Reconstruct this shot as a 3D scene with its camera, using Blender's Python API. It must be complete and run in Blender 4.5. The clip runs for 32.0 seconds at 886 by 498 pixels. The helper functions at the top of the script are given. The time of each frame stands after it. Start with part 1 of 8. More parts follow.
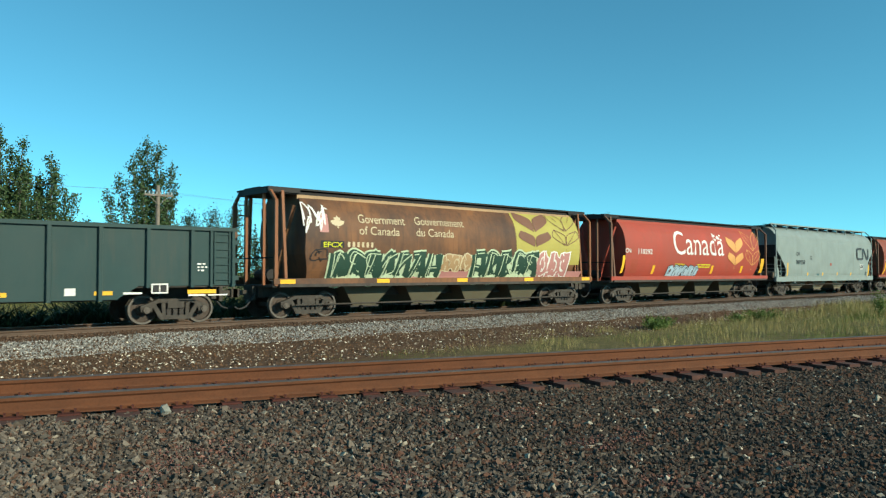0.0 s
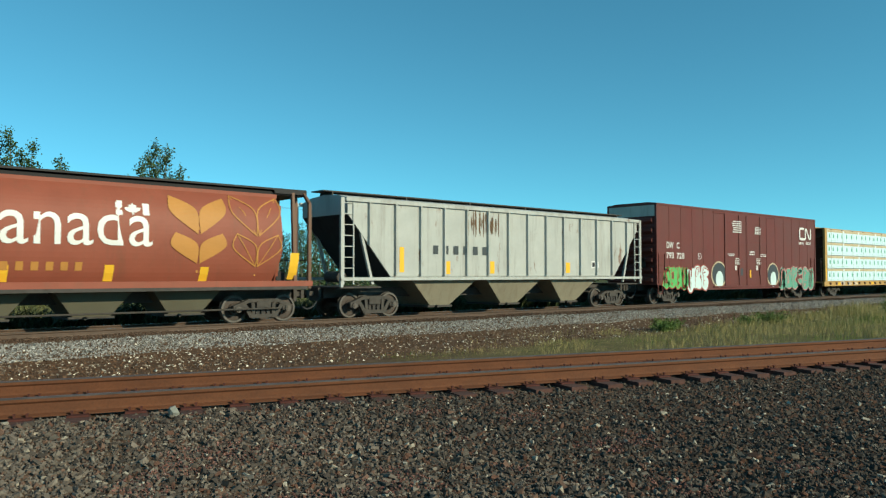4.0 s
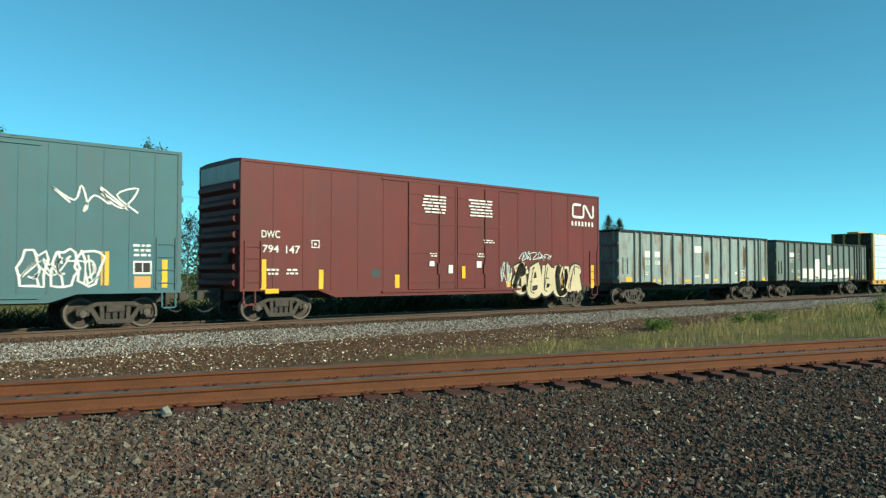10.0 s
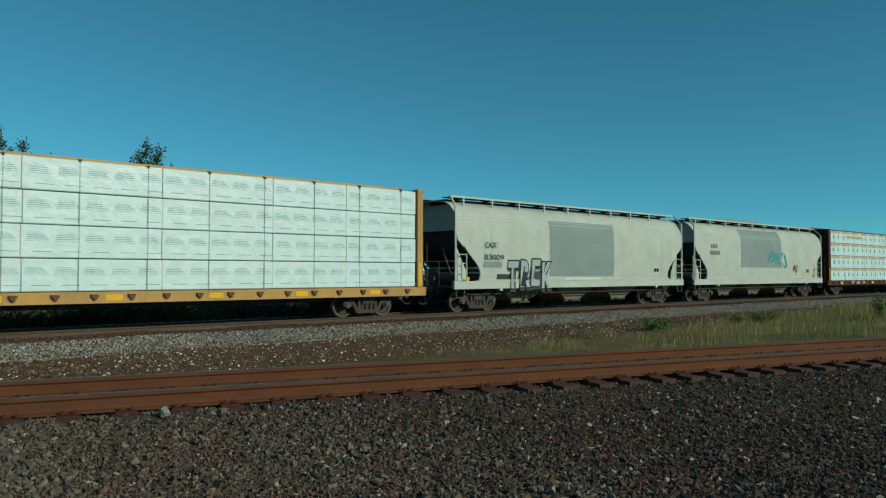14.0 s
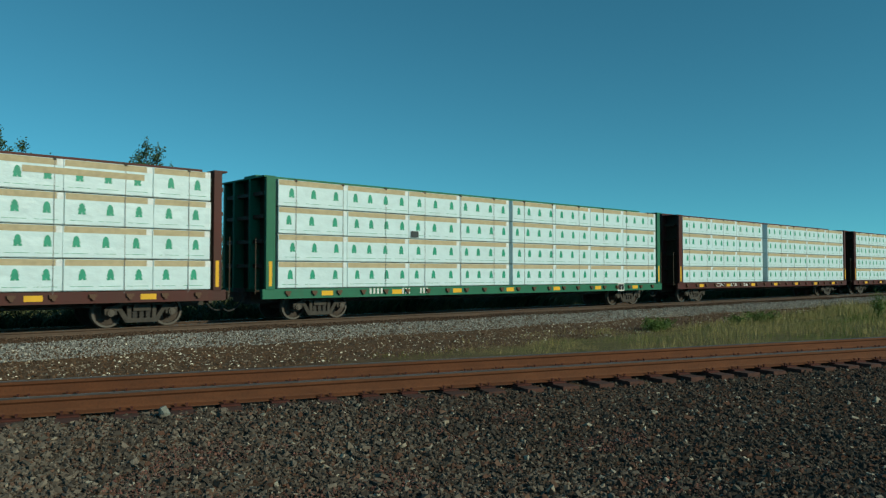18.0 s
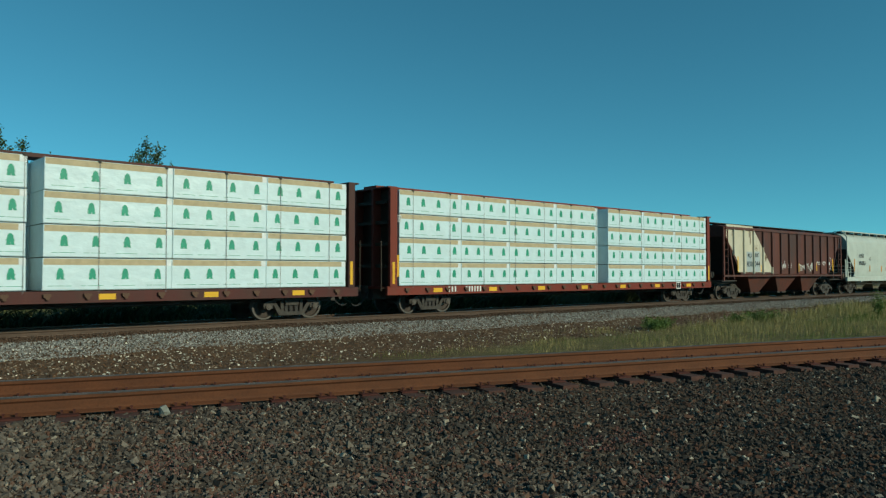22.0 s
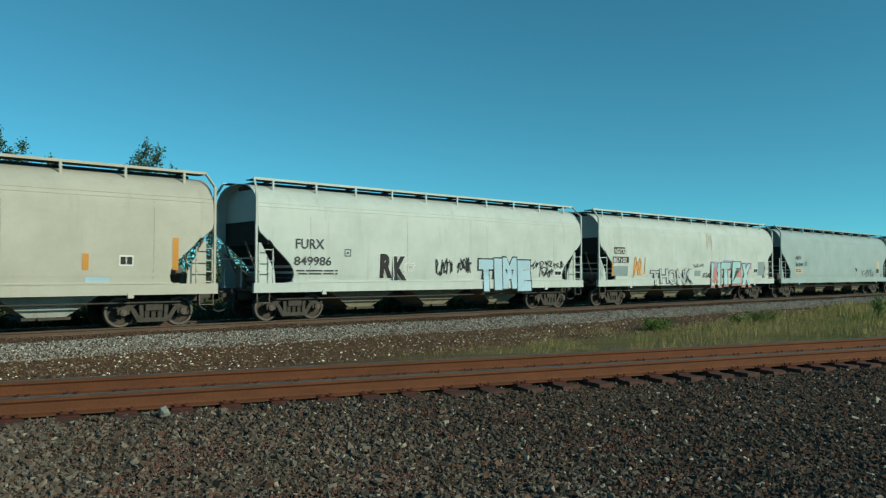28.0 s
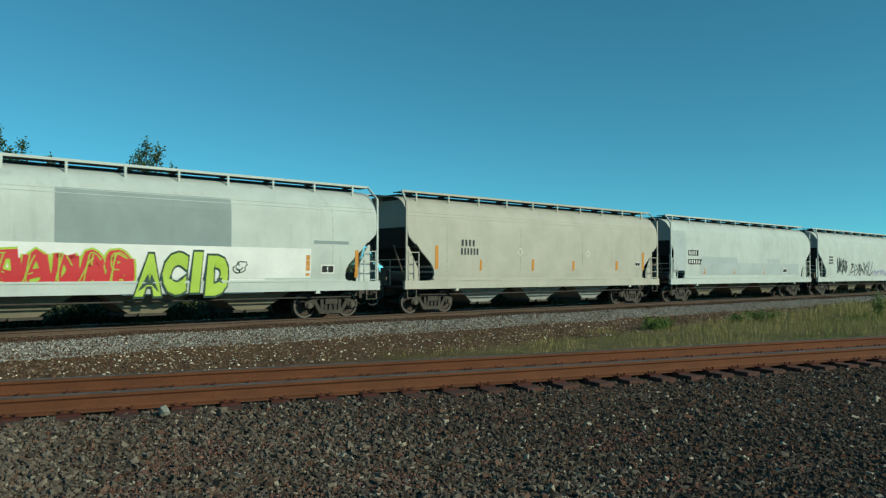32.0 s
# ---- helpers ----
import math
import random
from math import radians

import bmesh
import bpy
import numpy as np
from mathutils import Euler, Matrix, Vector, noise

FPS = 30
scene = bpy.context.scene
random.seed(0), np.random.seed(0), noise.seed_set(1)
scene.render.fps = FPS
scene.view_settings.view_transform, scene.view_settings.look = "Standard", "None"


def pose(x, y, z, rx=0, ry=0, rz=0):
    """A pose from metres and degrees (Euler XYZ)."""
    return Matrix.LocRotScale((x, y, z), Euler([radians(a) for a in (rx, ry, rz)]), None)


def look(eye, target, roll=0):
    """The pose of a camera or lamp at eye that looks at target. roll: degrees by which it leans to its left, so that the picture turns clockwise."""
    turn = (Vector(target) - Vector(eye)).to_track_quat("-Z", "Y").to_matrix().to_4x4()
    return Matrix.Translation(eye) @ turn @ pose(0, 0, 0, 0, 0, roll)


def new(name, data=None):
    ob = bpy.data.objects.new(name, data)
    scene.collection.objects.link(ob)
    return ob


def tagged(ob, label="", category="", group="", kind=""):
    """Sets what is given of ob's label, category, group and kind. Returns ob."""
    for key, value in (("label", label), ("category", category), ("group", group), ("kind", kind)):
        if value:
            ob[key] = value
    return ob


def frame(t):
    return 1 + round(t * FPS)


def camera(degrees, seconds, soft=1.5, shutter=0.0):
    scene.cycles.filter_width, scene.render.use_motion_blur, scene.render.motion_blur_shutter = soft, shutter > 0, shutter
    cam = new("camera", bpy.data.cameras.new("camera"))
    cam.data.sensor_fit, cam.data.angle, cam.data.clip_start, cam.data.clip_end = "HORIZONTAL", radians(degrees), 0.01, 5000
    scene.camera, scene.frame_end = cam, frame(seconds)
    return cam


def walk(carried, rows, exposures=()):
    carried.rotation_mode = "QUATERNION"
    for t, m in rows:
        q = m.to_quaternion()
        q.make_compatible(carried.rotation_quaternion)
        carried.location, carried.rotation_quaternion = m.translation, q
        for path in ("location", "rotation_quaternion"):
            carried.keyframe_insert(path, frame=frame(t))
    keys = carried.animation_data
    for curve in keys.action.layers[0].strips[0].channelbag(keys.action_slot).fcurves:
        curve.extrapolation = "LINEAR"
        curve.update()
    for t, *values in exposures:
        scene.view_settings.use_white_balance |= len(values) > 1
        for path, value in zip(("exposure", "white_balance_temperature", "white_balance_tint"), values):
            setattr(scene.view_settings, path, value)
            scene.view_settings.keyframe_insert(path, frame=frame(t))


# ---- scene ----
F_PX, AL, PI0, EYE = 1350.0, 48.32, 1.8626, (0.0, 0.0, 1.55)
cam = camera(60.28, 32.0, soft=1.25, shutter=0.06)
SWAY = [(0, 0, -3), (1, 6, -1.5), (2, 10.5, -1.5), (3, 12, 0), (5.5, 14, 1), (6, 13.5, 1), (6.5, 9, 1), (7, 6, 1.5),
        (8, 4.5, 1.5), (9, 3, 1.5), (10, 1.5, 0), (12, 0, 0), (16.5, -1.5, 0), (20, -1.5, 0), (21, -1.5, -1.5),
        (24, -1.5, -1), (25, -1.5, 0), (30, -1.5, 0), (31, -1.5, -1.5), (32, -1.5, -1.5)]


def aim(dx, dy):
    a, p = radians(AL) + dx / F_PX, radians(PI0) + dy / F_PX
    return look(EYE, (EYE[0] + math.cos(a), EYE[1] + math.sin(a), EYE[2] + math.tan(p)))


walk(cam, [(t, aim(dx, dy)) for t, dx, dy in SWAY],
     exposures=[(0, 0.64, 6800, -1), (3.5, 0.48, 6800, -2), (5.5, 0.32, 6750, -4), (6.2, 0.10, 6700, -5), (7.3, -0.25, 6600, -7), (8.2, 0.26, 6750, -5), (9, 0.66, 6800, -4), (11.05, 0.6, 6750, -4), (11.4, 0.28, 6720, -4),
                (11.8, 0.2, 6700, -4), (12.6, -0.07, 6600, -6), (13.7, -0.34, 6550, -8), (14.1, -0.36, 6550, -8), (14.6, -0.27, 6550, -8), (19, -0.29, 6550, -8), (22, -0.22, 6550, -8), (23.1, -0.12, 6600, -7), (23.9, 0.27, 6700, -5), (24.5, 0.25, 6700, -5), (25.0, 0.08, 6680, -6), (25.5, 0.06, 6660, -6), (28, 0.03, 6550, -8), (32, 0.00, 6500, -8)])

# ---- world and sun ----
SUN_AZ, SUN_EL = 20.0, 23.0   # degrees: from the -y side towards +x, and above the horizon
world = bpy.data.worlds.new("world")
scene.world = world
world.use_nodes = True
wn = world.node_tree.nodes
sky = wn.new("ShaderNodeTexSky")
sky.sky_type, sky.sun_disc = "NISHITA", False
to_sun = Vector((math.sin(radians(SUN_AZ)) * math.cos(radians(SUN_EL)), -math.cos(radians(SUN_AZ)) * math.cos(radians(SUN_EL)), math.sin(radians(SUN_EL))))
sky.sun_elevation = radians(SUN_EL)
sky.sun_rotation = math.atan2(to_sun.x, to_sun.y)
sky.air_density, sky.dust_density, sky.ozone_density = 0.62, 0.0, 2.5
lift = wn.new("ShaderNodeVectorMath")
lift.inputs[1].default_value = (0, 0, 0.05)
unit = wn.new("ShaderNodeVectorMath")
unit.operation = "NORMALIZE"
world.node_tree.links.new(wn.new("ShaderNodeTexCoord").outputs["Generated"], lift.inputs[0])
world.node_tree.links.new(lift.outputs[0], unit.inputs[0])
world.node_tree.links.new(unit.outputs[0], sky.inputs[0])
hue = wn.new("ShaderNodeMix")
hue.data_type, hue.blend_type = "RGBA", "MULTIPLY"
hue.inputs[0].default_value = 1.0
hue.inputs[7].default_value = (0.47, 1.0, 0.9, 1)
world.node_tree.links.new(sky.outputs[0], hue.inputs[6])
world.node_tree.links.new(hue.outputs[2], wn["Background"].inputs[0])
wn["Background"].inputs[1].default_value = 0.142
sun = new("sun", bpy.data.lights.new("sun", "SUN"))
sun.data.energy, sun.data.angle, sun.data.color = 3.5, radians(0.53), (1.0, 0.9, 0.74)
sun.matrix_world = look((0, 0, 60), (-to_sun.x, -to_sun.y, 60 - to_sun.z))

# ---- materials ----
MATS = {}


def nodes_of(name):
    m = bpy.data.materials.new(name)
    m.use_nodes = True
    t = m.node_tree
    return m, t, t.nodes["Principled BSDF"]


def mix(t, fac, a, b):
    n = t.nodes.new("ShaderNodeMix")
    n.data_type = "RGBA"
    for i, v in ((0, fac), (6, a), (7, b)):
        if hasattr(v, "links"):
            t.links.new(v, n.inputs[i])
        elif i == 0:
            n.inputs[0].default_value = v
        else:
            n.inputs[i].default_value = (*v, 1)
    return n.outputs[2]


def grain(t, scale, detail=4, stretch=(1, 1, 1), rough=0.6, kind="object"):
    co = t.nodes.new("ShaderNodeTexCoord")
    mp = t.nodes.new("ShaderNodeMapping")
    mp.inputs[3].default_value = stretch
    oi = t.nodes.new("ShaderNodeObjectInfo")
    if kind == "object":
        t.links.new(co.outputs["Object"], mp.inputs[0])
    else:
        g = t.nodes.new("ShaderNodeNewGeometry")
        t.links.new(g.outputs["Position"], mp.inputs[0])
    add = t.nodes.new("ShaderNodeVectorMath")
    mul = t.nodes.new("ShaderNodeMath")
    mul.operation = "MULTIPLY"
    mul.inputs[1].default_value = 57.0 if kind == "object" else 0.0
    t.links.new(oi.outputs["Random"], mul.inputs[0])
    t.links.new(mp.outputs[0], add.inputs[0])
    t.links.new(mul.outputs[0], add.inputs[1])
    n = t.nodes.new("ShaderNodeTexNoise")
    n.inputs["Scale"].default_value, n.inputs["Detail"].default_value, n.inputs["Roughness"].default_value = scale, detail, rough
    t.links.new(add.outputs[0], n.inputs["Vector"])
    return n.outputs[0]


def ramp(t, fac, lo, hi):
    n = t.nodes.new("ShaderNodeMapRange")
    n.inputs[1].default_value, n.inputs[2].default_value = lo, hi
    t.links.new(fac, n.inputs[0])
    return n.outputs[0]


def bump(t, b, fac, strength, dist=0.02):
    n = t.nodes.new("ShaderNodeBump")
    n.inputs["Strength"].default_value, n.inputs["Distance"].default_value = strength, dist
    t.links.new(fac, n.inputs["Height"])
    t.links.new(n.outputs[0], b.inputs["Normal"])


def paint(name, base, dirt=(0.12, 0.08, 0.05), amount=0.35, rough=0.55, rust=0.0, spec=0.2, stain=None, rust_tone=(0.16, 0.065, 0.03)):
    """Weathered painted steel: soft blotches, streaks that run down, and rust where rust > 0."""
    if name in MATS:
        return MATS[name]
    m, t, b = nodes_of(name)
    blot = ramp(t, grain(t, 0.9, 5), 0.35, 0.75)
    c = mix(t, blot, base, tuple(0.82 * v for v in base))
    if stain:
        c = mix(t, ramp(t, grain(t, 0.55, 6, (1, 1, 0.6), 0.65), 0.40, 0.64), c, stain)
        c = mix(t, mix_fac(t, ramp(t, grain(t, 1.6, 5, (3, 3, 0.16), 0.65), 0.50, 0.72), 0.75), c, stain)
    run = ramp(t, grain(t, 1.3, 6, (2.2, 2.2, 0.22), 0.7), 0.62 - 0.25 * amount, 0.85)
    mul = t.nodes.new("ShaderNodeMath")
    mul.operation = "MULTIPLY"
    mul.inputs[1].default_value = min(1.0, amount * 1.4)
    t.links.new(run, mul.inputs[0])
    c = mix(t, mul.outputs[0], c, dirt)
    fine = ramp(t, grain(t, 14, 3), 0.3, 0.7)
    c = mix(t, mix_fac(t, fine, 0.10), c, tuple(0.6 * v for v in base))
    if rust:
        r = ramp(t, grain(t, 1.1, 8, (1.6, 1.6, 0.5), 0.72), 0.70 - 0.30 * rust, 0.74 - 0.16 * rust)
        c = mix(t, mix_fac(t, r, 0.85), c, rust_tone)
    t.links.new(c, b.inputs["Base Color"])
    b.inputs["Roughness"].default_value = rough
    b.inputs["Specular IOR Level"].default_value = spec
    bump(t, b, grain(t, 2.2, 3), 0.10, 0.03)
    MATS[name] = m
    return m


def mix_fac(t, f, k):
    n = t.nodes.new("ShaderNodeMath")
    n.operation = "MULTIPLY"
    n.inputs[1].default_value = k
    t.links.new(f, n.inputs[0])
    return n.outputs[0]


def plain(name, base, rough=0.7, metal=0.0, vary=0.25, scale=6.0, kind="object"):
    if name in MATS:
        return MATS[name]
    m, t, b = nodes_of(name)
    f = ramp(t, grain(t, scale, 5, kind=kind), 0.3, 0.7)
    t.links.new(mix(t, f, base, tuple(v * (1 - vary) for v in base)), b.inputs["Base Color"])
    b.inputs["Roughness"].default_value, b.inputs["Metallic"].default_value = rough, metal
    bump(t, b, grain(t, scale * 3, 3, kind=kind), 0.15, 0.01)
    MATS[name] = m
    return m


def stony(name, tones, rough=0.85):
    """Loose stone: each piece of the mesh takes its own tone."""
    m, t, b = nodes_of(name)
    g = t.nodes.new("ShaderNodeNewGeometry")
    r = t.nodes.new("ShaderNodeValToRGB")
    r.color_ramp.interpolation = "CONSTANT"
    while len(r.color_ramp.elements) < len(tones):
        r.color_ramp.elements.new(0.5)
    at = 0.0
    for e, (w, c) in zip(r.color_ramp.elements, tones):
        e.position, e.color = at, (1.44 * c[0], 1.39 * c[1], 1.32 * c[2], 1)
        at += w
    t.links.new(g.outputs["Random Per Island"], r.inputs[0])
    f = ramp(t, grain(t, 22, 4, kind="world"), 0.3, 0.7)
    t.links.new(mix(t, mix_fac(t, f, 0.45), r.outputs[0], (0.03, 0.027, 0.025)), b.inputs["Base Color"])
    b.inputs["Roughness"].default_value = rough
    b.inputs["Specular IOR Level"].default_value = 0.12
    bump(t, b, grain(t, 60, 3, kind="world"), 0.3, 0.006)
    MATS[name] = m
    return m


def leafy(name, a, b2):
    m, t, b = nodes_of(name)
    g = t.nodes.new("ShaderNodeNewGeometry")
    c = mix(t, g.outputs["Random Per Island"], a, b2)
    t.links.new(c, b.inputs["Base Color"])
    b.inputs["Roughness"].default_value = 0.6
    b.inputs["Specular IOR Level"].default_value = 0.25
    MATS[name] = m
    return m


# ---- mesh building ----
class Mesh:
    """Collects vertices and faces of one part."""

    def __init__(self):
        self.v, self.f = [], []

    def face(self, pts):
        n = len(self.v)
        self.v += [tuple(p) for p in pts]
        self.f.append(tuple(range(n, n + len(pts))))

    def box(self, x0, x1, y0, y1, z0, z1):
        n = len(self.v)
        self.v += [(x, y, z) for x in (x0, x1) for y in (y0, y1) for z in (z0, z1)]
        self.f += [tuple(n + i for i in q) for q in ((0, 1, 3, 2), (4, 6, 7, 5), (0, 4, 5, 1), (2, 3, 7, 6), (0, 2, 6, 4), (1, 5, 7, 3))]
        return self

    def beam(self, p, q, w, h=None, up=(0, 0, 1)):
        """A square bar from p to q."""
        p, q = Vector(p), Vector(q)
        d = (q - p).normalized()
        u = Vector(up)
        if abs(d.dot(u)) > 0.95:
            u = Vector((0, 1, 0))
        s = d.cross(u).normalized() * w / 2
        t = s.cross(d).normalized() * (h or w) / 2
        n = len(self.v)
        self.v += [tuple(c + a * s + b * t) for c in (p, q) for a, b in ((-1, -1), (1, -1), (1, 1), (-1, 1))]
        self.f += [tuple(n + i for i in g) for g in ((3, 2, 1, 0), (4, 5, 6, 7), (0, 1, 5, 4), (1, 2, 6, 5), (2, 3, 7, 6), (3, 0, 4, 7))]
        return self

    def tube(self, p, q, r, sides=10, r2=None):
        p, q = Vector(p), Vector(q)
        d = (q - p).normalized()
        s = d.orthogonal().normalized()
        t = d.cross(s)
        n = len(self.v)
        for c, rr in ((p, r), (q, r if r2 is None else r2)):
            for i in range(sides):
                a = 2 * math.pi * i / sides
                self.v.append(tuple(c + rr * (math.cos(a) * s + math.sin(a) * t)))
        self.f += [(n + i, n + (i + 1) % sides, n + sides + (i + 1) % sides, n + sides + i) for i in range(sides)]
        self.f += [tuple(range(n + sides - 1, n - 1, -1)), tuple(range(n + sides, n + 2 * sides))]
        return self

    def taper(self, pts, radii, sides=6):
        """A round bar along pts, as one piece."""
        pts = [Vector(q) for q in pts]
        n = len(self.v)
        for i, c in enumerate(pts):
            d = (pts[min(i + 1, len(pts) - 1)] - pts[max(i - 1, 0)]).normalized()
            s = (d.cross(Vector((0, 1, 0))) if abs(d.y) < 0.9 else d.cross(Vector((1, 0, 0)))).normalized()
            t = d.cross(s)
            for k in range(sides):
                a = 2 * math.pi * k / sides
                self.v.append(tuple(c + radii[i] * (math.cos(a) * s + math.sin(a) * t)))
        for i in range(len(pts) - 1):
            for k in range(sides):
                a, b = n + i * sides + k, n + i * sides + (k + 1) % sides
                self.f.append((a, b, b + sides, a + sides))
        self.f += [tuple(range(n + sides - 1, n - 1, -1)), tuple(range(n + (len(pts) - 1) * sides, n + len(pts) * sides))]
        return self

    def pipe(self, pts, r, sides=5):
        return self.taper(pts, [r] * len(pts), sides)

    def lathe(self, rings, axis_y=True, sides=24, at=(0, 0, 0)):
        """rings: (y, r) along the y axis."""
        n = len(self.v)
        for y, r in rings:
            for i in range(sides):
                a = 2 * math.pi * i / sides
                self.v.append((at[0] + r * math.cos(a), at[1] + y, at[2] + r * math.sin(a)))
        for k in range(len(rings) - 1):
            for i in range(sides):
                a, b = n + k * sides + i, n + k * sides + (i + 1) % sides
                self.f.append((a, b, b + sides, a + sides))
        self.f += [tuple(range(n + sides - 1, n - 1, -1)), tuple(range(n + (len(rings) - 1) * sides, n + len(rings) * sides))]
        return self

    def prism(self, pts, axis, a, b):
        """pts: a closed outline in the other two axes, drawn out along axis from a to b."""
        n, k = len(self.v), len(pts)
        for c in (a, b):
            for u, w in pts:
                self.v.append({"x": (c, u, w), "y": (u, c, w), "z": (u, w, c)}[axis])
        self.f += [(n + i, n + (i + 1) % k, n + k + (i + 1) % k, n + k + i) for i in range(k)]
        self.f += [tuple(range(n + k - 1, n - 1, -1)), tuple(range(n + k, n + 2 * k))]
        return self

    def ribbon(self, pts, w, skin, off=0.008, closed=False):
        """A painted stroke along pts (x, z) on the skin y = -skin(z)."""
        pts = [Vector(p) for p in pts]
        if closed:
            pts.append(pts[0])
        n = len(self.v)
        for i, p in enumerate(pts):
            d = pts[min(i + 1, len(pts) - 1)] - pts[max(i - 1, 0)]
            if closed and i in (0, len(pts) - 1):
                d = pts[1] - pts[-2]
            d = d.normalized() if d.length > 1e-6 else Vector((1, 0))
            s = Vector((-d.y, d.x)) * w / 2
            for q in (p + s, p - s):
                self.v.append((q.x, -skin(q.y) - off, q.y))
        self.f += [(n + 2 * i, n + 2 * i + 1, n + 2 * i + 3, n + 2 * i + 2) for i in range(len(pts) - 1)]
        return self

    def patch(self, pts, skin, off=0.006):
        self.face([(x, -skin(z) - off, z) for x, z in pts])
        return self

    def sheet(self, x0, x1, z0, z1, skin, off=0.006, rows=1):
        for k in range(rows):
            a, b = z0 + (z1 - z0) * k / rows, z0 + (z1 - z0) * (k + 1) / rows
            self.patch([(x0, a), (x1, a), (x1, b), (x0, b)], skin, off)
        return self

    def mesh(self, name):
        me = bpy.data.meshes.new(name)
        me.from_pydata(self.v, [], self.f)
        me.update()
        return me


def part(name, data, material, parent, label="", at=None, smooth=False):
    me = data.mesh(name) if isinstance(data, Mesh) else data
    if not me.materials:
        me.materials.append(material)
        if isinstance(data, Mesh):
            b = bmesh.new()
            b.from_mesh(me)
            bmesh.ops.recalc_face_normals(b, faces=b.faces)
            b.to_mesh(me)
            b.free()
        if smooth:
            me.polygons.foreach_set("use_smooth", [True] * len(me.polygons))
    ob = new(name, me)
    ob.parent = parent
    if at is not None:
        ob.location = at
    return tagged(ob, label)


def thing(name, label, category, group="", kind="", at=(0, 0, 0)):
    ob = new(name)
    ob.location = at
    ob.empty_display_size = 0.5
    return tagged(ob, label, category, group, kind)


def solid(name, data, material, label, category="", group="", kind="", smooth=False):
    ob = part(name, data, material, None, label, smooth=smooth)
    return tagged(ob, label, category, group, kind)


def flat(hw):
    return lambda z: hw


def smooth_line(pts, n=6):
    """A rounded way through pts."""
    out = []
    for i in range(len(pts) - 1):
        p0, p1, p2, p3 = (Vector(pts[min(max(j, 0), len(pts) - 1)]) for j in (i - 1, i, i + 1, i + 2))
        for k in range(n):
            u = k / n
            out.append(0.5 * ((2 * p1) + (p2 - p0) * u + (2 * p0 - 5 * p1 + 4 * p2 - p3) * u * u + (3 * p1 - p0 - 3 * p2 + p3) * u ** 3))
    return out + [Vector(pts[-1])]


def lettering(txt, x, z, size, material, parent, skin, width=None, label="", off=0.012, bold=0.0, shear=0.0, name="lettering"):
    """Painted words with their lower left corner at x, z."""
    cu = bpy.data.curves.new("words", "FONT")
    cu.body, cu.size, cu.resolution_u, cu.offset, cu.shear = txt, size, 3, bold * size, shear
    ob = new("words", cu)
    me = bpy.data.meshes.new_from_object(ob)
    bpy.data.objects.remove(ob)
    bpy.data.curves.remove(cu)
    xs = [v.co.x for v in me.vertices]
    k = (width / (max(xs) - min(xs))) if width else 1.0
    for v in me.vertices:
        zz = z + v.co.y
        v.co = (x + (v.co.x - min(xs)) * k, -skin(zz) - off, zz)
    me.materials.clear()
    return part(name, me, material, parent, label)


def bars(x, z, w, h, count, material, parent, skin, label="", rows=1, gap=0.3, off=0.010):
    """Marks too small or not to be spelled out: a row of plain bars."""
    m = Mesh()
    for r in range(rows):
        zz = z - r * h * 1.7
        u = w / count
        for i in range(count):
            m.sheet(x + i * u, x + (i + 1 - gap) * u, zz, zz + h, skin, off)
    return part("marking", m, material, parent, label)


# ---- ground, ballast and tracks ----
YC, HALF = 23.45, 1.55          # middle of the main track, half a car's width
V = 16.95                       # metres a second
HEAD0 = 0.3025                  # the near track's angle to the main track
NX, NY = 1.725, 8.337           # a place on its near rail


def near_xy(s, q):
    """The place s metres along the near track's near rail and q metres beyond it."""
    r = 132.0
    x0, y0 = NX - 6 * math.cos(HEAD0), NY + 6 * math.sin(HEAD0)
    if s >= -6:
        a, x, y = HEAD0, NX + s * math.cos(HEAD0), NY - s * math.sin(HEAD0)
    else:
        u = min(-6 - s, HEAD0 * r)
        a = HEAD0 - u / r
        x, y = x0 - r * (math.sin(HEAD0) - math.sin(a)), y0 + r * (math.cos(a) - math.cos(HEAD0))
        x -= max(0.0, -6 - s - HEAD0 * r)
    return x + q * math.sin(a), y + q * math.cos(a), a


def near_q(x, y):
    """How far a place lies beyond the near rail."""
    if x >= NX - 6:
        return (x - NX) * math.sin(HEAD0) + (y - NY) * math.cos(HEAD0)
    s = (x - NX) / math.cos(HEAD0)
    for _ in range(3):
        px, py, a = near_xy(s, 0)
        s += (x - px) * math.cos(a)
    px, py, a = near_xy(s, 0)
    return (y - py) * math.cos(a)


def steps(v, table):
    for (a, za), (b, zb) in zip(table, table[1:]):
        if v <= b:
            return za if v <= a else za + (zb - za) * (v - a) / (b - a)
    return table[-1][1]


def ground_z(x, y):
    q, p = near_q(x, y), y - YC
    low = min(1.0, max(0.0, (x - 4.5) / 4.0)) * 0.045
    zn = steps(q, [(-9, -0.05), (-3.0, 0.03), (-0.9, 0.13 - low), (-0.42, 0.14 - low), (-0.2, 0.135 - low), (0.0, 0.12), (2.2, 0.12), (3.6, -0.5)])
    zm = steps(p, [(-3.7, -0.6), (-2.3, -0.22), (-1.7, -0.16), (1.7, -0.16), (3.0, -0.6), (9, -0.45)])
    base = -0.5 if p > -3 or q > 3 else -9
    return max(zn if p < 4 else -9, zm, base) + 0.03 * noise.noise(Vector((x * 0.35, y * 0.35, 0)))


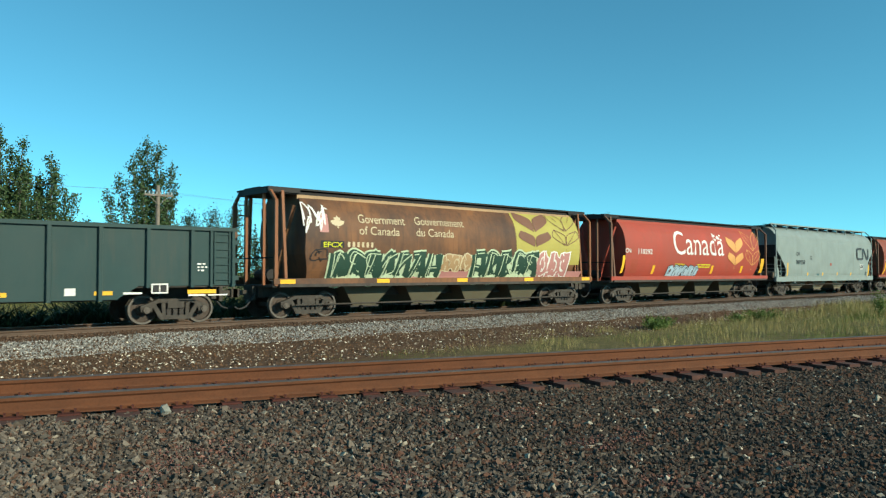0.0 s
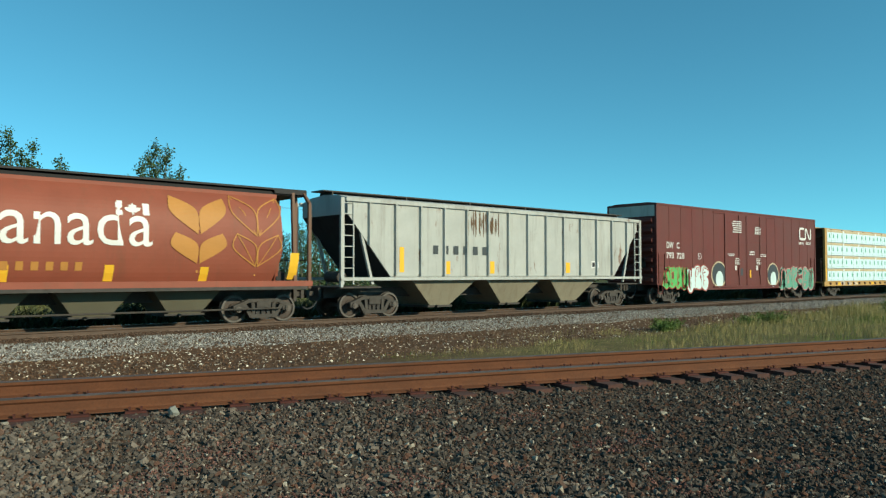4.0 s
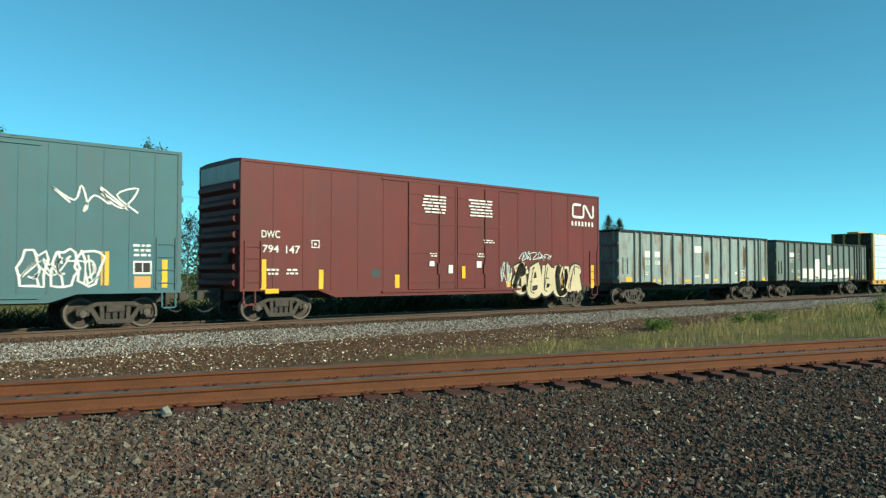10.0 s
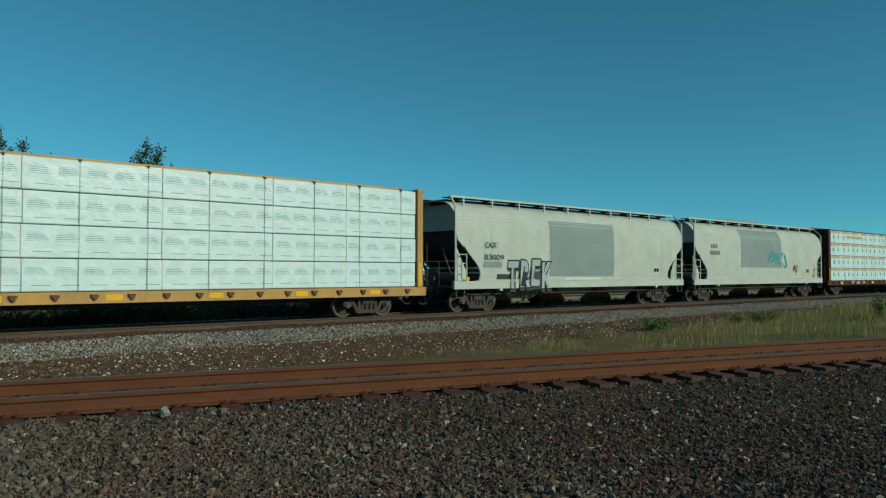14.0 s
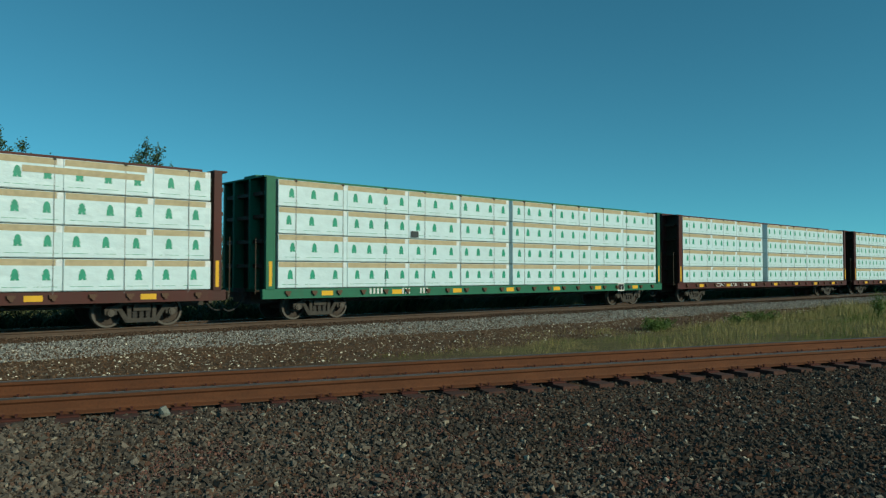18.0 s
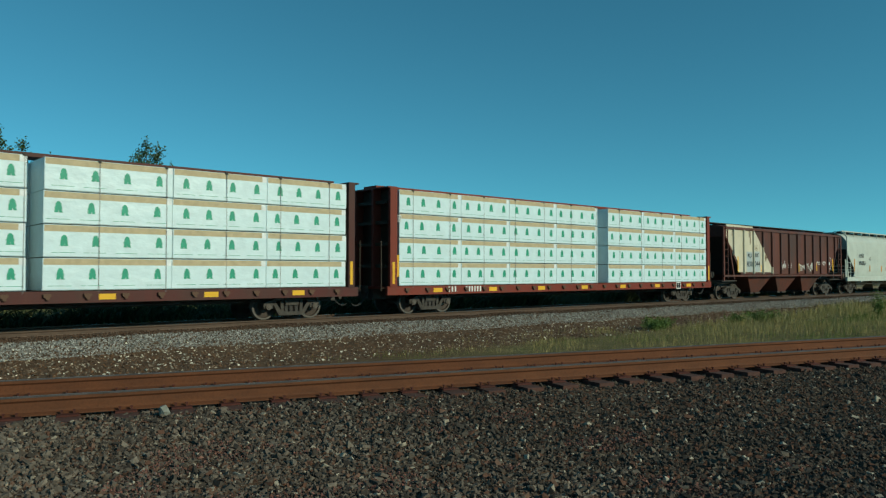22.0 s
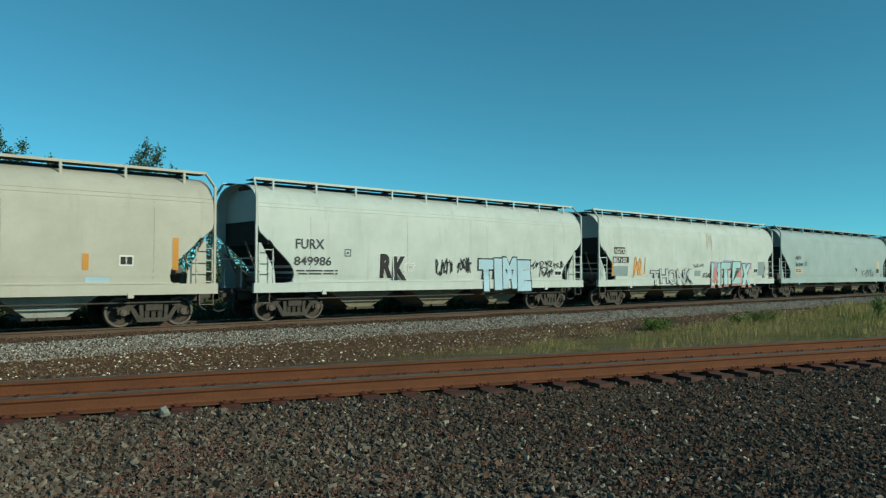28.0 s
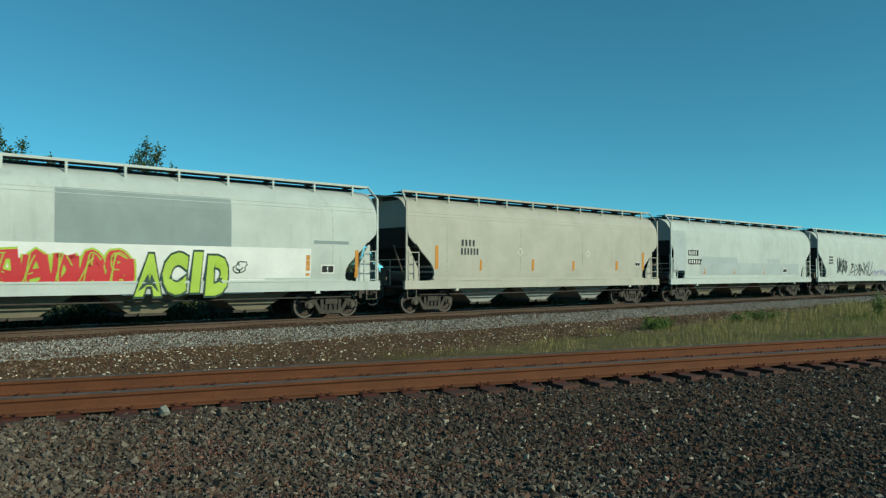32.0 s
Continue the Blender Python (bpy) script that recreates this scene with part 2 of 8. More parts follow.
def axis_lines(lo, hi, a, b, step):
    """Even steps between a and b, growing outside them."""
    out = [a + step * i for i in range(int((b - a) / step) + 1)]
    d, v = step, a
    while v > lo:
        d *= 1.35
        v -= d
        out.insert(0, v)
    d, v = step, out[-1]
    while v < hi:
        d *= 1.35
        v += d
        out.append(v)
    return out


def ground_material():
    m, t, b = nodes_of("soil")
    g = t.nodes.new("ShaderNodeNewGeometry")
    sep = t.nodes.new("ShaderNodeSeparateXYZ")
    t.links.new(g.outputs["Position"], sep.inputs[0])
    n1 = grain(t, 0.5, 6, kind="world")
    add = t.nodes.new("ShaderNodeMath")
    add.operation = "MULTIPLY_ADD"
    add.inputs[1].default_value = 6.0
    t.links.new(n1, add.inputs[0])
    t.links.new(sep.outputs[1], add.inputs[2])
    grass = ramp(t, add.outputs[0], 29.5, 31.5)
    dirt = mix(t, ramp(t, grain(t, 3.0, 8, kind="world"), 0.35, 0.65), (0.149, 0.086, 0.050), (0.081, 0.050, 0.032))
    dirt = mix(t, ramp(t, grain(t, 28, 2, kind="world"), 0.66, 0.72), dirt, (0.270, 0.230, 0.182))
    lawn = mix(t, ramp(t, grain(t, 1.2, 6, kind="world"), 0.35, 0.65), (0.10, 0.115, 0.04), (0.16, 0.14, 0.06))
    # dry sward between the two tracks
    def blend(kx, ky, off, lo, hi, wave=0.0):
        a, c, d = (t.nodes.new("ShaderNodeMath") for _ in range(3))
        for n in (a, c, d):
            n.operation = "MULTIPLY_ADD"
        t.links.new(sep.outputs[0], a.inputs[0])
        a.inputs[1].default_value, a.inputs[2].default_value = kx, off
        t.links.new(sep.outputs[1], c.inputs[0])
        c.inputs[1].default_value = ky
        t.links.new(a.outputs[0], c.inputs[2])
        t.links.new(n1, d.inputs[0])
        d.inputs[1].default_value = wave
        t.links.new(c.outputs[0], d.inputs[2])
        return ramp(t, d.outputs[0], lo, hi)
    sward = None
    for f in (blend(0.085, -1.0, 14.2 - 2.5, 0.0, 1.2, 5.0), blend(1.0, 0.0, -11.0, 0.0, 6.0, 4.0), blend(math.sin(HEAD0), math.cos(HEAD0), -NX * math.sin(HEAD0) - NY * math.cos(HEAD0), 2.5, 3.1)):
        if sward is None:
            sward = f
        else:
            n = t.nodes.new("ShaderNodeMath")
            n.operation = "MULTIPLY"
            t.links.new(sward, n.inputs[0])
            t.links.new(f, n.inputs[1])
            sward = n.outputs[0]
    straw = mix(t, ramp(t, grain(t, 2.0, 6, kind="world"), 0.35, 0.65), (0.176, 0.135, 0.065), (0.095, 0.089, 0.035))
    dirt = mix(t, sward, dirt, straw)
    t.links.new(mix(t, grass, dirt, lawn), b.inputs["Base Color"])
    b.inputs["Roughness"].default_value = 0.9
    b.inputs["Specular IOR Level"].default_value = 0.1
    bump(t, b, grain(t, 30, 5, kind="world"), 0.5, 0.03)
    return m


def build_ground():
    xs, ys = axis_lines(-3000, 3500, -30, 110, 1.0), axis_lines(-2500, 3500, -8, 40, 0.4)
    m = Mesh()
    m.v = [(x, y, ground_z(x, y)) for y in ys for x in xs]
    w = len(xs)
    m.f = [(j * w + i, j * w + i + 1, (j + 1) * w + i + 1, (j + 1) * w + i) for j in range(len(ys) - 1) for i in range(w - 1)]
    solid("ground", m, ground_material(), "brown gravelly soil turning to grass behind the railway", kind="structure", smooth=True)


def stone_shapes(rng, count, points=10):
    """Angular broken stones: hulls of a few random points, all with as many corners; eight give split blocks."""
    out = []
    block = np.array([(i, j, k) for i in (-1, 1) for j in (-1, 1) for k in (-1, 1)], float)
    while len(out) < count:
        b = bmesh.new()
        if points == 8:
            d = block * (0.95, 0.72, 0.42) + rng.uniform(-0.34, 0.34, (8, 3)) * (1, 1, 0.6)
            d[:, 0] += d[:, 1] * rng.uniform(-0.5, 0.5)
        else:
            d = rng.normal(size=(points, 3))
            d = d / np.linalg.norm(d, axis=1)[:, None] * rng.uniform(0.75, 1.15, (points, 1)) * (1.25, 0.9, 0.52)
        for v in d:
            b.verts.new(v)
        bmesh.ops.convex_hull(b, input=b.verts)
        bmesh.ops.triangulate(b, faces=b.faces)
        b.verts.index_update()
        faces = [[v.index for v in f.verts] for f in b.faces]
        if len(faces) == 2 * points - 4:
            out.append((np.array([v.co[:] for v in b.verts]), np.array(faces)))
        b.free()
    return [v for v, f in out], [f for v, f in out]


def scatter(name, shapes, f0, where, size, material, rng, label, kind="stuff", tilt=True):
    """One mesh of many loose pieces."""
    n, k = len(where), len(shapes[0])
    pick = rng.integers(0, len(shapes), n)
    v = np.stack(shapes)[pick] * size[:, None, None]
    if tilt == "lying":
        yaw, lean = rng.uniform(0, 3.1416, n), rng.normal(0, 0.48, (n, 2))
        q = np.c_[np.cos(yaw), np.cos(yaw) * lean[:, 0] + np.sin(yaw) * lean[:, 1], np.sin(yaw) * lean[:, 0] - np.cos(yaw) * lean[:, 1], np.sin(yaw)]
    else:
        q = rng.normal(size=(n, 4)) if tilt else np.c_[np.cos(rng.uniform(0, 3.14, n)), np.zeros(n), np.zeros(n), np.sin(rng.uniform(0, 3.14, n))]
    q /= np.linalg.norm(q, axis=1)[:, None]
    w, x, y, z = q.T
    rot = np.stack([np.stack([1 - 2 * (y * y + z * z), 2 * (x * y - z * w), 2 * (x * z + y * w)], 1),
                    np.stack([2 * (x * y + z * w), 1 - 2 * (x * x + z * z), 2 * (y * z - x * w)], 1),
                    np.stack([2 * (x * z - y * w), 2 * (y * z + x * w), 1 - 2 * (x * x + y * y)], 1)], 1)
    v = np.einsum("nij,nkj->nki", rot, v) + where[:, None, :]
    faces = np.stack(f0)[pick] if isinstance(f0, list) else np.broadcast_to(f0, (n, *f0.shape))
    f = (faces + (np.arange(n) * k)[:, None, None]).reshape(-1, 3)
    me = bpy.data.meshes.new(name)
    me.vertices.add(n * k)
    me.vertices.foreach_set("co", v.reshape(-1).astype(np.float32))
    me.loops.add(len(f) * 3)
    me.loops.foreach_set("vertex_index", f.reshape(-1).astype(np.int32))
    me.polygons.add(len(f))
    me.polygons.foreach_set("loop_start", np.arange(0, len(f) * 3, 3, dtype=np.int32))
    me.polygons.foreach_set("use_smooth", [False] * len(f))
    me.update(calc_edges=True)
    me.materials.append(material)
    ob = new(name, me)
    return tagged(ob, label, kind=kind)


def build_ballast():
    rng = np.random.default_rng(3)
    dark = stony("dark_ballast", [(0.30, (0.0533, 0.0435, 0.0364)), (0.22, (0.0701, 0.0589, 0.049)), (0.2, (0.0336, 0.0281, 0.0238)), (0.17, (0.0868, 0.0448, 0.0308)), (0.08, (0.112, 0.0957, 0.0771)), (0.03, (0.308, 0.281, 0.231))])
    shapes, f0 = stone_shapes(rng, 40, 8)
    dusty = stony("dusty_gravel", [(0.3, (0.116, 0.097, 0.081)), (0.25, (0.091, 0.076, 0.062)), (0.2, (0.136, 0.116, 0.096)), (0.12, (0.121, 0.074, 0.054)), (0.1, (0.161, 0.139, 0.115)), (0.03, (0.262, 0.232, 0.186))])
    sets = {"dark": ([], []), "dusty": ([], [])}
    for _ in range(178000):
        d, a = 3.4 + 14.5 * rng.random() ** 1.35, rng.uniform(-0.60, 0.60)
        ang = radians(AL) - a
        x, y = d * math.cos(ang), d * math.sin(ang)
        q = near_q(x, y)
        if q > 1.35 or (-0.12 < q and rng.random() < 0.4):
            continue
        along = (x - NX) * math.cos(HEAD0) - (y - NY) * math.sin(HEAD0)
        on_tie = abs((along - 0.62 + 0.2555) % 0.511 - 0.2555) < 0.125 and q > -0.45 + 0.05 * rng.normal()
        if on_tie and rng.random() < (0.93 if x < 4.5 else 0.78):
            continue
        # dustier gravel lies towards one end of the slope; light falloff is painted in too
        dust_and_light = 0.95 - 0.2 * (x - 0.8) + 0.35 * noise.noise(Vector((x * 0.6, y * 0.6, 5)))
        s = min(0.0138 * math.exp(rng.normal(0, 0.36)), 0.036)
        pts, size = sets["dusty" if rng.random() < dust_and_light else "dark"]
        pts.append((x, y, ground_z(x, y) + (s * rng.uniform(-0.5, 0.42) if q < -0.12 else -0.012)))
        size.append(s)
    for key, mat, lab in (("dark", dark, "dark grey and rust-brown crushed stone ballast"), ("dusty", dusty, "dusty brown-grey crushed stone ballast")):
        pts, size = np.array(sets[key][0]), np.array(sets[key][1])
        scatter("ballast_stones", shapes, f0, pts, size, mat, rng, lab, tilt="lying")
    # coarser stones over the rest of the slope, out along the track
    pts = []
    while len(pts) < 9000:
        x, y = rng.uniform(-14, 26), rng.uniform(-7, 14)
        q, ang = near_q(x, y), math.atan2(y, x) - radians(AL)
        if q < -0.3 and q > -9 and not (abs(ang) < 0.59 and 3.5 < math.hypot(x, y) < 17.5):
            pts.append((x, y, ground_z(x, y) + 0.004))
    scatter("ballast_stones", shapes, f0, np.array(pts), rng.uniform(0.03, 0.058, len(pts)), dusty, rng, "brown-grey crushed stone ballast")
    # fine reddish grit showing between the larger stones
    grit = stony("red_grit", [(0.4, (0.169, 0.0754, 0.0624)), (0.3, (0.124, 0.0598, 0.052)), (0.2, (0.208, 0.111, 0.091)), (0.1, (0.091, 0.065, 0.0585))])
    small, faces = stone_shapes(rng, 12, 6)
    pts = []
    for _ in range(26000):
        x, y = rng.uniform(1.3, 6.2), rng.uniform(2.2, 6.2)
        n = noise.noise(Vector((x * 1.3, y * 1.3, 9))) + 0.5 * noise.noise(Vector((x * 4, y * 4, 2)))
        if (x - 2.5) ** 2 / 0.3 + (y - 4.5) ** 2 / 0.2 < 1 + 1.2 * n or n > 0.3:
            pts.append((x, y, ground_z(x, y) + rng.uniform(0.0, 0.028)))
    scatter("red_grit", small, faces, np.array(pts), rng.uniform(0.006, 0.014, len(pts)), grit, rng, "fine red-brown grit among the ballast stones")
    pale = stony("pale_ballast", [(0.35, (0.28, 0.28, 0.269)), (0.3, (0.202, 0.202, 0.193)), (0.2, (0.392, 0.392, 0.375)), (0.15, (0.112, 0.112, 0.106))])
    shapes, f0 = stone_shapes(rng, 20, 6)
    x = 1 + 84 * rng.random(46000) ** 1.25
    y = YC - rng.uniform(2.05, 3.45, len(x)) + 0.2 * np.sin(x * 0.9) * rng.random(len(x))
    pts = np.array([(a, b, ground_z(a, b) + 0.01) for a, b in zip(x, y)])
    scatter("pale_ballast_stones", shapes, f0, pts, rng.uniform(0.022, 0.045, len(pts)), pale, rng, "pale grey crushed stone beside the main track")
    stained = stony("stained_ballast", [(0.4, (0.082, 0.05, 0.034)), (0.35, (0.062, 0.04, 0.028)), (0.15, (0.11, 0.07, 0.048)), (0.1, (0.13, 0.11, 0.09))])
    x = 1 + 84 * rng.random(30000) ** 1.25
    y = YC - rng.uniform(0.85, 2.3, len(x)) + 0.15 * np.sin(x * 1.7) * rng.random(len(x))
    pts = np.array([(a, b, ground_z(a, b) + 0.012) for a, b in zip(x, y)])
    scatter("stained_ballast_stones", shapes, f0, pts, rng.uniform(0.02, 0.04, len(pts)), stained, rng, "rust-brown stained ballast along the main rails")
    mixed = stony("loose_stones", [(0.36, (0.126, 0.072, 0.042)), (0.28, (0.078, 0.0492, 0.0324)), (0.2, (0.192, 0.15, 0.114)), (0.1, (0.336, 0.3, 0.24)), (0.06, (0.7, 0.672, 0.576))])
    x = 2 + 50 * rng.random(16000) ** 1.4
    y = YC - rng.uniform(2.6, 8.5, len(x))
    ok = np.array([near_q(a, b) > 2.2 for a, b in zip(x, y)])
    pts = np.array([(a, b, ground_z(a, b) + 0.005) for a, b in zip(x[ok], y[ok])])
    scatter("loose_stones", shapes, f0, pts, rng.uniform(0.015, 0.05, len(pts)), mixed, rng, "scattered pale and brown stones on bare soil")


RAIL = [(-0.076, 0), (0.076, 0), (0.076, 0.012), (0.018, 0.03), (0.014, 0.05), (0.016, 0.125), (0.036, 0.146), (0.037, 0.176), (0.026, 0.186),
        (-0.026, 0.186), (-0.037, 0.176), (-0.036, 0.146), (-0.016, 0.125), (-0.014, 0.05), (-0.018, 0.03), (-0.076, 0.012)]


def rail_mesh(way, top):
    """way: (x, y, angle) places; the rail's head lies at top."""
    m, k = Mesh(), len(RAIL)
    for x, y, a in way:
        for u, z in RAIL:
            m.v.append((x + u * math.sin(a), y + u * math.cos(a), top - 0.186 + z))
    for i in range(len(way) - 1):
        for j in range(k):
            m.f.append((i * k + j, i * k + (j + 1) % k, (i + 1) * k + (j + 1) % k, (i + 1) * k + j))
    return m


def rusty(name, base, deep):
    m, t, b = nodes_of(name)
    c = mix(t, ramp(t, grain(t, 1.6, 8, (1, 1, 3), 0.7, kind="world"), 0.35, 0.7), base, deep)
    c = mix(t, mix_fac(t, ramp(t, grain(t, 40, 4, kind="world"), 0.45, 0.75), 0.4), c, tuple(0.5 * v for v in deep))
    t.links.new(c, b.inputs["Base Color"])
    b.inputs["Roughness"].default_value = 0.8
    b.inputs["Specular IOR Level"].default_value = 0.2
    bump(t, b, grain(t, 70, 4, kind="world"), 0.25, 0.004)
    MATS[name] = m
    return m


def build_tracks():
    rust = rusty("rail_rust", (0.15, 0.057, 0.026), (0.098, 0.04, 0.021))
    plate_rust = rusty("plate_rust", (0.1, 0.031, 0.023), (0.06, 0.023, 0.018))
    worn = plain("worn_rail_head", (0.092, 0.074, 0.066), 0.5, 0.0, 0.45, 5, "world")
    wood = plain("tie_wood", (0.1, 0.042, 0.03), 0.9, 0, 0.5, 9, "world")
    tarnish = plain("main_rail_steel", (0.095, 0.056, 0.034), 0.6, 0.2, 0.35, 6, "world")
    bright = plain("bright_rail_head", (0.45, 0.44, 0.43), 0.25, 1.0, 0.2, 5, "world")
    # the near track
    near = thing("near_track", "rusty side track on dark ballast", "railway track", kind="structure")
    marks = [-150 + 3 * i for i in range(48)] + [-6 + 2 * i for i in range(60)]
    for q, top, lab in ((0.0, 0.35, "rust-brown steel rail"), (1.505, 0.33, "rust-brown steel rail")):
        way = [near_xy(s, q) for s in marks]
        rail = part("rail", rail_mesh(way, top), rust, near, lab)
        m, k = Mesh(), 4
        drop = 0.012 if q < 1 else 0.009
        cap = [(-0.0385, -drop), (-0.0385, -0.008), (-0.027, 0.0015), (0.027, 0.0015), (0.0385, -0.008), (0.0385, -drop)]
        for x, y, a in way:
            m.v += [(x + u * math.sin(a), y + u * math.cos(a), top + z) for u, z in cap]
        n = len(cap)
        m.f = [(i * n + j, i * n + j + 1, (i + 1) * n + j + 1, (i + 1) * n + j) for i in range(len(way) - 1) for j in range(n - 1)]
        part("rail_head", m, worn, rail, "dull grey worn running surface")
    tie = Mesh().box(-0.115, 0.115, -0.44, 1.98, -0.17, 0.0).mesh("tie")
    pm = Mesh().box(-0.1, 0.1, -0.19, 0.19, 0.0, 0.018)
    for sx in (-0.055, 0.055):
        for sy in (-0.105, 0.105):
            pm.box(sx - 0.009, sx + 0.009, sy - 0.009, sy + 0.009, 0.016, 0.045).box(sx - 0.013, sx + 0.013, sy - 0.015, sy + 0.015, 0.045, 0.055)
    pm = pm.mesh("tie_plate")
    rng = random.Random(5)
    for i in range(-24, 92):
        s = 0.62 + 0.511 * i + rng.uniform(-0.02, 0.02)
        x, y, a = near_xy(s, 0)
        ob = part("tie", tie, wood, near, "weathered wooden tie")
        ob.matrix_basis = pose(x, y, 0.153, 0, 0, -math.degrees(a) + rng.uniform(-1.2, 1.2))
        for q, z in ((0, 0.155), (1.505, 0.135)):
            px, py, a = near_xy(s, q)
            p = part("tie_plate", pm, plate_rust, ob)
            p.matrix_basis = ob.matrix_basis.inverted() @ pose(px, py, z, 0, 0, -math.degrees(a))
    # the main track
    main = thing("main_track", "main railway track on pale ballast", "railway track", kind="structure")
    for y in (YC - 0.7525, YC + 0.7525):
        rail = part("rail", rail_mesh([(-700, y, 0), (760, y, 0)], 0.0), tarnish, main, "brown steel rail")
        part("rail_head", Mesh().box(-700, 760, y - 0.025, y + 0.025, 0.0, 0.0015), bright, rail, "polished running surface")
    m = Mesh()
    for i in range(330):
        x = -30 + 0.53 * i
        m.box(x - 0.11, x + 0.11, YC - 1.3, YC + 1.3, -0.36, -0.188)
        for y in (YC - 0.7525, YC + 0.7525):
            m.box(x - 0.09, x + 0.09, y - 0.17, y + 0.17, -0.188, -0.172)
    tagged(part("ties", m, wood, main, "row of brown wooden ties"), kind="stuff")


# ---- plants, pole and distance ----
def blade_shapes(rng, tall):
    out = []
    for _ in range(10):
        lean = rng.uniform(-0.35, 0.35, 2)
        w = 0.013
        out.append(np.array([(-w, 0, 0), (w, 0, 0), (w * 0.8 + lean[0] * 0.35, lean[1] * 0.35, 0.55), (-w * 0.8 + lean[0] * 0.35, lean[1] * 0.35, 0.55), (lean[0], lean[1], 1.0)]) * (1, 1, tall))
    return out, np.array([(0, 1, 2), (0, 2, 3), (3, 2, 4)])


def build_grass():
    rng = np.random.default_rng(11)
    dry = leafy("dry_grass", (0.52, 0.41, 0.18), (0.25, 0.23, 0.07))
    green = leafy("green_grass", (0.12, 0.15, 0.04), (0.26, 0.23, 0.09))
    shapes, f0 = blade_shapes(rng, 1.0)
    x = 8.5 + 70 * rng.random(290000) ** 1.35
    y = rng.uniform(-6, 21.2, len(x))
    keep = []
    for a, b in zip(x, y):
        q = near_q(a, b)
        edge = 14.9 + 0.075 * (a - 14)
        edge += 2.6 * noise.noise(Vector((a * 0.35, b * 0.5, 3))) + rng.normal(0, 0.5)
        clump = noise.noise(Vector((a * 0.8, b * 0.8, 0)))
        keep.append(2.6 < q and b < min(edge, 20.3) and q < 26 and clump + 0.4 * rng.random() > 0.22 - (a - 8.5) * 0.03)
    keep = np.array(keep)
    pts = np.array([(a, b, ground_z(a, b)) for a, b in zip(x[keep], y[keep])])
    clump = np.array([noise.noise(Vector((a * 0.5, b * 0.7, 20))) for a, b, c in pts])
    tall = rng.uniform(0.08, 0.34, len(pts)) * np.clip(0.45 + (pts[:, 0] - 12) * 0.028, 0.45, 1.45) * (1 + 0.9 * clump)
    fresh = np.array([noise.noise(Vector((a * 0.23, b * 0.45, 31))) for a, b, c in pts]) + rng.normal(0, 0.16, len(pts)) > 0.24
    scatter("green_grass", shapes, f0, pts[fresh], 0.85 * tall[fresh], leafy("fresh_grass", (0.10, 0.17, 0.03), (0.24, 0.26, 0.06)), rng, "fresh green grass between the two tracks", tilt=False)
    pts, tall = pts[~fresh], tall[~fresh]
    scatter("dry_grass", shapes, f0, pts, tall, dry, rng, "dry yellow-green grass between the two tracks", tilt=False)
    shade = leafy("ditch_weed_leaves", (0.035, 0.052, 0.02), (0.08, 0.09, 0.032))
    wide = [v * (3.6, 3.6, 1) for v in shapes]
    x, y = rng.uniform(-15, 130, 30000), YC + rng.uniform(3.6, 6.6, 30000)
    pts = np.array([(a, b, ground_z(a, b)) for a, b in zip(x, y)])
    lump = np.array([1.0 + 0.6 * noise.noise(Vector((a * 0.22, b * 0.3, 7))) for a, b in zip(x, y)])
    scatter("ditch_weeds", wide, f0, pts, rng.uniform(0.7, 1.3, len(pts)) * lump, shade, rng, "dark green weeds along the ditch behind the main track", tilt=False)
    x, y = rng.uniform(-15, 130, 42000), YC + 9.5 + 20 * rng.random(42000) ** 1.3
    pts = np.array([(a, b, ground_z(a, b)) for a, b in zip(x, y)])
    scatter("meadow_grass", shapes, f0, pts, rng.uniform(0.4, 1.0, len(pts)) * 0.5, green, rng, "tall sunlit grass and weeds behind the main track", tilt=False)


def leaf_cloud(rng, centres, radius, per, size):
    """Many small leaves round the given centres, as one mesh."""
    c = np.repeat(np.array(centres), per, axis=0)
    p = c + rng.normal(0, 1, c.shape) * radius
    n = len(p)
    a, b = rng.normal(size=(n, 3)), rng.normal(size=(n, 3))
    a /= np.linalg.norm(a, axis=1)[:, None]
    b -= (a * b).sum(1)[:, None] * a
    b /= np.linalg.norm(b, axis=1)[:, None]
    s = size * rng.uniform(0.6, 1.3, (n, 1))
    quad = np.stack([p - a * s, p + b * s * 0.6, p + a * s, p - b * s * 0.6], 1).reshape(-1, 3)
    m = Mesh()
    m.v = [tuple(v) for v in quad]
    m.f = [(4 * i, 4 * i + 1, 4 * i + 2, 4 * i + 3) for i in range(n)]
    return m


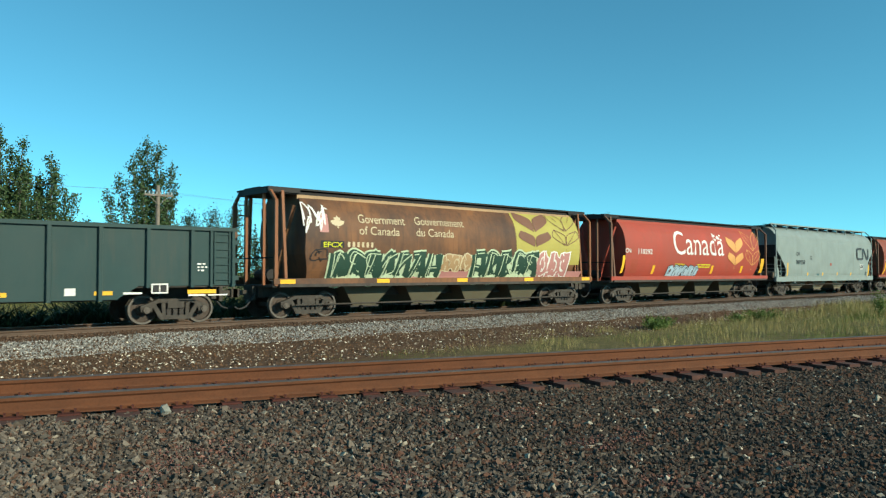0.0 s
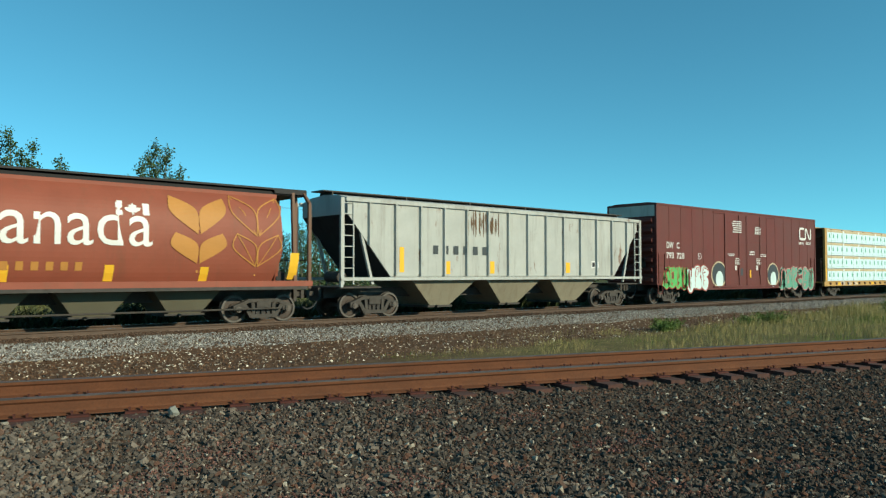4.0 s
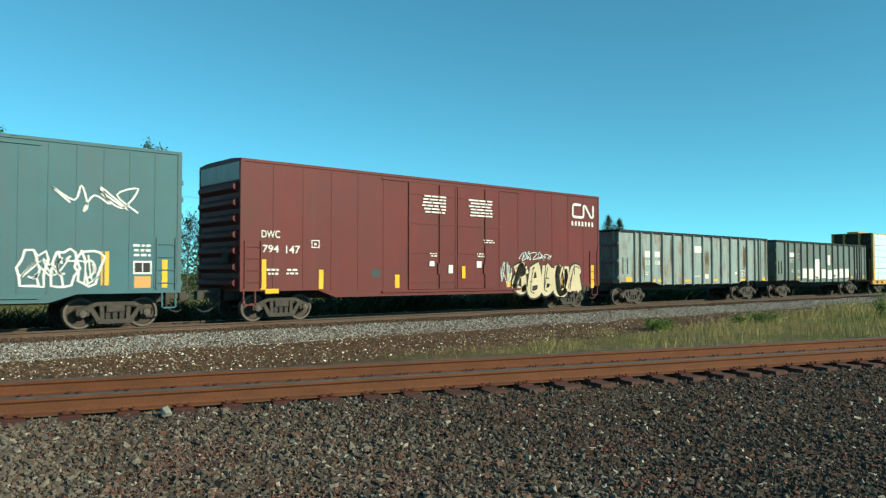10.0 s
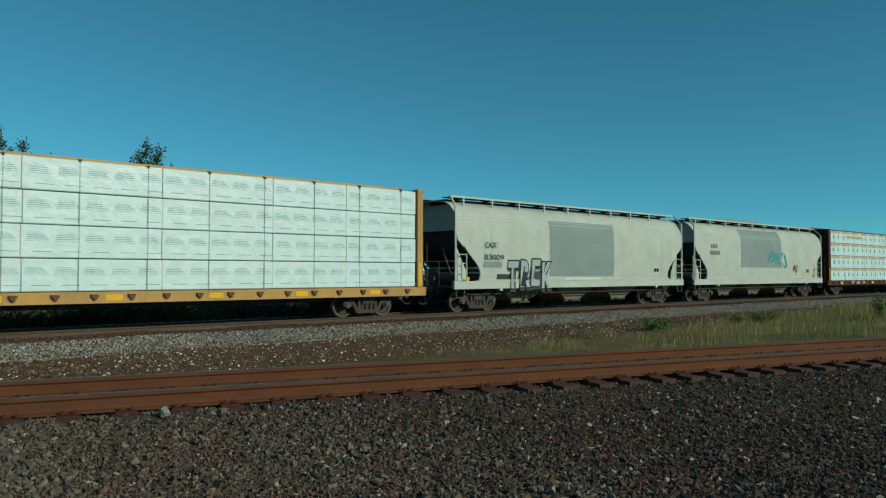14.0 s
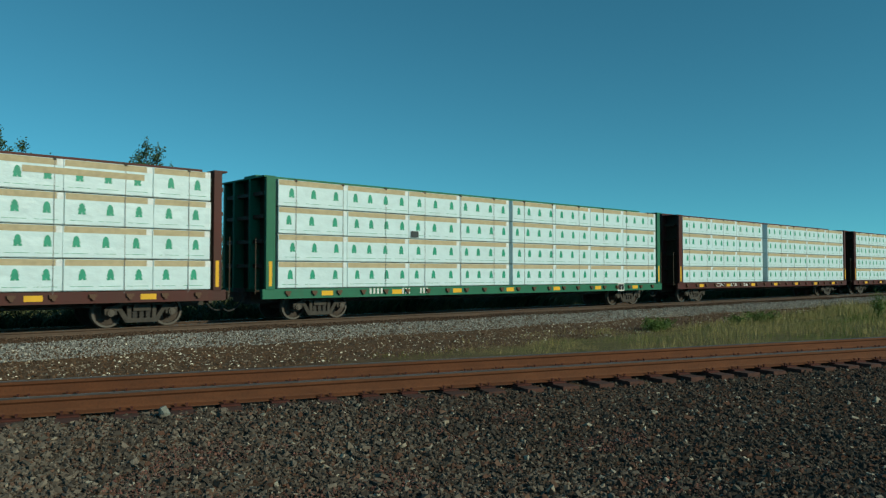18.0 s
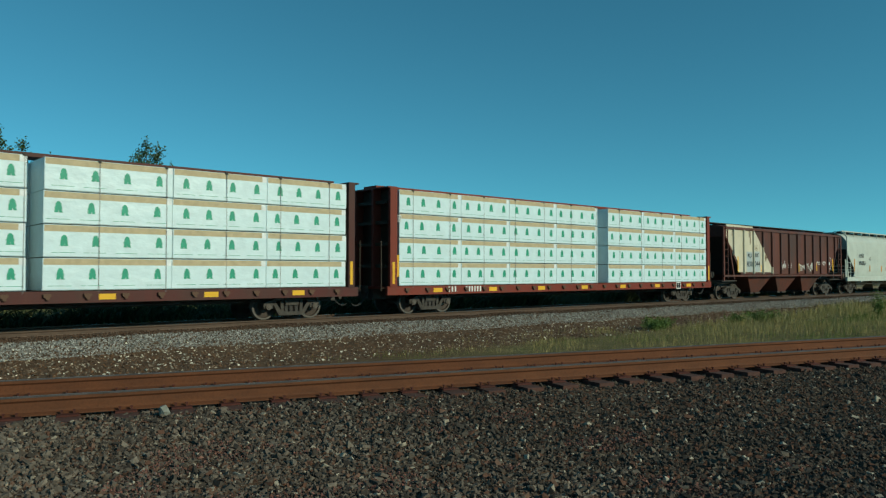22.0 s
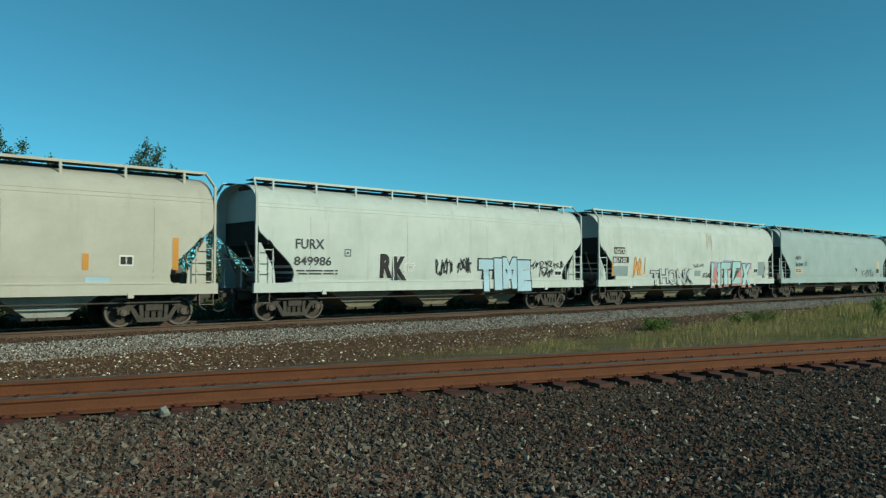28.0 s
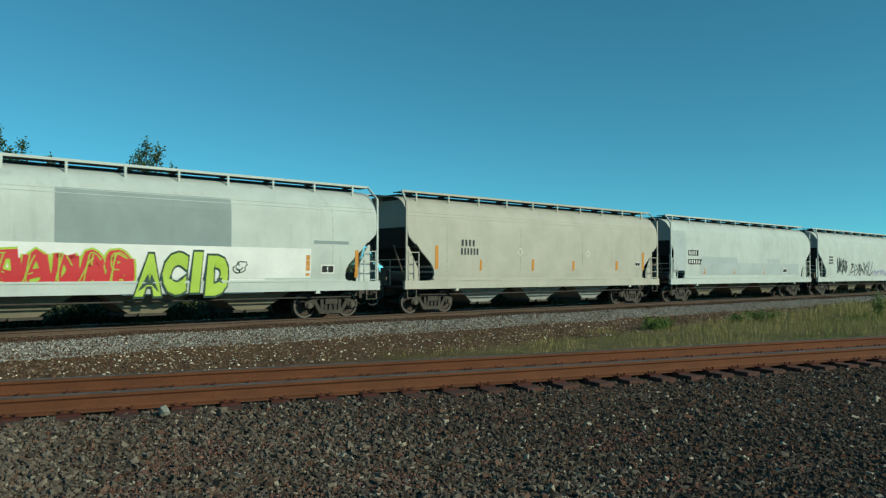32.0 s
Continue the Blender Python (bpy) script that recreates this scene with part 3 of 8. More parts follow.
def tree(x, y, height, spread, seed, leaf, label, lean=0.0, per=60, bare=0.28, tip=0.25):
    rng = np.random.default_rng(seed)
    ob = thing("tree", label, "tree", group="trees behind the railway", at=(x, y, ground_z(x, y) - 0.05))
    bark = plain("bark", (0.2, 0.18, 0.15), 0.9, 0, 0.5, 8)
    m, tips, pts = Mesh(), [], []
    for i in range(8):
        u = i / 7
        pts.append(Vector((lean * u * height * 0.2 + 0.15 * math.sin(3 * u + seed), 0.12 * math.sin(4 * u + 2 * seed), height * u * 0.97)))
    r0 = height * 0.011 + 0.03
    m.taper(pts, [r0 * (1 - i / 7.6) for i in range(8)], 7)
    part("trunk", m, bark, ob)
    n = int(12 + height * 2.6)
    for k in range(n):
        u = bare + (0.98 - bare) * (k / n) ** 0.9
        i = min(int(u * 7), 6)
        base = pts[i].lerp(pts[i + 1], u * 7 - i)
        a = k * 2.4 + rng.uniform(-0.5, 0.5)
        ln = spread * ((1 - u) ** 1.25 + tip * 0.3) * rng.uniform(0.55, 1.15)
        mid = base + Vector((math.cos(a) * ln * 0.6, math.sin(a) * ln * 0.6, 0.14 * ln))
        end = base + Vector((math.cos(a) * ln, math.sin(a) * ln, min(ln, 1.6) * rng.uniform(0.4, 1.1)))
        limb = Mesh()
        limb.taper([base, mid, end], [0.04 * (1.15 - u), 0.025 * (1.15 - u), 0.006], 5)
        part("limb", limb, bark, ob)
        many = 3 + int(ln * 2.4)
        for i in range(many):
            w = 0.2 + 0.8 * i / many
            tips.append(tuple(base.lerp(mid, w / 0.6) if w < 0.6 else mid.lerp(end, (w - 0.6) / 0.4)))
        tips += [tuple(end), tuple(end + Vector((0, 0, 0.25)))]
    tips += [tuple(pts[-1]), tuple(pts[-1] - Vector((0, 0, 0.4))), tuple(pts[-1] + Vector((0, 0, 0.3)))]
    part("crown", leaf_cloud(rng, tips, (0.22, 0.22, 0.3), per, 0.078), leaf, ob, "uneven crown of small leaves")
    return ob


def poplar(x, y, stems, seed, leaf, label):
    """A tree of several upright stems; stems: (reach to the side, height of the tip)."""
    rng = np.random.default_rng(seed)
    ob = thing("tree", label, "tree", group="trees behind the railway", at=(x, y, ground_z(x, y) - 0.05))
    bark = plain("bark", (0.2, 0.18, 0.15), 0.9, 0, 0.5, 8)
    tips, fine = [], []
    for k, (dx, h) in enumerate(stems):
        dy = rng.uniform(-0.9, 0.9)
        pts = smooth_line([(0.15 * dx, 0.1 * dy, 0), (0.4 * dx, 0.5 * dy, 0.3 * h), (0.8 * dx, 0.9 * dy, 0.66 * h), (dx, dy, h)], 5)
        r = 0.05 + 0.007 * h
        part("trunk" if k == 0 else "stem", Mesh().taper(pts, [r * (1 - 0.94 * i / (len(pts) - 1)) for i in range(len(pts))], 6), bark, ob)
        for b in range(int(2.4 * h)):
            u = 0.3 + 0.66 * b / (2.4 * h) + rng.uniform(-0.02, 0.02)
            f = u * (len(pts) - 1)
            i = min(int(f), len(pts) - 2)
            base = pts[i].lerp(pts[i + 1], f - i)
            a, ln = b * 2.4 + rng.uniform(-0.6, 0.6), (0.35 + 1.25 * (1 - u)) * rng.uniform(0.6, 1.25)
            end = base + Vector((math.cos(a) * ln * 0.62, math.sin(a) * ln * 0.62, ln * rng.uniform(0.45, 1.0)))
            if b % 2:
                part("limb", Mesh().taper([base, base.lerp(end, 0.5) - Vector((0, 0, 0.06)), end], [0.022, 0.014, 0.004], 4), bark, ob)
            many = 2 + int(ln * 3)
            tips += [tuple(base.lerp(end, (w + 1) / many)) for w in range(many)]
        fine += [tuple(pts[-1] - Vector((0, 0, 0.22 * w))) for w in range(5)]
    part("crown", leaf_cloud(rng, tips, (0.15, 0.15, 0.2), 18, 0.09), leaf, ob, "uneven crown of small leaves")
    part("crown", leaf_cloud(rng, fine, (0.09, 0.09, 0.14), 12, 0.075), leaf, ob, "thin leafy tips")
    return ob


def build_plants():
    leaf = leafy("poplar_leaves", (0.03, 0.06, 0.025), (0.075, 0.12, 0.04))
    dark = leafy("spruce_needles", (0.02, 0.042, 0.018), (0.05, 0.075, 0.028))
    y = 55.0
    poplar(0.376 * y, y, ((0.1, 11.9), (0.75, 11.4), (-0.45, 10.9), (1.5, 9.9), (2.05, 8.2), (-1.15, 10.2), (-2.0, 9.0), (-2.75, 7.9), (0.6, 9.2), (-0.6, 8.6), (1.4, 7.4)), 4, leaf, "tall poplar with several upright stems and a ragged open crown")
    poplar(0.206 * y, y, ((-0.3, 11.2), (0.5, 10.0), (-1.2, 10.4), (1.1, 10.6), (1.5, 9.0), (-2.0, 10.0), (0.9, 8.2), (-0.8, 8.9)), 30, leaf, "dense leafy poplar clump with several stems")
    poplar(0.2365 * y, y + 1.2, ((0.0, 9.0), (0.8, 8.4), (-0.7, 9.1), (1.5, 7.6), (-1.4, 8.3)), 31, leaf, "leafy poplar with an uneven rounded crown")
    poplar(0.257 * y, y, ((0.0, 9.9), (0.35, 9.0), (-0.5, 8.5), (0.9, 7.6), (1.4, 7.3), (-0.9, 7.2)), 33, leaf, "young slender poplar with upright branches")
    for i, (fx, h, s) in enumerate(((0.17, 11.0, 7.6), (0.13, 11.0, 7.6), (0.08, 10.2, 2.4), (0.03, 10.4, 2.5))):
        tree(fx * y, y + (i % 3), h, s, 30 + i, leaf if i % 2 else dark, "leafy roadside tree with an uneven crown", 0.0, 44, 0.1)
    for i in range(22):
        d = 58 + (i * 7 % 6)
        h = 5.2 + (i * 5 % 4) * 0.5 + (1.0 if 11 < i < 16 else 0.0)
        tree((0.0 + 0.033 * i) * d, d, h, 3.4, 60 + i, dark if i % 3 else leaf, "low dark bushy tree in a hedge of trees", 0, 17, 0.03)
    # spruces that stand over the wood
    for i, (x, h) in enumerate(((107.9, 15.2), (119.1, 15.1), (143.7, 16.2), (148.1, 15.6), (64.7, 12.9), (67.0, 12.8))):
        tree(x, 105, h - 0.5, 10.0, 90 + i, dark, "dark pointed spruce standing over the wood", 0, 22, 0.55, 0.0)
    # a wood along the horizon
    rng = np.random.default_rng(8)
    leaves = Mesh()
    for k in range(430):
        x = rng.uniform(-60, 620)
        yy = rng.uniform(112, 135) if x < 250 else rng.uniform(110, 200)
        h = rng.uniform(5.0, 9.0) if k % 4 else rng.uniform(8.0, 11.0)
        for u in (0.06, 0.18, 0.3, 0.42, 0.55, 0.68, 0.8, 0.9, 1.0):
            m = leaf_cloud(rng, [(x, yy, -0.5 + h * u)], ((1 - u) * 0.9 + 0.1, (1 - u) * 0.9 + 0.1, 0.4), int(26 * (1.05 - u)) + 4, 0.3)
            n = len(leaves.v)
            leaves.v += m.v
            leaves.f += [tuple(n + i for i in f) for f in m.f]
    solid("far_wood", leaves, dark, "low dark wood along the horizon", kind="stuff")
    weed = leafy("weed_leaves", (0.07, 0.13, 0.03), (0.16, 0.21, 0.05))
    rng = np.random.default_rng(21)
    for wx, wy, h, n in ((36.9, 12.4, 1.25, 26), (24.8, 15.8, 0.36, 60), (23.9, 15.3, 0.3, 40), (31.2, 15.0, 0.45, 50), (29.9, 15.4, 0.3, 34)):
        z = ground_z(wx, wy)
        ob = thing("weed", "bushy green weed in the dry grass", "plant", group="weeds", at=(wx, wy, z))
        st = Mesh()
        tips = []
        for i in range(n):
            a, r = rng.uniform(0, 6.28), rng.uniform(0.05, 0.35 if h > 1 else 1.7) * h
            e = Vector((math.cos(a) * r, math.sin(a) * r, h * rng.uniform(0.5, 1.0)))
            st.tube((0, 0, 0), e, 0.006, 4, 0.002)
            tips += [tuple(e * u) for u in (0.5, 0.75, 1.0)]
        tagged(part("stems", st, weed, ob), kind="stuff")
        part("leaves", leaf_cloud(rng, tips, (0.05, 0.05, 0.06), 9, 0.035), weed, ob)


def build_rock():
    rng = np.random.default_rng(77)
    shapes, f0 = stone_shapes(rng, 1, 14)
    m = Mesh()
    m.v, m.f = [tuple(v * (0.05, 0.065, 0.2)) for v in shapes[0]], [tuple(f) for f in f0[0]]
    ob = solid("rock", m, plain("grey_rock", (0.26, 0.26, 0.22), 0.85, 0, 0.4, 20), "grey rock lying against the rusty rail", "rock")
    ob.location = (2.98, 7.45, 0.185)


def build_pole():
    wood = plain("pole_wood", (0.24, 0.2, 0.16), 0.85, 0, 0.35, 5)
    glass = plain("insulator", (0.5, 0.52, 0.5), 0.3)
    wire = plain("wire", (0.08, 0.08, 0.08), 0.6)
    at = [(x, y) for x, y in ((17.4, 45.0), (57.4, 52.0), (-22.6, 38.0))]
    for x, y in at:
        z = ground_z(x, y)
        ob = thing("utility_pole", "weathered grey wooden utility pole with one crossarm", "utility pole", group="utility poles", at=(x, y, z))
        part("pole", Mesh().tube((0, 0, -0.3), (0, 0, 7.15), 0.15, 12, 0.11), wood, ob)
        arm = part("crossarm", Mesh().box(-0.85, 0.85, -0.16, -0.06, 6.5, 6.62), wood, ob)
        for k in range(8):
            u = -0.78 + 1.56 * k / 7
            part("insulator", Mesh().tube((u, -0.11, 6.62), (u, -0.11, 6.77), 0.035, 8), glass, arm)
        part("brace", Mesh().beam((-0.6, -0.17, 6.52), (0, -0.13, 5.95), 0.03).beam((0.6, -0.17, 6.52), (0, -0.13, 5.95), 0.03), wood, ob)
    lines = thing("overhead_wires", "thin dark overhead wires between the utility poles", "wires")
    for k in (0, 2, 5, 7):
        u = -0.78 + 1.56 * k / 7
        m = Mesh()
        for (x0, y0), (x1, y1) in ((at[0], at[1]), (at[2], at[0])):
            pts = [Vector((x0 + u + (x1 - x0) * i / 10, y0 - 0.11 + (y1 - y0) * i / 10, 6.33 - 1.4 * (i / 10) * (1 - i / 10))) for i in range(11)]
            m.pipe(pts, 0.003)
            part("wire", m, wire, lines)
            m = Mesh()


build_ground()
build_tracks()
build_ballast()
build_grass()
build_plants()
build_pole()
build_rock()


# ---- the train: shared running gear ----
steel = plain("truck_steel", (0.066, 0.055, 0.044), 0.8, 0.0, 0.5, 7)
spring_steel = plain("spring_steel", (0.05, 0.042, 0.036), 0.8, 0.0, 0.4, 9)
wheel_steel = plain("wheel_steel", (0.075, 0.054, 0.041), 0.75, 0.1, 0.45, 5)
rim_steel = plain("wheel_rim", (0.1, 0.085, 0.07), 0.55, 0.15, 0.2, 5)
under = plain("underframe", (0.066, 0.056, 0.048), 0.85, 0.0, 0.4, 4)
rubber = plain("air_hose", (0.03, 0.03, 0.03), 0.8)
cap_steel = plain("bearing_cap", (0.1, 0.082, 0.066), 0.65, 0.1, 0.3, 8)
white_paint = paint("white_marking", (0.78, 0.77, 0.73), amount=0.2)
yellow_tape = paint("yellow_reflector", (0.85, 0.47, 0.04), amount=0.12)
black_paint = paint("black_marking", (0.03, 0.03, 0.032), amount=0.1)
WR = 0.44
SHARED, SPIN, CARS, DOORS = {}, [], [], {}


def gear_meshes():
    wheel = [(-0.065, 0.10), (-0.06, 0.17), (-0.015, 0.20), (0.0, 0.355), (-0.065, 0.37), (-0.065, WR - 0.012), (-0.055, WR), (0.035, WR + 0.006), (0.05, WR + 0.025), (0.065, WR + 0.018), (0.065, 0.36), (0.03, 0.34), (0.02, 0.2), (0.06, 0.15), (0.06, 0.10)]
    m = Mesh()
    for s in (-1, 1):
        ring = [(s * (0.7525 - y - 0.02) if s > 0 else -(0.7525 - y - 0.02), r) for y, r in wheel]
        m.lathe(ring, sides=20)
    m.tube((0, -1.02, 0), (0, 1.02, 0), 0.075, 12)
    me = m.mesh("wheelset")
    me.materials.append(wheel_steel)
    me.materials.append(rim_steel)
    for p in me.polygons:
        far = [math.hypot(me.vertices[i].co.x, me.vertices[i].co.z) for i in p.vertices]
        p.material_index = 1 if min(far) > WR - 0.075 else 0
    SHARED["wheelset"] = me
    # side frame, seen from outside: a cast arch with two windows
    hb = 0.875
    y0, y1 = -1.10, -0.94
    f = Mesh()
    # a cast truss: top member, sloping lower members, two columns and a pedestal jaw at each end
    top_bar = [(-hb - 0.17, 0.56), (-hb + 0.05, 0.63), (-0.52, 0.76), (0.52, 0.76), (hb - 0.05, 0.63), (hb + 0.17, 0.56), (hb + 0.17, 0.47), (hb - 0.1, 0.53), (0.5, 0.65), (-0.5, 0.65), (-hb + 0.1, 0.53), (-hb - 0.17, 0.47)]
    f.prism(top_bar, "y", y0, y1)
    f.prism([(-0.5, 0.27), (0.5, 0.27), (0.44, 0.15), (-0.44, 0.15)], "y", y0, y1)
    for s in (-1, 1):
        f.prism([(s * (hb - 0.14), 0.6), (s * (hb - 0.28), 0.6), (s * 0.36, 0.24), (s * 0.47, 0.15)], "y", y0 + 0.01, y1)
        f.prism([(s * 0.43, 0.64), (s * 0.31, 0.64), (s * 0.29, 0.2), (s * 0.40, 0.2)], "y", y0 + 0.01, y1)
        f.prism([(s * (hb + 0.17), 0.53), (s * (hb + 0.1), 0.53), (s * (hb + 0.1), 0.38), (s * (hb + 0.15), 0.38)], "y", y0 + 0.01, y1)
        f.prism([(s * (hb - 0.1), 0.58), (s * (hb - 0.2), 0.58), (s * (hb - 0.17), 0.38), (s * (hb - 0.1), 0.38)], "y", y0 + 0.01, y1)
        f.prism([(s * (hb + 0.1), 0.56), (s * (hb - 0.1), 0.60), (s * (hb - 0.1), 0.52), (s * (hb + 0.1), 0.50)], "y", y0 + 0.02, y1)
    SHARED["side_frame"] = f.mesh("side_frame")
    s = Mesh()
    comb = [(-0.27, 0.26)]
    for u in (-0.19, 0.0, 0.19):
        comb += [(u - 0.075, 0.27), (u - 0.05, 0.31), (u - 0.075, 0.35), (u - 0.05, 0.39), (u - 0.075, 0.43), (u - 0.06, 0.48), (u + 0.06, 0.48), (u + 0.075, 0.43), (u + 0.05, 0.39), (u + 0.075, 0.35), (u + 0.05, 0.31), (u + 0.075, 0.27)]
    comb += [(0.27, 0.26), (0.27, 0.22), (-0.27, 0.22)]
    s.prism(comb, "y", -1.06, -0.98)
    SHARED["spring"] = s.mesh("spring")
    c = Mesh()
    c.tube((0, -1.14, 0), (0, -0.96, 0), 0.10, 14).tube((0, -1.16, 0), (0, -1.14, 0), 0.06, 10)
    SHARED["bearing"] = c.mesh("bearing")
    b = Mesh().box(-0.25, 0.25, -1.12, 1.12, 0.48, 0.70).box(-0.2, 0.2, -0.35, 0.35, 0.66, 0.86)
    b.box(-0.62, -0.5, -0.85, 0.85, 0.36, 0.46).box(0.5, 0.62, -0.85, 0.85, 0.36, 0.46)
    SHARED["truck"] = b.mesh("truck")
    h = Mesh()
    pts = smooth_line([(-0.05, -0.35, 0.85), (-0.35, -0.36, 0.45), (-0.62, -0.36, 0.35), (-0.75, -0.3, 0.42)], 4)
    h.pipe(pts, 0.03, 6)
    SHARED["hose"] = h.mesh("air_hose")
    k = Mesh().box(-0.55, 0.35, -0.07, 0.07, 0.78, 0.95).box(-0.72, -0.5, -0.14, 0.14, 0.72, 1.0).box(-0.12, 0.0, -0.3, 0.3, 0.62, 1.08)
    SHARED["coupler"] = k.mesh("coupler")


gear_meshes()


def running_gear(car, L, inset):
    """Two trucks, two couplers and their hoses."""
    for x in (inset, L - inset):
        truck = part("truck", SHARED["truck"], steel, car, "dark grey-brown cast steel truck")
        truck.location = (x, 0, 0)
        for turn in (0, 180):
            for nm, mt in (("side_frame", steel), ("spring", spring_steel)):
                o = part(nm, SHARED[nm], mt, truck)
                o.matrix_basis = pose(0, 0, 0, 0, 0, turn)
            for dx in (-0.875, 0.875):
                o = part("bearing", SHARED["bearing"], cap_steel, truck)
                o.matrix_basis = pose(dx, 0, WR, 0, 0, turn)
        for dx in (-0.875, 0.875):
            w = part("wheelset", SHARED["wheelset"], wheel_steel, truck, smooth=False)
            w.location = (dx, 0, WR)
            SPIN.append((w, car, x + dx))
    for x, turn in ((0, 0), (L, 180)):
        o = part("coupler", SHARED["coupler"], steel, car, "rusty knuckle coupler")
        o.matrix_basis = pose(x, 0, 0, 0, 0, turn)
        o = part("air_hose", SHARED["hose"], rubber, car)
        o.matrix_basis = pose(x, 0, 0, 0, 0, turn)


def car_of(name, label, s0, L, inset, category):
    ob = thing(name, label, category, group="cars of the freight train", at=(s0, YC, 0))
    running_gear(ob, L, inset)
    CARS.append((ob, s0))
    return ob


def ladder(car, x0, x1, z0, z1, y, mat, rungs=5, name="ladder"):
    m = Mesh().box(x0, x0 + 0.045, y - 0.045, y, z0, z1).box(x1 - 0.045, x1, y - 0.045, y, z0, z1)
    for i in range(rungs):
        z = z0 + (z1 - z0) * (i + 0.5) / rungs
        m.box(x0, x1, y - 0.04, y - 0.012, z - 0.014, z + 0.014)
    return part(name, m, mat, car)


def hopper_chutes(car, L, lo, hi, count, mat, top=1.1, hw=0.98):
    """Discharge hoppers under a hopper car, each with its gate."""
    span = (hi - lo) / count
    for i in range(count):
        a, b = lo + span * i + 0.12, lo + span * (i + 1) - 0.12
        c = (a + b) / 2
        m = Mesh()
        n = len(m.v)
        m.v += [(a, -hw, top), (b, -hw, top), (b, hw, top), (a, hw, top), (c - 0.5, -hw * 0.72, 0.36), (c + 0.5, -hw * 0.72, 0.36), (c + 0.5, hw * 0.72, 0.36), (c - 0.5, hw * 0.72, 0.36)]
        m.f += [(0, 1, 5, 4), (1, 2, 6, 5), (2, 3, 7, 6), (3, 0, 4, 7), (4, 5, 6, 7), (0, 3, 2, 1)]
        ch = part("chute", m, mat, car)
        g = Mesh().box(c - 0.62, c + 0.62, -hw * 0.74, hw * 0.74, 0.28, 0.36).tube((c - 0.2, -hw * 0.74 - 0.12, 0.32), (c - 0.2, -hw * 0.7, 0.32), 0.05, 8)
        part("gate", g, steel, ch)


def loft_body(L, prof, start, seams=()):
    """A hull along x: prof (half width, z) from the bottom up, start(z) the distance of its end from the car's end."""
    m = Mesh()
    k = len(prof)
    xs = [0.0, 0.25, 0.5, 0.75, 1.0]
    for u in xs:
        for side in (-1, 1):
            for hw, z in prof:
                a = start(z)
                m.v.append((a + (L - 2 * a) * u, side * hw, z))
    n = 2 * k
    for i in range(len(xs) - 1):
        for sd in (0, 1):
            for j in range(k - 1):
                a = i * n + sd * k + j
                m.f.append((a, a + 1, a + n + 1, a + n))
        m.f.append((i * n, (i + 1) * n, (i + 1) * n + k, i * n + k))
        if prof[-1][0] > 0.01:
            m.f.append((i * n + k - 1, i * n + 2 * k - 1, (i + 1) * n + 2 * k - 1, (i + 1) * n + k - 1))
    for i in (0, len(xs) - 1):
        for j in range(k - 1):
            a = i * n + j
            m.f.append((a, a + 1, a + k + 1, a + k))
    return m


def skin_of(prof):
    pr = sorted((z, w) for w, z in prof)

    def skin(z):
        if z <= pr[0][0]:
            return pr[0][1]
        for (a, wa), (b, wb) in zip(pr, pr[1:]):
            if z <= b:
                return wa + (wb - wa) * (z - a) / max(b - a, 1e-6)
        return pr[-1][1]
    return skin


CYL = [(1.2, 1.28), (1.38, 1.6), (1.5, 2.0), (1.555, 2.45), (1.555, 2.85), (1.5, 3.25), (1.38, 3.6), (1.2, 3.9), (1.05, 4.08), (0.98, 4.2), (0.6, 4.32), (0.02, 4.38)]
ROUND = [(1.46, 1.2), (1.53, 1.5), (1.56, 2.1), (1.565, 2.9), (1.55, 3.45), (1.52, 3.7), (1.46, 3.88), (1.33, 4.10), (1.12, 4.30), (0.8, 4.44), (0.4, 4.51), (0.02, 4.53)]


CYL, ROUND = ([tuple(v) for v in smooth_line(pr, 3)] for pr in (CYL, ROUND))


dusty_iron = paint("dusty_iron", (0.15, 0.125, 0.1), amount=0.5)
# near-black: carries painted shade on the hopper ends; also colours the roof grating
black_and_shade = plain("black_steel_and_shade", (0.03, 0.028, 0.027), 0.9, 0, 0.4, 3)


def hopper_end(z, cut=2.95):
    """How far the side of a round hopper stands back from the car's end."""
    return steps(z, [(1.2, 1.36), (1.42, 1.46), (1.6, 1.47), (1.8, 1.38), (2.0, 1.2), (cut, 0.14)])


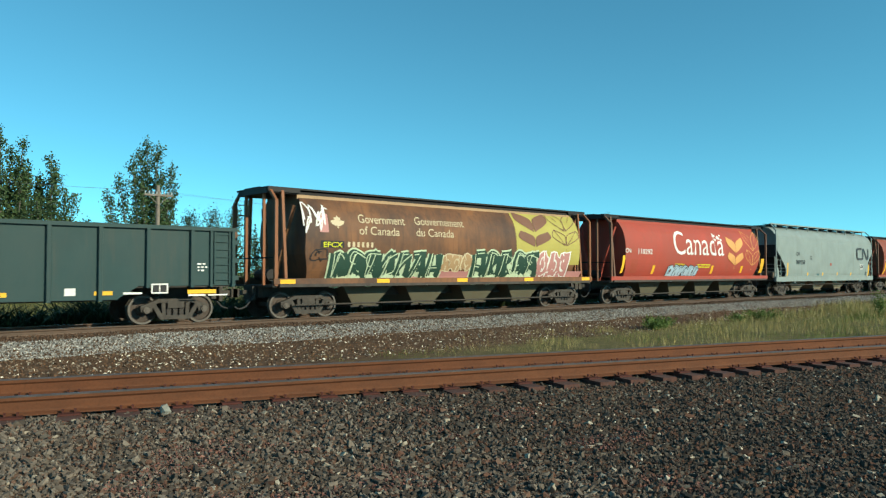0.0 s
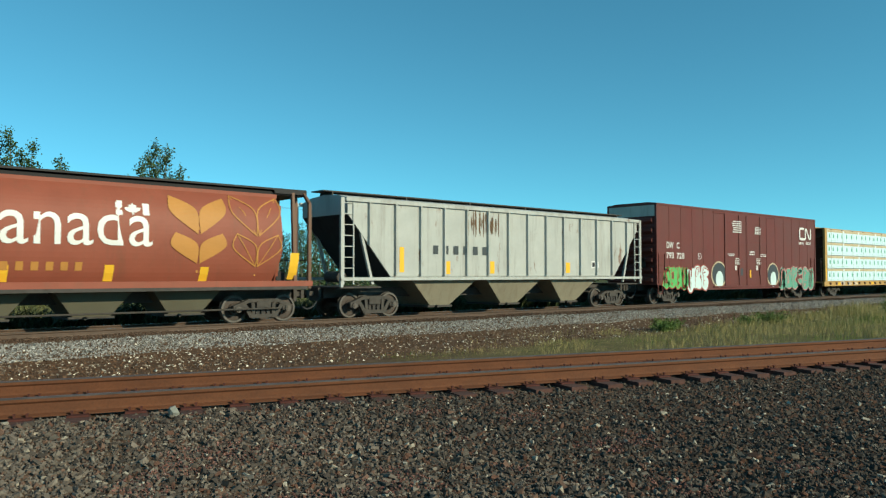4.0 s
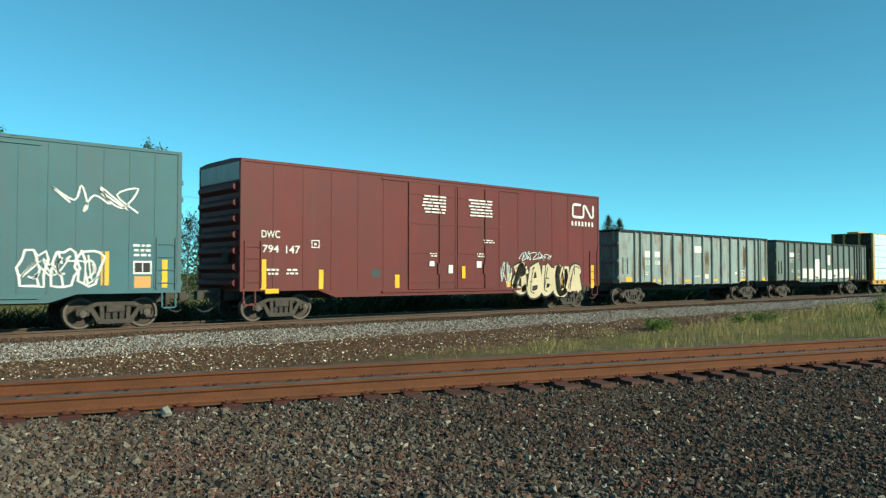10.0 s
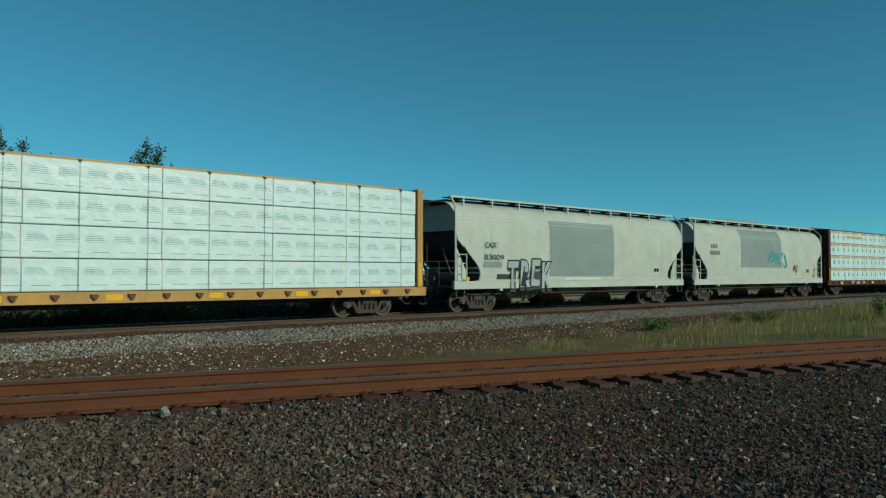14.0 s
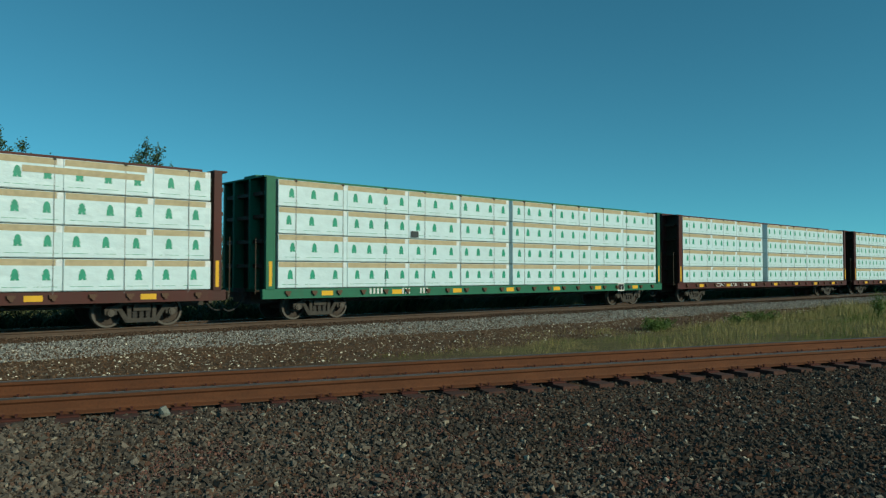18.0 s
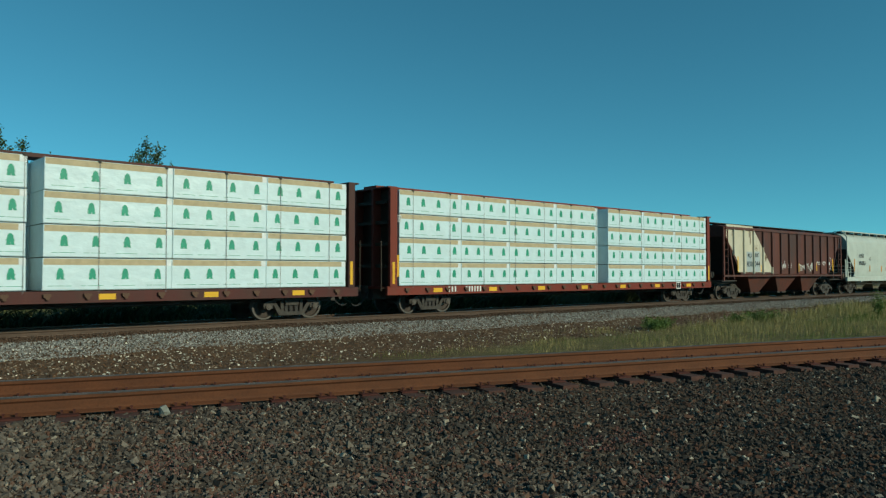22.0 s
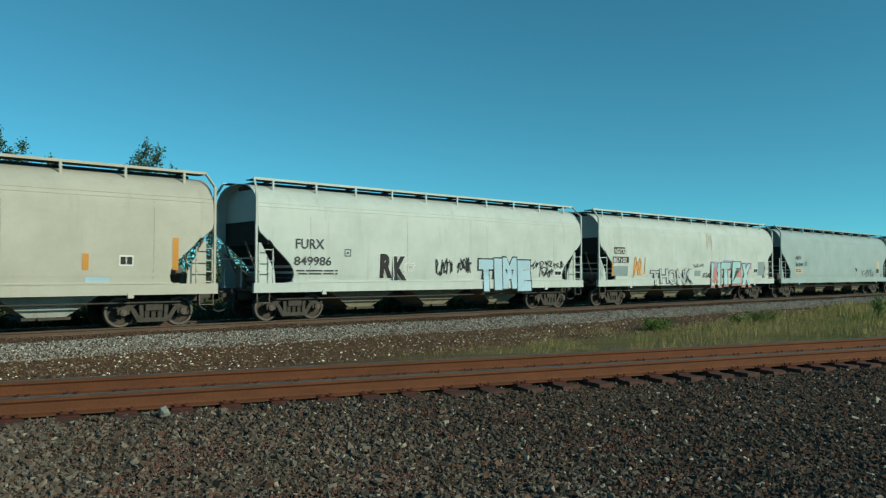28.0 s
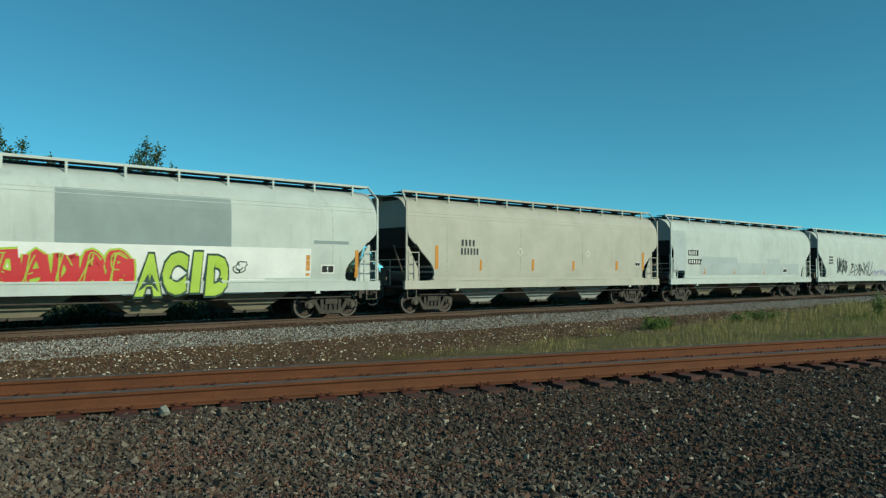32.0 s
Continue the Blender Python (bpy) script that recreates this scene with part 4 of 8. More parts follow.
def round_hopper(s0, e0, body_mat, label, chute_mat, trim=None, inset=1.75):
    """Covered hopper with smooth bowed sides, open sloped ends and a running board on posts."""
    L = e0 - s0
    car = car_of("covered_hopper_car", label, s0, L, inset, "freight car")
    trim = trim or body_mat
    b = part("body", loft_body(L, ROUND, lambda z: max(hopper_end(z), 0.55)), body_mat, car, smooth=False)
    skin = skin_of(ROUND)
    # the sides and roof run on past the recessed end sheets
    for x, sgn in ((0, 1), (L, -1)):
        hood = Mesh()
        rim = [(w, z) for w, z in ROUND if z > 2.58]
        for side in (-1, 1):
            for (w0, z0), (w1, z1) in zip(rim, rim[1:]):
                e0, e1 = hopper_end(z0), hopper_end(z1)
                a, c = [(x + sgn * e0, side * w0, z0), (x + sgn * 0.56, side * w0, z0)], [(x + sgn * 0.56, side * w1, z1), (x + sgn * e1, side * w1, z1)]
                k0, k1 = (w0 - 0.04) / w0, max(0.0, w1 - 0.04) / w1
                hood.face(a + c)
                hood.face([(u, v * k0, w - 0.02) for u, v, w in a] + [(u, v * k1, w - 0.02) for u, v, w in c])
                hood.face([a[0], c[1], (c[1][0], c[1][1] * k1, c[1][2] - 0.02), (a[0][0], a[0][1] * k0, a[0][2] - 0.02)])
        part("end_hood", hood, body_mat, b)
    for z in (3.70, 3.82):
        part("seam", Mesh().box(0.16, L - 0.16, -skin(z) - 0.014, -skin(z) + 0.02, z - 0.008, z + 0.008), body_mat, b)
    seam_mat = paint("seam_grime", (0.24, 0.25, 0.23), amount=0.4)
    for i in range(1, 8):
        x = L * i / 8
        part("weld_seam", Mesh().ribbon([(x, 1.4 + 0.25 * j) for j in range(10)], 0.012, skin, 0.003), seam_mat if i % 2 else body_mat, b)
    part("side_sill", Mesh().box(0, L, -1.58, -1.45, 0.95, 1.26).box(1.4, L - 1.4, -1.585, -1.44, 1.28, 1.32), trim, car)
    part("side_sill", Mesh().box(0, L, 1.45, 1.56, 0.95, 1.26), trim, car)
    part("sill_shelf", Mesh().box(1.2, L - 1.2, -1.60, -1.44, 1.255, 1.285), trim, car)
    part("centre_sill", Mesh().box(0.1, L - 0.1, -0.3, 0.3, 0.7, 1.05), under, car)
    for x in (0, L):
        sgn = 1 if x == 0 else -1

        def at(u, y, z):
            return (x + sgn * u, y, z)
        a, c = min(x, x + sgn * 1.9), max(x, x + sgn * 1.9)
        part("end_platform", Mesh().box(a, c, -1.45, 1.45, 1.0, 1.06), under, car)
        # dirty sheets over the end, the opening's shade put into their colour
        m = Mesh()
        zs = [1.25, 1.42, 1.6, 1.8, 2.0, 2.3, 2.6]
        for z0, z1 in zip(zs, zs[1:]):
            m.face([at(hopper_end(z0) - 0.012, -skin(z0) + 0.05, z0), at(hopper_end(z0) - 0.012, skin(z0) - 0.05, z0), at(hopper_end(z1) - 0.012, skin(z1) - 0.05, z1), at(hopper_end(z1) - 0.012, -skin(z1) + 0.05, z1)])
        part("slope_sheet", m, black_and_shade, car, "dirty black underside of the sloped end with shade in its colour")
        part("end_sheet", Mesh().box(min(x + sgn * 0.53, x + sgn * 0.56), max(x + sgn * 0.53, x + sgn * 0.56), -1.5, 1.5, 2.5, 3.3), black_and_shade, car, "lower end sheet coloured black for the shade of the open end")
        for y in (-1.33, 1.33):
            part("support_plate", Mesh().prism([(x + sgn * 0.28, 2.55), (x + sgn * 0.36, 2.55), (x + sgn * 0.85, 1.65), (x + sgn * 0.9, 1.06), (x + sgn * 0.28, 1.06)], "y", y - 0.015, y + 0.015), trim, car, "sloping steel support plate")
            part("slope_strut", Mesh().beam(at(0.12, y * 0.55, 2.6), at(0.75, y * 0.55, 1.06), 0.07, 0.05), dusty_iron, car)
        for y in (-1.53, 1.5):
            post = Mesh().box(min(x + sgn * 0.06, x + sgn * 0.13), max(x + sgn * 0.06, x + sgn * 0.13), y - 0.03, y + 0.03, 1.25, 4.2)
            post.beam(at(0.095, y, 4.18), at(0.22, y * 0.74, 4.62), 0.06)
            part("corner_post", post, trim, car)
        rail = Mesh()
        for u in (0.16, 0.66):
            rail.box(min(x + sgn * u, x + sgn * (u + 0.035)), max(x + sgn * u, x + sgn * (u + 0.035)), -1.57, -1.535, 1.26, 2.36)
        part("side_ladder", rail, trim, car)
        for z in (1.32, 1.62, 1.96, 2.32):
            part("rung", Mesh().box(min(x + sgn * 0.16, x + sgn * 0.69), max(x + sgn * 0.16, x + sgn * 0.69), -1.57, -1.545, z - 0.014, z + 0.014), trim, car)
        part("end_railing", Mesh().tube(at(0.06, -1.5, 2.05), at(0.06, 1.5, 2.05), 0.02, 6).tube(at(0.06, -0.6, 1.06), at(0.06, -0.6, 2.05), 0.02, 6).tube(at(0.06, 0.6, 1.06), at(0.06, 0.6, 2.05), 0.02, 6), trim, car)
        part("brake_reservoir" if x == 0 else "brake_cylinder", Mesh().tube(at(0.75, -1.0, 1.38), at(0.75, 0.2, 1.38), 0.2, 14), dusty_iron, car)
        part("brake_valve", Mesh().box(min(x + sgn * 0.4, x + sgn * 0.62), max(x + sgn * 0.4, x + sgn * 0.62), 0.1, 0.45, 1.1, 1.75), dusty_iron, car)
        part("brake_rod", Mesh().tube(at(0.12, 0.7, 2.2), at(0.5, -0.9, 1.2), 0.03, 6), dusty_iron, car)
        part("sill_step", Mesh().box(min(x + sgn * 0.12, x + sgn * 0.15), max(x + sgn * 0.12, x + sgn * 0.15), -1.55, -1.5, 0.62, 0.96).box(min(x + sgn * 0.55, x + sgn * 0.58), max(x + sgn * 0.55, x + sgn * 0.58), -1.55, -1.5, 0.62, 0.96).box(min(x + sgn * 0.12, x + sgn * 0.58), max(x + sgn * 0.12, x + sgn * 0.58), -1.56, -1.48, 0.62, 0.64), dusty_iron, car)
        part("jacking_lug", Mesh().box(x + sgn * 2.6 - 0.08, x + sgn * 2.6 + 0.08, -1.6, -1.5, 0.86, 1.0), trim, car)
    # running board on posts along the roof
    for y in (-1.14, 1.09):
        part("top_rail", Mesh().box(0.2, L - 0.2, y, y + 0.05, 4.60, 4.675), trim, car)
    for y in (-1.05, 0.6):
        part("roof_walk", Mesh().box(0.2, L - 0.2, y, y + 0.45, 4.60, 4.625), black_and_shade, car, "dark steel grating")
    part("hatch_coaming", Mesh().box(0.5, L - 0.5, -0.5, 0.5, 4.36, 4.58), under, car)
    n = max(9, round(L / 1.65))
    for i in range(n):
        x = 0.9 + (L - 1.8) * i / (n - 1)
        part("walk_post", Mesh().box(x - 0.035, x + 0.035, -1.155, -1.115, 4.27, 4.64), trim, car)
        part("walk_bracket", Mesh().box(x - 0.02, x + 0.02, -1.11, -0.5, 4.54, 4.60), under, car)
    hopper_chutes(car, L, 2.9, L - 2.9, 3 if L < 17.5 else 4, chute_mat)
    part("brake_pipe", Mesh().tube((1, -1.2, 0.72), (L - 1, -1.2, 0.72), 0.025, 6), under, car)
    return car, skin, L


post_brown = paint("post_brown", (0.17, 0.095, 0.062), amount=0.4)


def cyl_hopper(s0, e0, body_mat, label, band_mat, dark_mat, inset=1.55, posts=None):
    """Cylindrical covered hopper with open end platforms under the roof."""
    posts = posts or post_brown
    L = e0 - s0
    car = car_of("grain_hopper_car", label, s0, L, inset, "freight car")
    b = part("body", loft_body(L, CYL, lambda z: 1.15 + 0.25 * max(0, 2.2 - z)), body_mat, car)
    skin = skin_of(CYL)
    part("roof_strip", Mesh().box(1.1, L - 1.1, -1.07, -1.0, 4.02, 4.16), band_mat, car)
    part("roof", Mesh().prism([(-1.06, 4.16), (1.06, 4.16), (1.0, 4.28), (0.5, 4.40), (-0.5, 4.40), (-1.0, 4.28)], "x", 0, L), dark_mat, car)
    for y in (-1.12, 0.62):
        part("roof_walk", Mesh().box(0.0, L, y, y + 0.5, 4.31, 4.37), dark_mat, car, "dark steel grating")
    part("side_sill", Mesh().box(0, L, -1.54, -1.44, 1.16, 1.32).box(0, L, -1.54, -1.2, 1.3, 1.34), body_mat, car)
    part("sill_flange", Mesh().box(0.2, L - 0.2, -1.56, -1.46, 1.06, 1.16), under, car, "dark lower flange")
    part("side_sill", Mesh().box(0, L, 1.44, 1.54, 1.06, 1.34), body_mat, car)
    part("centre_sill", Mesh().box(0.1, L - 0.1, -0.3, 0.3, 0.7, 1.05), under, car)
    for i in range(1, 8):
        x = 1.2 + (L - 2.4) * i / 8
        m = Mesh()
        m.ribbon([(x, 1.4 + 0.22 * j) for j in range(12)], 0.025, skin, 0.005)
        part("weld_seam", m, body_mat, b)
    for x, sgn in ((0, 1), (L, -1)):
        part("end_platform", Mesh().box(min(x, x + sgn * 1.5), max(x, x + sgn * 1.5), -1.45, 1.45, 1.06, 1.12), under, car)
        for y in (-1.46, 1.46):
            part("end_post", Mesh().box(min(x + sgn * 0.04, x + sgn * 0.15), max(x + sgn * 0.04, x + sgn * 0.15), y - 0.05, y + 0.05, 1.1, 3.9).beam((x + sgn * 0.095, y, 3.88), (x + sgn * 0.095, y * 0.7, 4.3), 0.09), posts, car)
            part("end_post", Mesh().beam((x + sgn * 0.55, y * 0.9, 1.1), (x + sgn * 0.52, y * 0.74, 4.25), 0.1, 0.12), posts, car)
            part("end_post", Mesh().beam((x + sgn * 0.12, y * 0.42, 1.1), (x + sgn * 0.12, y * 0.42, 4.25), 0.09, 0.08), posts, car)
        for y in (-0.6, 0.6):
            part("end_brace", Mesh().beam((x + sgn * 0.7, y * 0.4, 1.15), (x + sgn * 1.0, y * 1.7, 3.8), 0.13, 0.12), body_mat, car)
        part("end_rail", Mesh().box(x + sgn * 0.06, x + sgn * 0.1, -1.45, 1.45, 2.0, 2.04), dark_mat, car)
        part("roof_overhang", Mesh().box(min(x, x + sgn * 1.2), max(x, x + sgn * 1.2), -1.12, -1.06, 4.2, 4.32), dark_mat, car)
        ladder(car, min(x + sgn * 0.14, x + sgn * 0.5), max(x + sgn * 0.14, x + sgn * 0.5), 1.2, 4.1, 1.44, post_brown, 8)
        part("brake_cylinder", Mesh().tube((x + sgn * 0.55, -0.4, 1.45), (x + sgn * 0.55, 0.5, 1.45), 0.2, 14), dark_mat, car)
    hopper_chutes(car, L, 2.7, L - 2.7, 4, paint("chute_olive", (0.12, 0.11, 0.075), amount=0.4), top=1.28, hw=1.1)
    part("brake_pipe", Mesh().tube((1, -1.2, 0.45), (L - 1, -1.2, 0.45), 0.03, 6), steel, car)
    for i in range(5 if band_mat != body_mat else 0):
        x = 0.5 + (L - 1) * i / 4
        part("reflector", Mesh().box(x - 0.28, x + 0.28, -1.55, -1.541, 1.17, 1.31), yellow_tape, car)
    return car, skin, L


def rib_hopper(s0, e0, body_mat, label, ribs, trim, inset=1.75, top=4.25, corner=None, chute=None):
    """Hopper with flat sides, outside ribs and sloped ends."""
    L = e0 - s0
    car = car_of("ribbed_hopper_car", label, s0, L, inset, "freight car")
    prof = [(1.48, 1.45), (1.5, 1.5), (1.5, 2.6), (1.5, 3.65), (1.5, top - 0.12), (1.48, top), (0.9, top + 0.14), (0.02, top + 0.2)]
    start = lambda z: 0.3 + max(0, (3.65 - z)) * 0.85
    part("body", loft_body(L, prof, start), body_mat, car)
    skin = flat(1.5)
    for i in range(ribs):
        x = 1.2 + (L - 2.4) * i / (ribs - 1)
        zb = max(1.5, 3.65 - max(0, min(x, L - x) - 0.3) / 0.85)
        shape = [(x - 0.07, -1.5), (x - 0.035, -1.6), (x + 0.035, -1.6), (x + 0.07, -1.5)]
        split = min(top - 0.1, max(zb, corner[2] - (x - corner[1]) * corner[3])) if corner else zb
        if split - zb > 0.1:
            part("rib", Mesh().prism(shape, "z", zb, split), corner[0], car, "aged white rib")
        if top - 0.1 - split > 0.05:
            part("rib", Mesh().prism(shape, "z", split, top - 0.1), body_mat, car)
    for y in (-1.58, 1.48):
        part("top_chord", Mesh().box(0.2, L - 0.2, y, y + 0.1, top - 0.12, top + 0.02), body_mat, car)
        part("side_sill", Mesh().box(0, L, y, y + 0.1, 1.33, 1.44), trim, car)
    part("centre_sill", Mesh().box(0.1, L - 0.1, -0.3, 0.3, 0.7, 1.05), under, car)
    part("roof_walk", Mesh().box(0.0, L, -0.4, 0.4, top + 0.3, top + 0.34), under, car)
    for i in range(6):
        x = 0.4 + (L - 0.8) * i / 5
        part("walk_bracket", Mesh().box(x - 0.03, x + 0.03, -0.4, 0.4, top + 0.16, top + 0.3), under, car)
    for x, sgn in ((0, 1), (L, -1)):
        # dark plates over the slope, shade under it painted in with the dirt
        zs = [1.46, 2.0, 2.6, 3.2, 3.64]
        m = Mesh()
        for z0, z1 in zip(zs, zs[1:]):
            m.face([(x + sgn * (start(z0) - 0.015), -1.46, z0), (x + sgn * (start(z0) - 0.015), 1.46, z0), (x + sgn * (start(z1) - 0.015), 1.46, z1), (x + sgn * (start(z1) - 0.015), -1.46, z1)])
        part("slope_sheet", m, black_and_shade, car, "dirty black underside of the sloped end with shade in its colour")
        for y in (-1.5, 1.5):
            part("corner_post", Mesh().box(min(x, x + sgn * 0.1), max(x, x + sgn * 0.1), y - 0.05, y + 0.05, 1.1, top), trim, car)
            part("end_brace", Mesh().beam((x + sgn * 1.4, y * 0.95, 1.2), (x + sgn * 0.9, y * 0.95, 3.0), 0.1), trim, car)
        part("end_platform", Mesh().box(min(x, x + sgn * 1.8), max(x, x + sgn * 1.8), -1.4, 1.4, 1.06, 1.12), under, car)
        ladder(car, min(x + sgn * 0.1, x + sgn * 0.55), max(x + sgn * 0.1, x + sgn * 0.55), 1.2, top, -1.5, trim, 8)
        part("brake_cylinder", Mesh().tube((x + sgn * 0.8, -0.4, 1.45), (x + sgn * 0.8, 0.5, 1.45), 0.2, 14), under, car)
    hopper_chutes(car, L, 3.0, L - 3.0, 3, chute or trim, top=1.48, hw=1.38)
    return car, skin, L


def gondola(s0, e0, top, bottom, body_mat, label, posts, rib_mat=None, inset=1.75, rim_mat=None, places=()):
    """Open-topped gondola car with side posts."""
    L = e0 - s0
    rib_mat, rim_mat = rib_mat or body_mat, rim_mat or body_mat
    car = car_of("gondola_car", label, s0, L, inset, "freight car")
    t = 0.05
    m = Mesh().prism([(0.05, 1.15), (0.05, top), (L - 0.05, top), (L - 0.05, 1.15), (L - 3.0, 1.15), (L - 3.6, bottom), (3.6, bottom), (3.0, 1.15)], "y", -1.48, -1.43)
    part("side", m, body_mat, car)
    m = Mesh().prism([(0.05, 1.15), (0.05, top), (L - 0.05, top), (L - 0.05, 1.15), (L - 3.0, 1.15), (L - 3.6, bottom), (3.6, bottom), (3.0, 1.15)], "y", 1.43, 1.48)
    part("side", m, body_mat, car)
    for x in (0.05, L - 0.1):
        part("end_wall", Mesh().box(x, x + t, -1.43, 1.43, 1.1, top), body_mat, car)
        for z in (1.3, 1.3 + (top - 1.3) * 0.36, 1.3 + (top - 1.3) * 0.72):
            a = x - 0.12 if x < 1 else x + t
            part("end_rib", Mesh().box(a, a + 0.12, -1.5, 1.5, z, z + 0.14), rib_mat, car)
        for y in (-1.2, -0.4, 0.4, 1.2):
            a = x - 0.1 if x < 1 else x + t
            part("end_post", Mesh().box(a, a + 0.1, y - 0.05, y + 0.05, 1.1, top), rib_mat, car)
    part("floor", Mesh().box(0.1, L - 0.1, -1.43, 1.43, 1.1, 1.16), under, car)
    part("centre_sill", Mesh().box(0.1, L - 0.1, -0.3, 0.3, 0.7, 1.08), under, car)
    part("top_rim", Mesh().box(0, L, -1.57, -1.40, top - 0.02, top + 0.09).box(0, L, 1.40, 1.57, top - 0.02, top + 0.09).box(0, 0.14, -1.4, 1.4, top - 0.02, top + 0.09).box(L - 0.14, L, -1.4, 1.4, top - 0.02, top + 0.09), rim_mat, car)
    for x in places or [0.14 + (L - 0.28) * i / (posts - 1) for i in range(posts)]:
        zb = bottom - 0.04 if 3.6 < x < L - 3.6 else 1.1
        for y in (-1.48, 1.48):
            sy = -1 if y < 0 else 1
            part("side_post", Mesh().prism([(x - 0.085, y), (x - 0.05, y + sy * 0.1), (x + 0.05, y + sy * 0.1), (x + 0.085, y)], "z", zb, top), rib_mat, car)
    for x, sgn in ((0.0, 1), (L, -1)):
        if places:
            part("corner_plate", Mesh().box(min(x, x + sgn * 0.12), max(x, x + sgn * 0.12), -1.53, -1.44, 1.1, top), body_mat, car)
        if places and sgn > 0:
            ladder(car, 0.36, 0.8, 1.55, 2.35, -1.48, rib_mat, 3)
            continue
        ladder(car, min(x + sgn * 0.22, x + sgn * 0.75), max(x + sgn * 0.22, x + sgn * 0.75), 1.2, top, -1.48, rib_mat, 7)
        part("side_post", Mesh().prism([(x + sgn * 0.78, -1.48), (x + sgn * 0.80, -1.55), (x + sgn * 0.88, -1.55), (x + sgn * 0.90, -1.48)], "z", 1.1, top), rib_mat, car)
    return car, flat(1.48), L


def boxcar(s0, e0, top, bottom, body_mat, label, door, panels, roof_mat, inset=1.75, door_mat=None, door_ribs=False, cap_mat=None, proud=0.012):
    """Boxcar: door = (from, to, leaves) along its length; panels: seams on each side of the doors."""
    L = e0 - s0
    car = car_of("boxcar", label, s0, L, inset, "freight car")
    m = Mesh().prism([(0.1, 1.0), (0.1, top - 0.15), (L - 0.1, top - 0.15), (L - 0.1, 1.0), (L - 2.9, 1.0), (L - 3.6, bottom), (3.6, bottom), (2.9, 1.0)], "y", -1.5, -1.44)
    body = part("side_wall", m, body_mat, car)
    m = Mesh().prism([(0.1, 1.0), (0.1, top - 0.15), (L - 0.1, top - 0.15), (L - 0.1, 1.0), (L - 2.9, 1.0), (L - 3.6, bottom), (3.6, bottom), (2.9, 1.0)], "y", 1.44, 1.5)
    part("side_wall", m, body_mat, car)
    part("floor", Mesh().box(0.1, L - 0.1, -1.44, 1.44, 1.05, 1.12), under, car)
    part("centre_sill", Mesh().box(0.1, L - 0.1, -0.3, 0.3, 0.7, 1.05), under, car)
    part("roof", Mesh().prism([(-1.53, top - 0.15), (1.53, top - 0.15), (1.53, top - 0.06), (0.9, top), (-0.9, top), (-1.53, top - 0.06)], "x", 0.05, L - 0.05), roof_mat, car)
    for i in range(int(L / 1.25)):
        x = 0.5 + i * 1.25
        part("roof_rib", Mesh().prism([(-1.55, top - 0.09), (1.55, top - 0.09), (0.9, top + 0.035), (-0.9, top + 0.035)], "x", x - 0.05, x + 0.05), roof_mat, car)
    for x, sgn in ((0.1, -1), (L - 0.1, 1)):
        part("end_wall", Mesh().box(x - 0.03, x + 0.03, -1.44, 1.44, 1.0, top - 0.15), body_mat, car)
        part("end_top_panel", Mesh().box(min(x, x + sgn * 0.06), max(x, x + sgn * 0.06), -1.4, 1.4, top - 0.72, top - 0.16), cap_mat or body_mat, car)
        for k in range(7):
            z = 1.25 + k * (top - 2.2) / 6
            part("end_corrugation", Mesh().prism([(x, z - 0.2), (x + sgn * 0.2, z - 0.05), (x + sgn * 0.2, z + 0.07), (x, z + 0.2)], "y", -1.3, 1.3), body_mat, car)
        for y in (-1.52, 1.42):
            part("corner_post", Mesh().box(x - 0.06, x + 0.06, y, y + 0.1, 1.0, top - 0.15), body_mat, car)
        part("hand_brake" if sgn < 0 else "end_placard", Mesh().box(x + sgn * 0.12, x + sgn * 0.2, -0.9, -0.5, 1.9, 2.4), steel, car)
        part("sill_step", Mesh().box(x - sgn * 0.1, x - sgn * 0.06, -1.5, -1.46, 0.55, 1.0).box(x - sgn * 0.5, x - sgn * 0.46, -1.5, -1.46, 0.55, 1.0).box(min(x - sgn * 0.5, x - sgn * 0.06), max(x - sgn * 0.5, x - sgn * 0.06), -1.5, -1.46, 0.55, 0.59), body_mat, car)
        a = x + 0.08 if sgn < 0 else x - 0.68
        ladder(car, a, a + 0.6, 1.1, 2.6, -1.5, body_mat, 4)
    d0, d1, leaves = door
    DOORS[car.name] = (d0, d1)
    for a, b in ((0.1, d0), (d1, L - 0.1)):
        for i in range(1, panels):
            x = a + (b - a) * i / panels
            part("side_post", Mesh().box(x - 0.03, x + 0.03, -1.5 - proud, -1.5, 1.12 if (x < 3.4 or x > L - 3.4) else bottom + 0.25, top - 0.16), body_mat, car)
    for k in range(leaves):
        a, b = d0 + (d1 - d0) * k / leaves, d0 + (d1 - d0) * (k + 1) / leaves
        dm = door_mat or body_mat
        dr = part("door", Mesh().box(a + 0.02, b - 0.02, -1.53, -1.5, bottom + 0.22, top - 0.28), dm, car)
        for u in (a + 0.02, b - 0.1):
            part("door_frame", Mesh().box(u, u + 0.08, -1.55, -1.53, bottom + 0.22, top - 0.28), dm, dr)
        if door_ribs:
            for j in range(11):
                z = bottom + 0.45 + j * (top - bottom - 1.0) / 10
                part("door_rib", Mesh().prism([(-1.53, z - 0.05), (-1.552, z - 0.02), (-1.552, z + 0.02), (-1.53, z + 0.05)], "x", a + 0.12, b - 0.12), dm, dr)
        else:
            for j in range(4):
                z = bottom + 0.5 + j * (top - bottom - 1.2) / 3
                part("door_rib", Mesh().box(a + 0.1, b - 0.1, -1.548, -1.53, z - 0.03, z + 0.03), dm, dr)
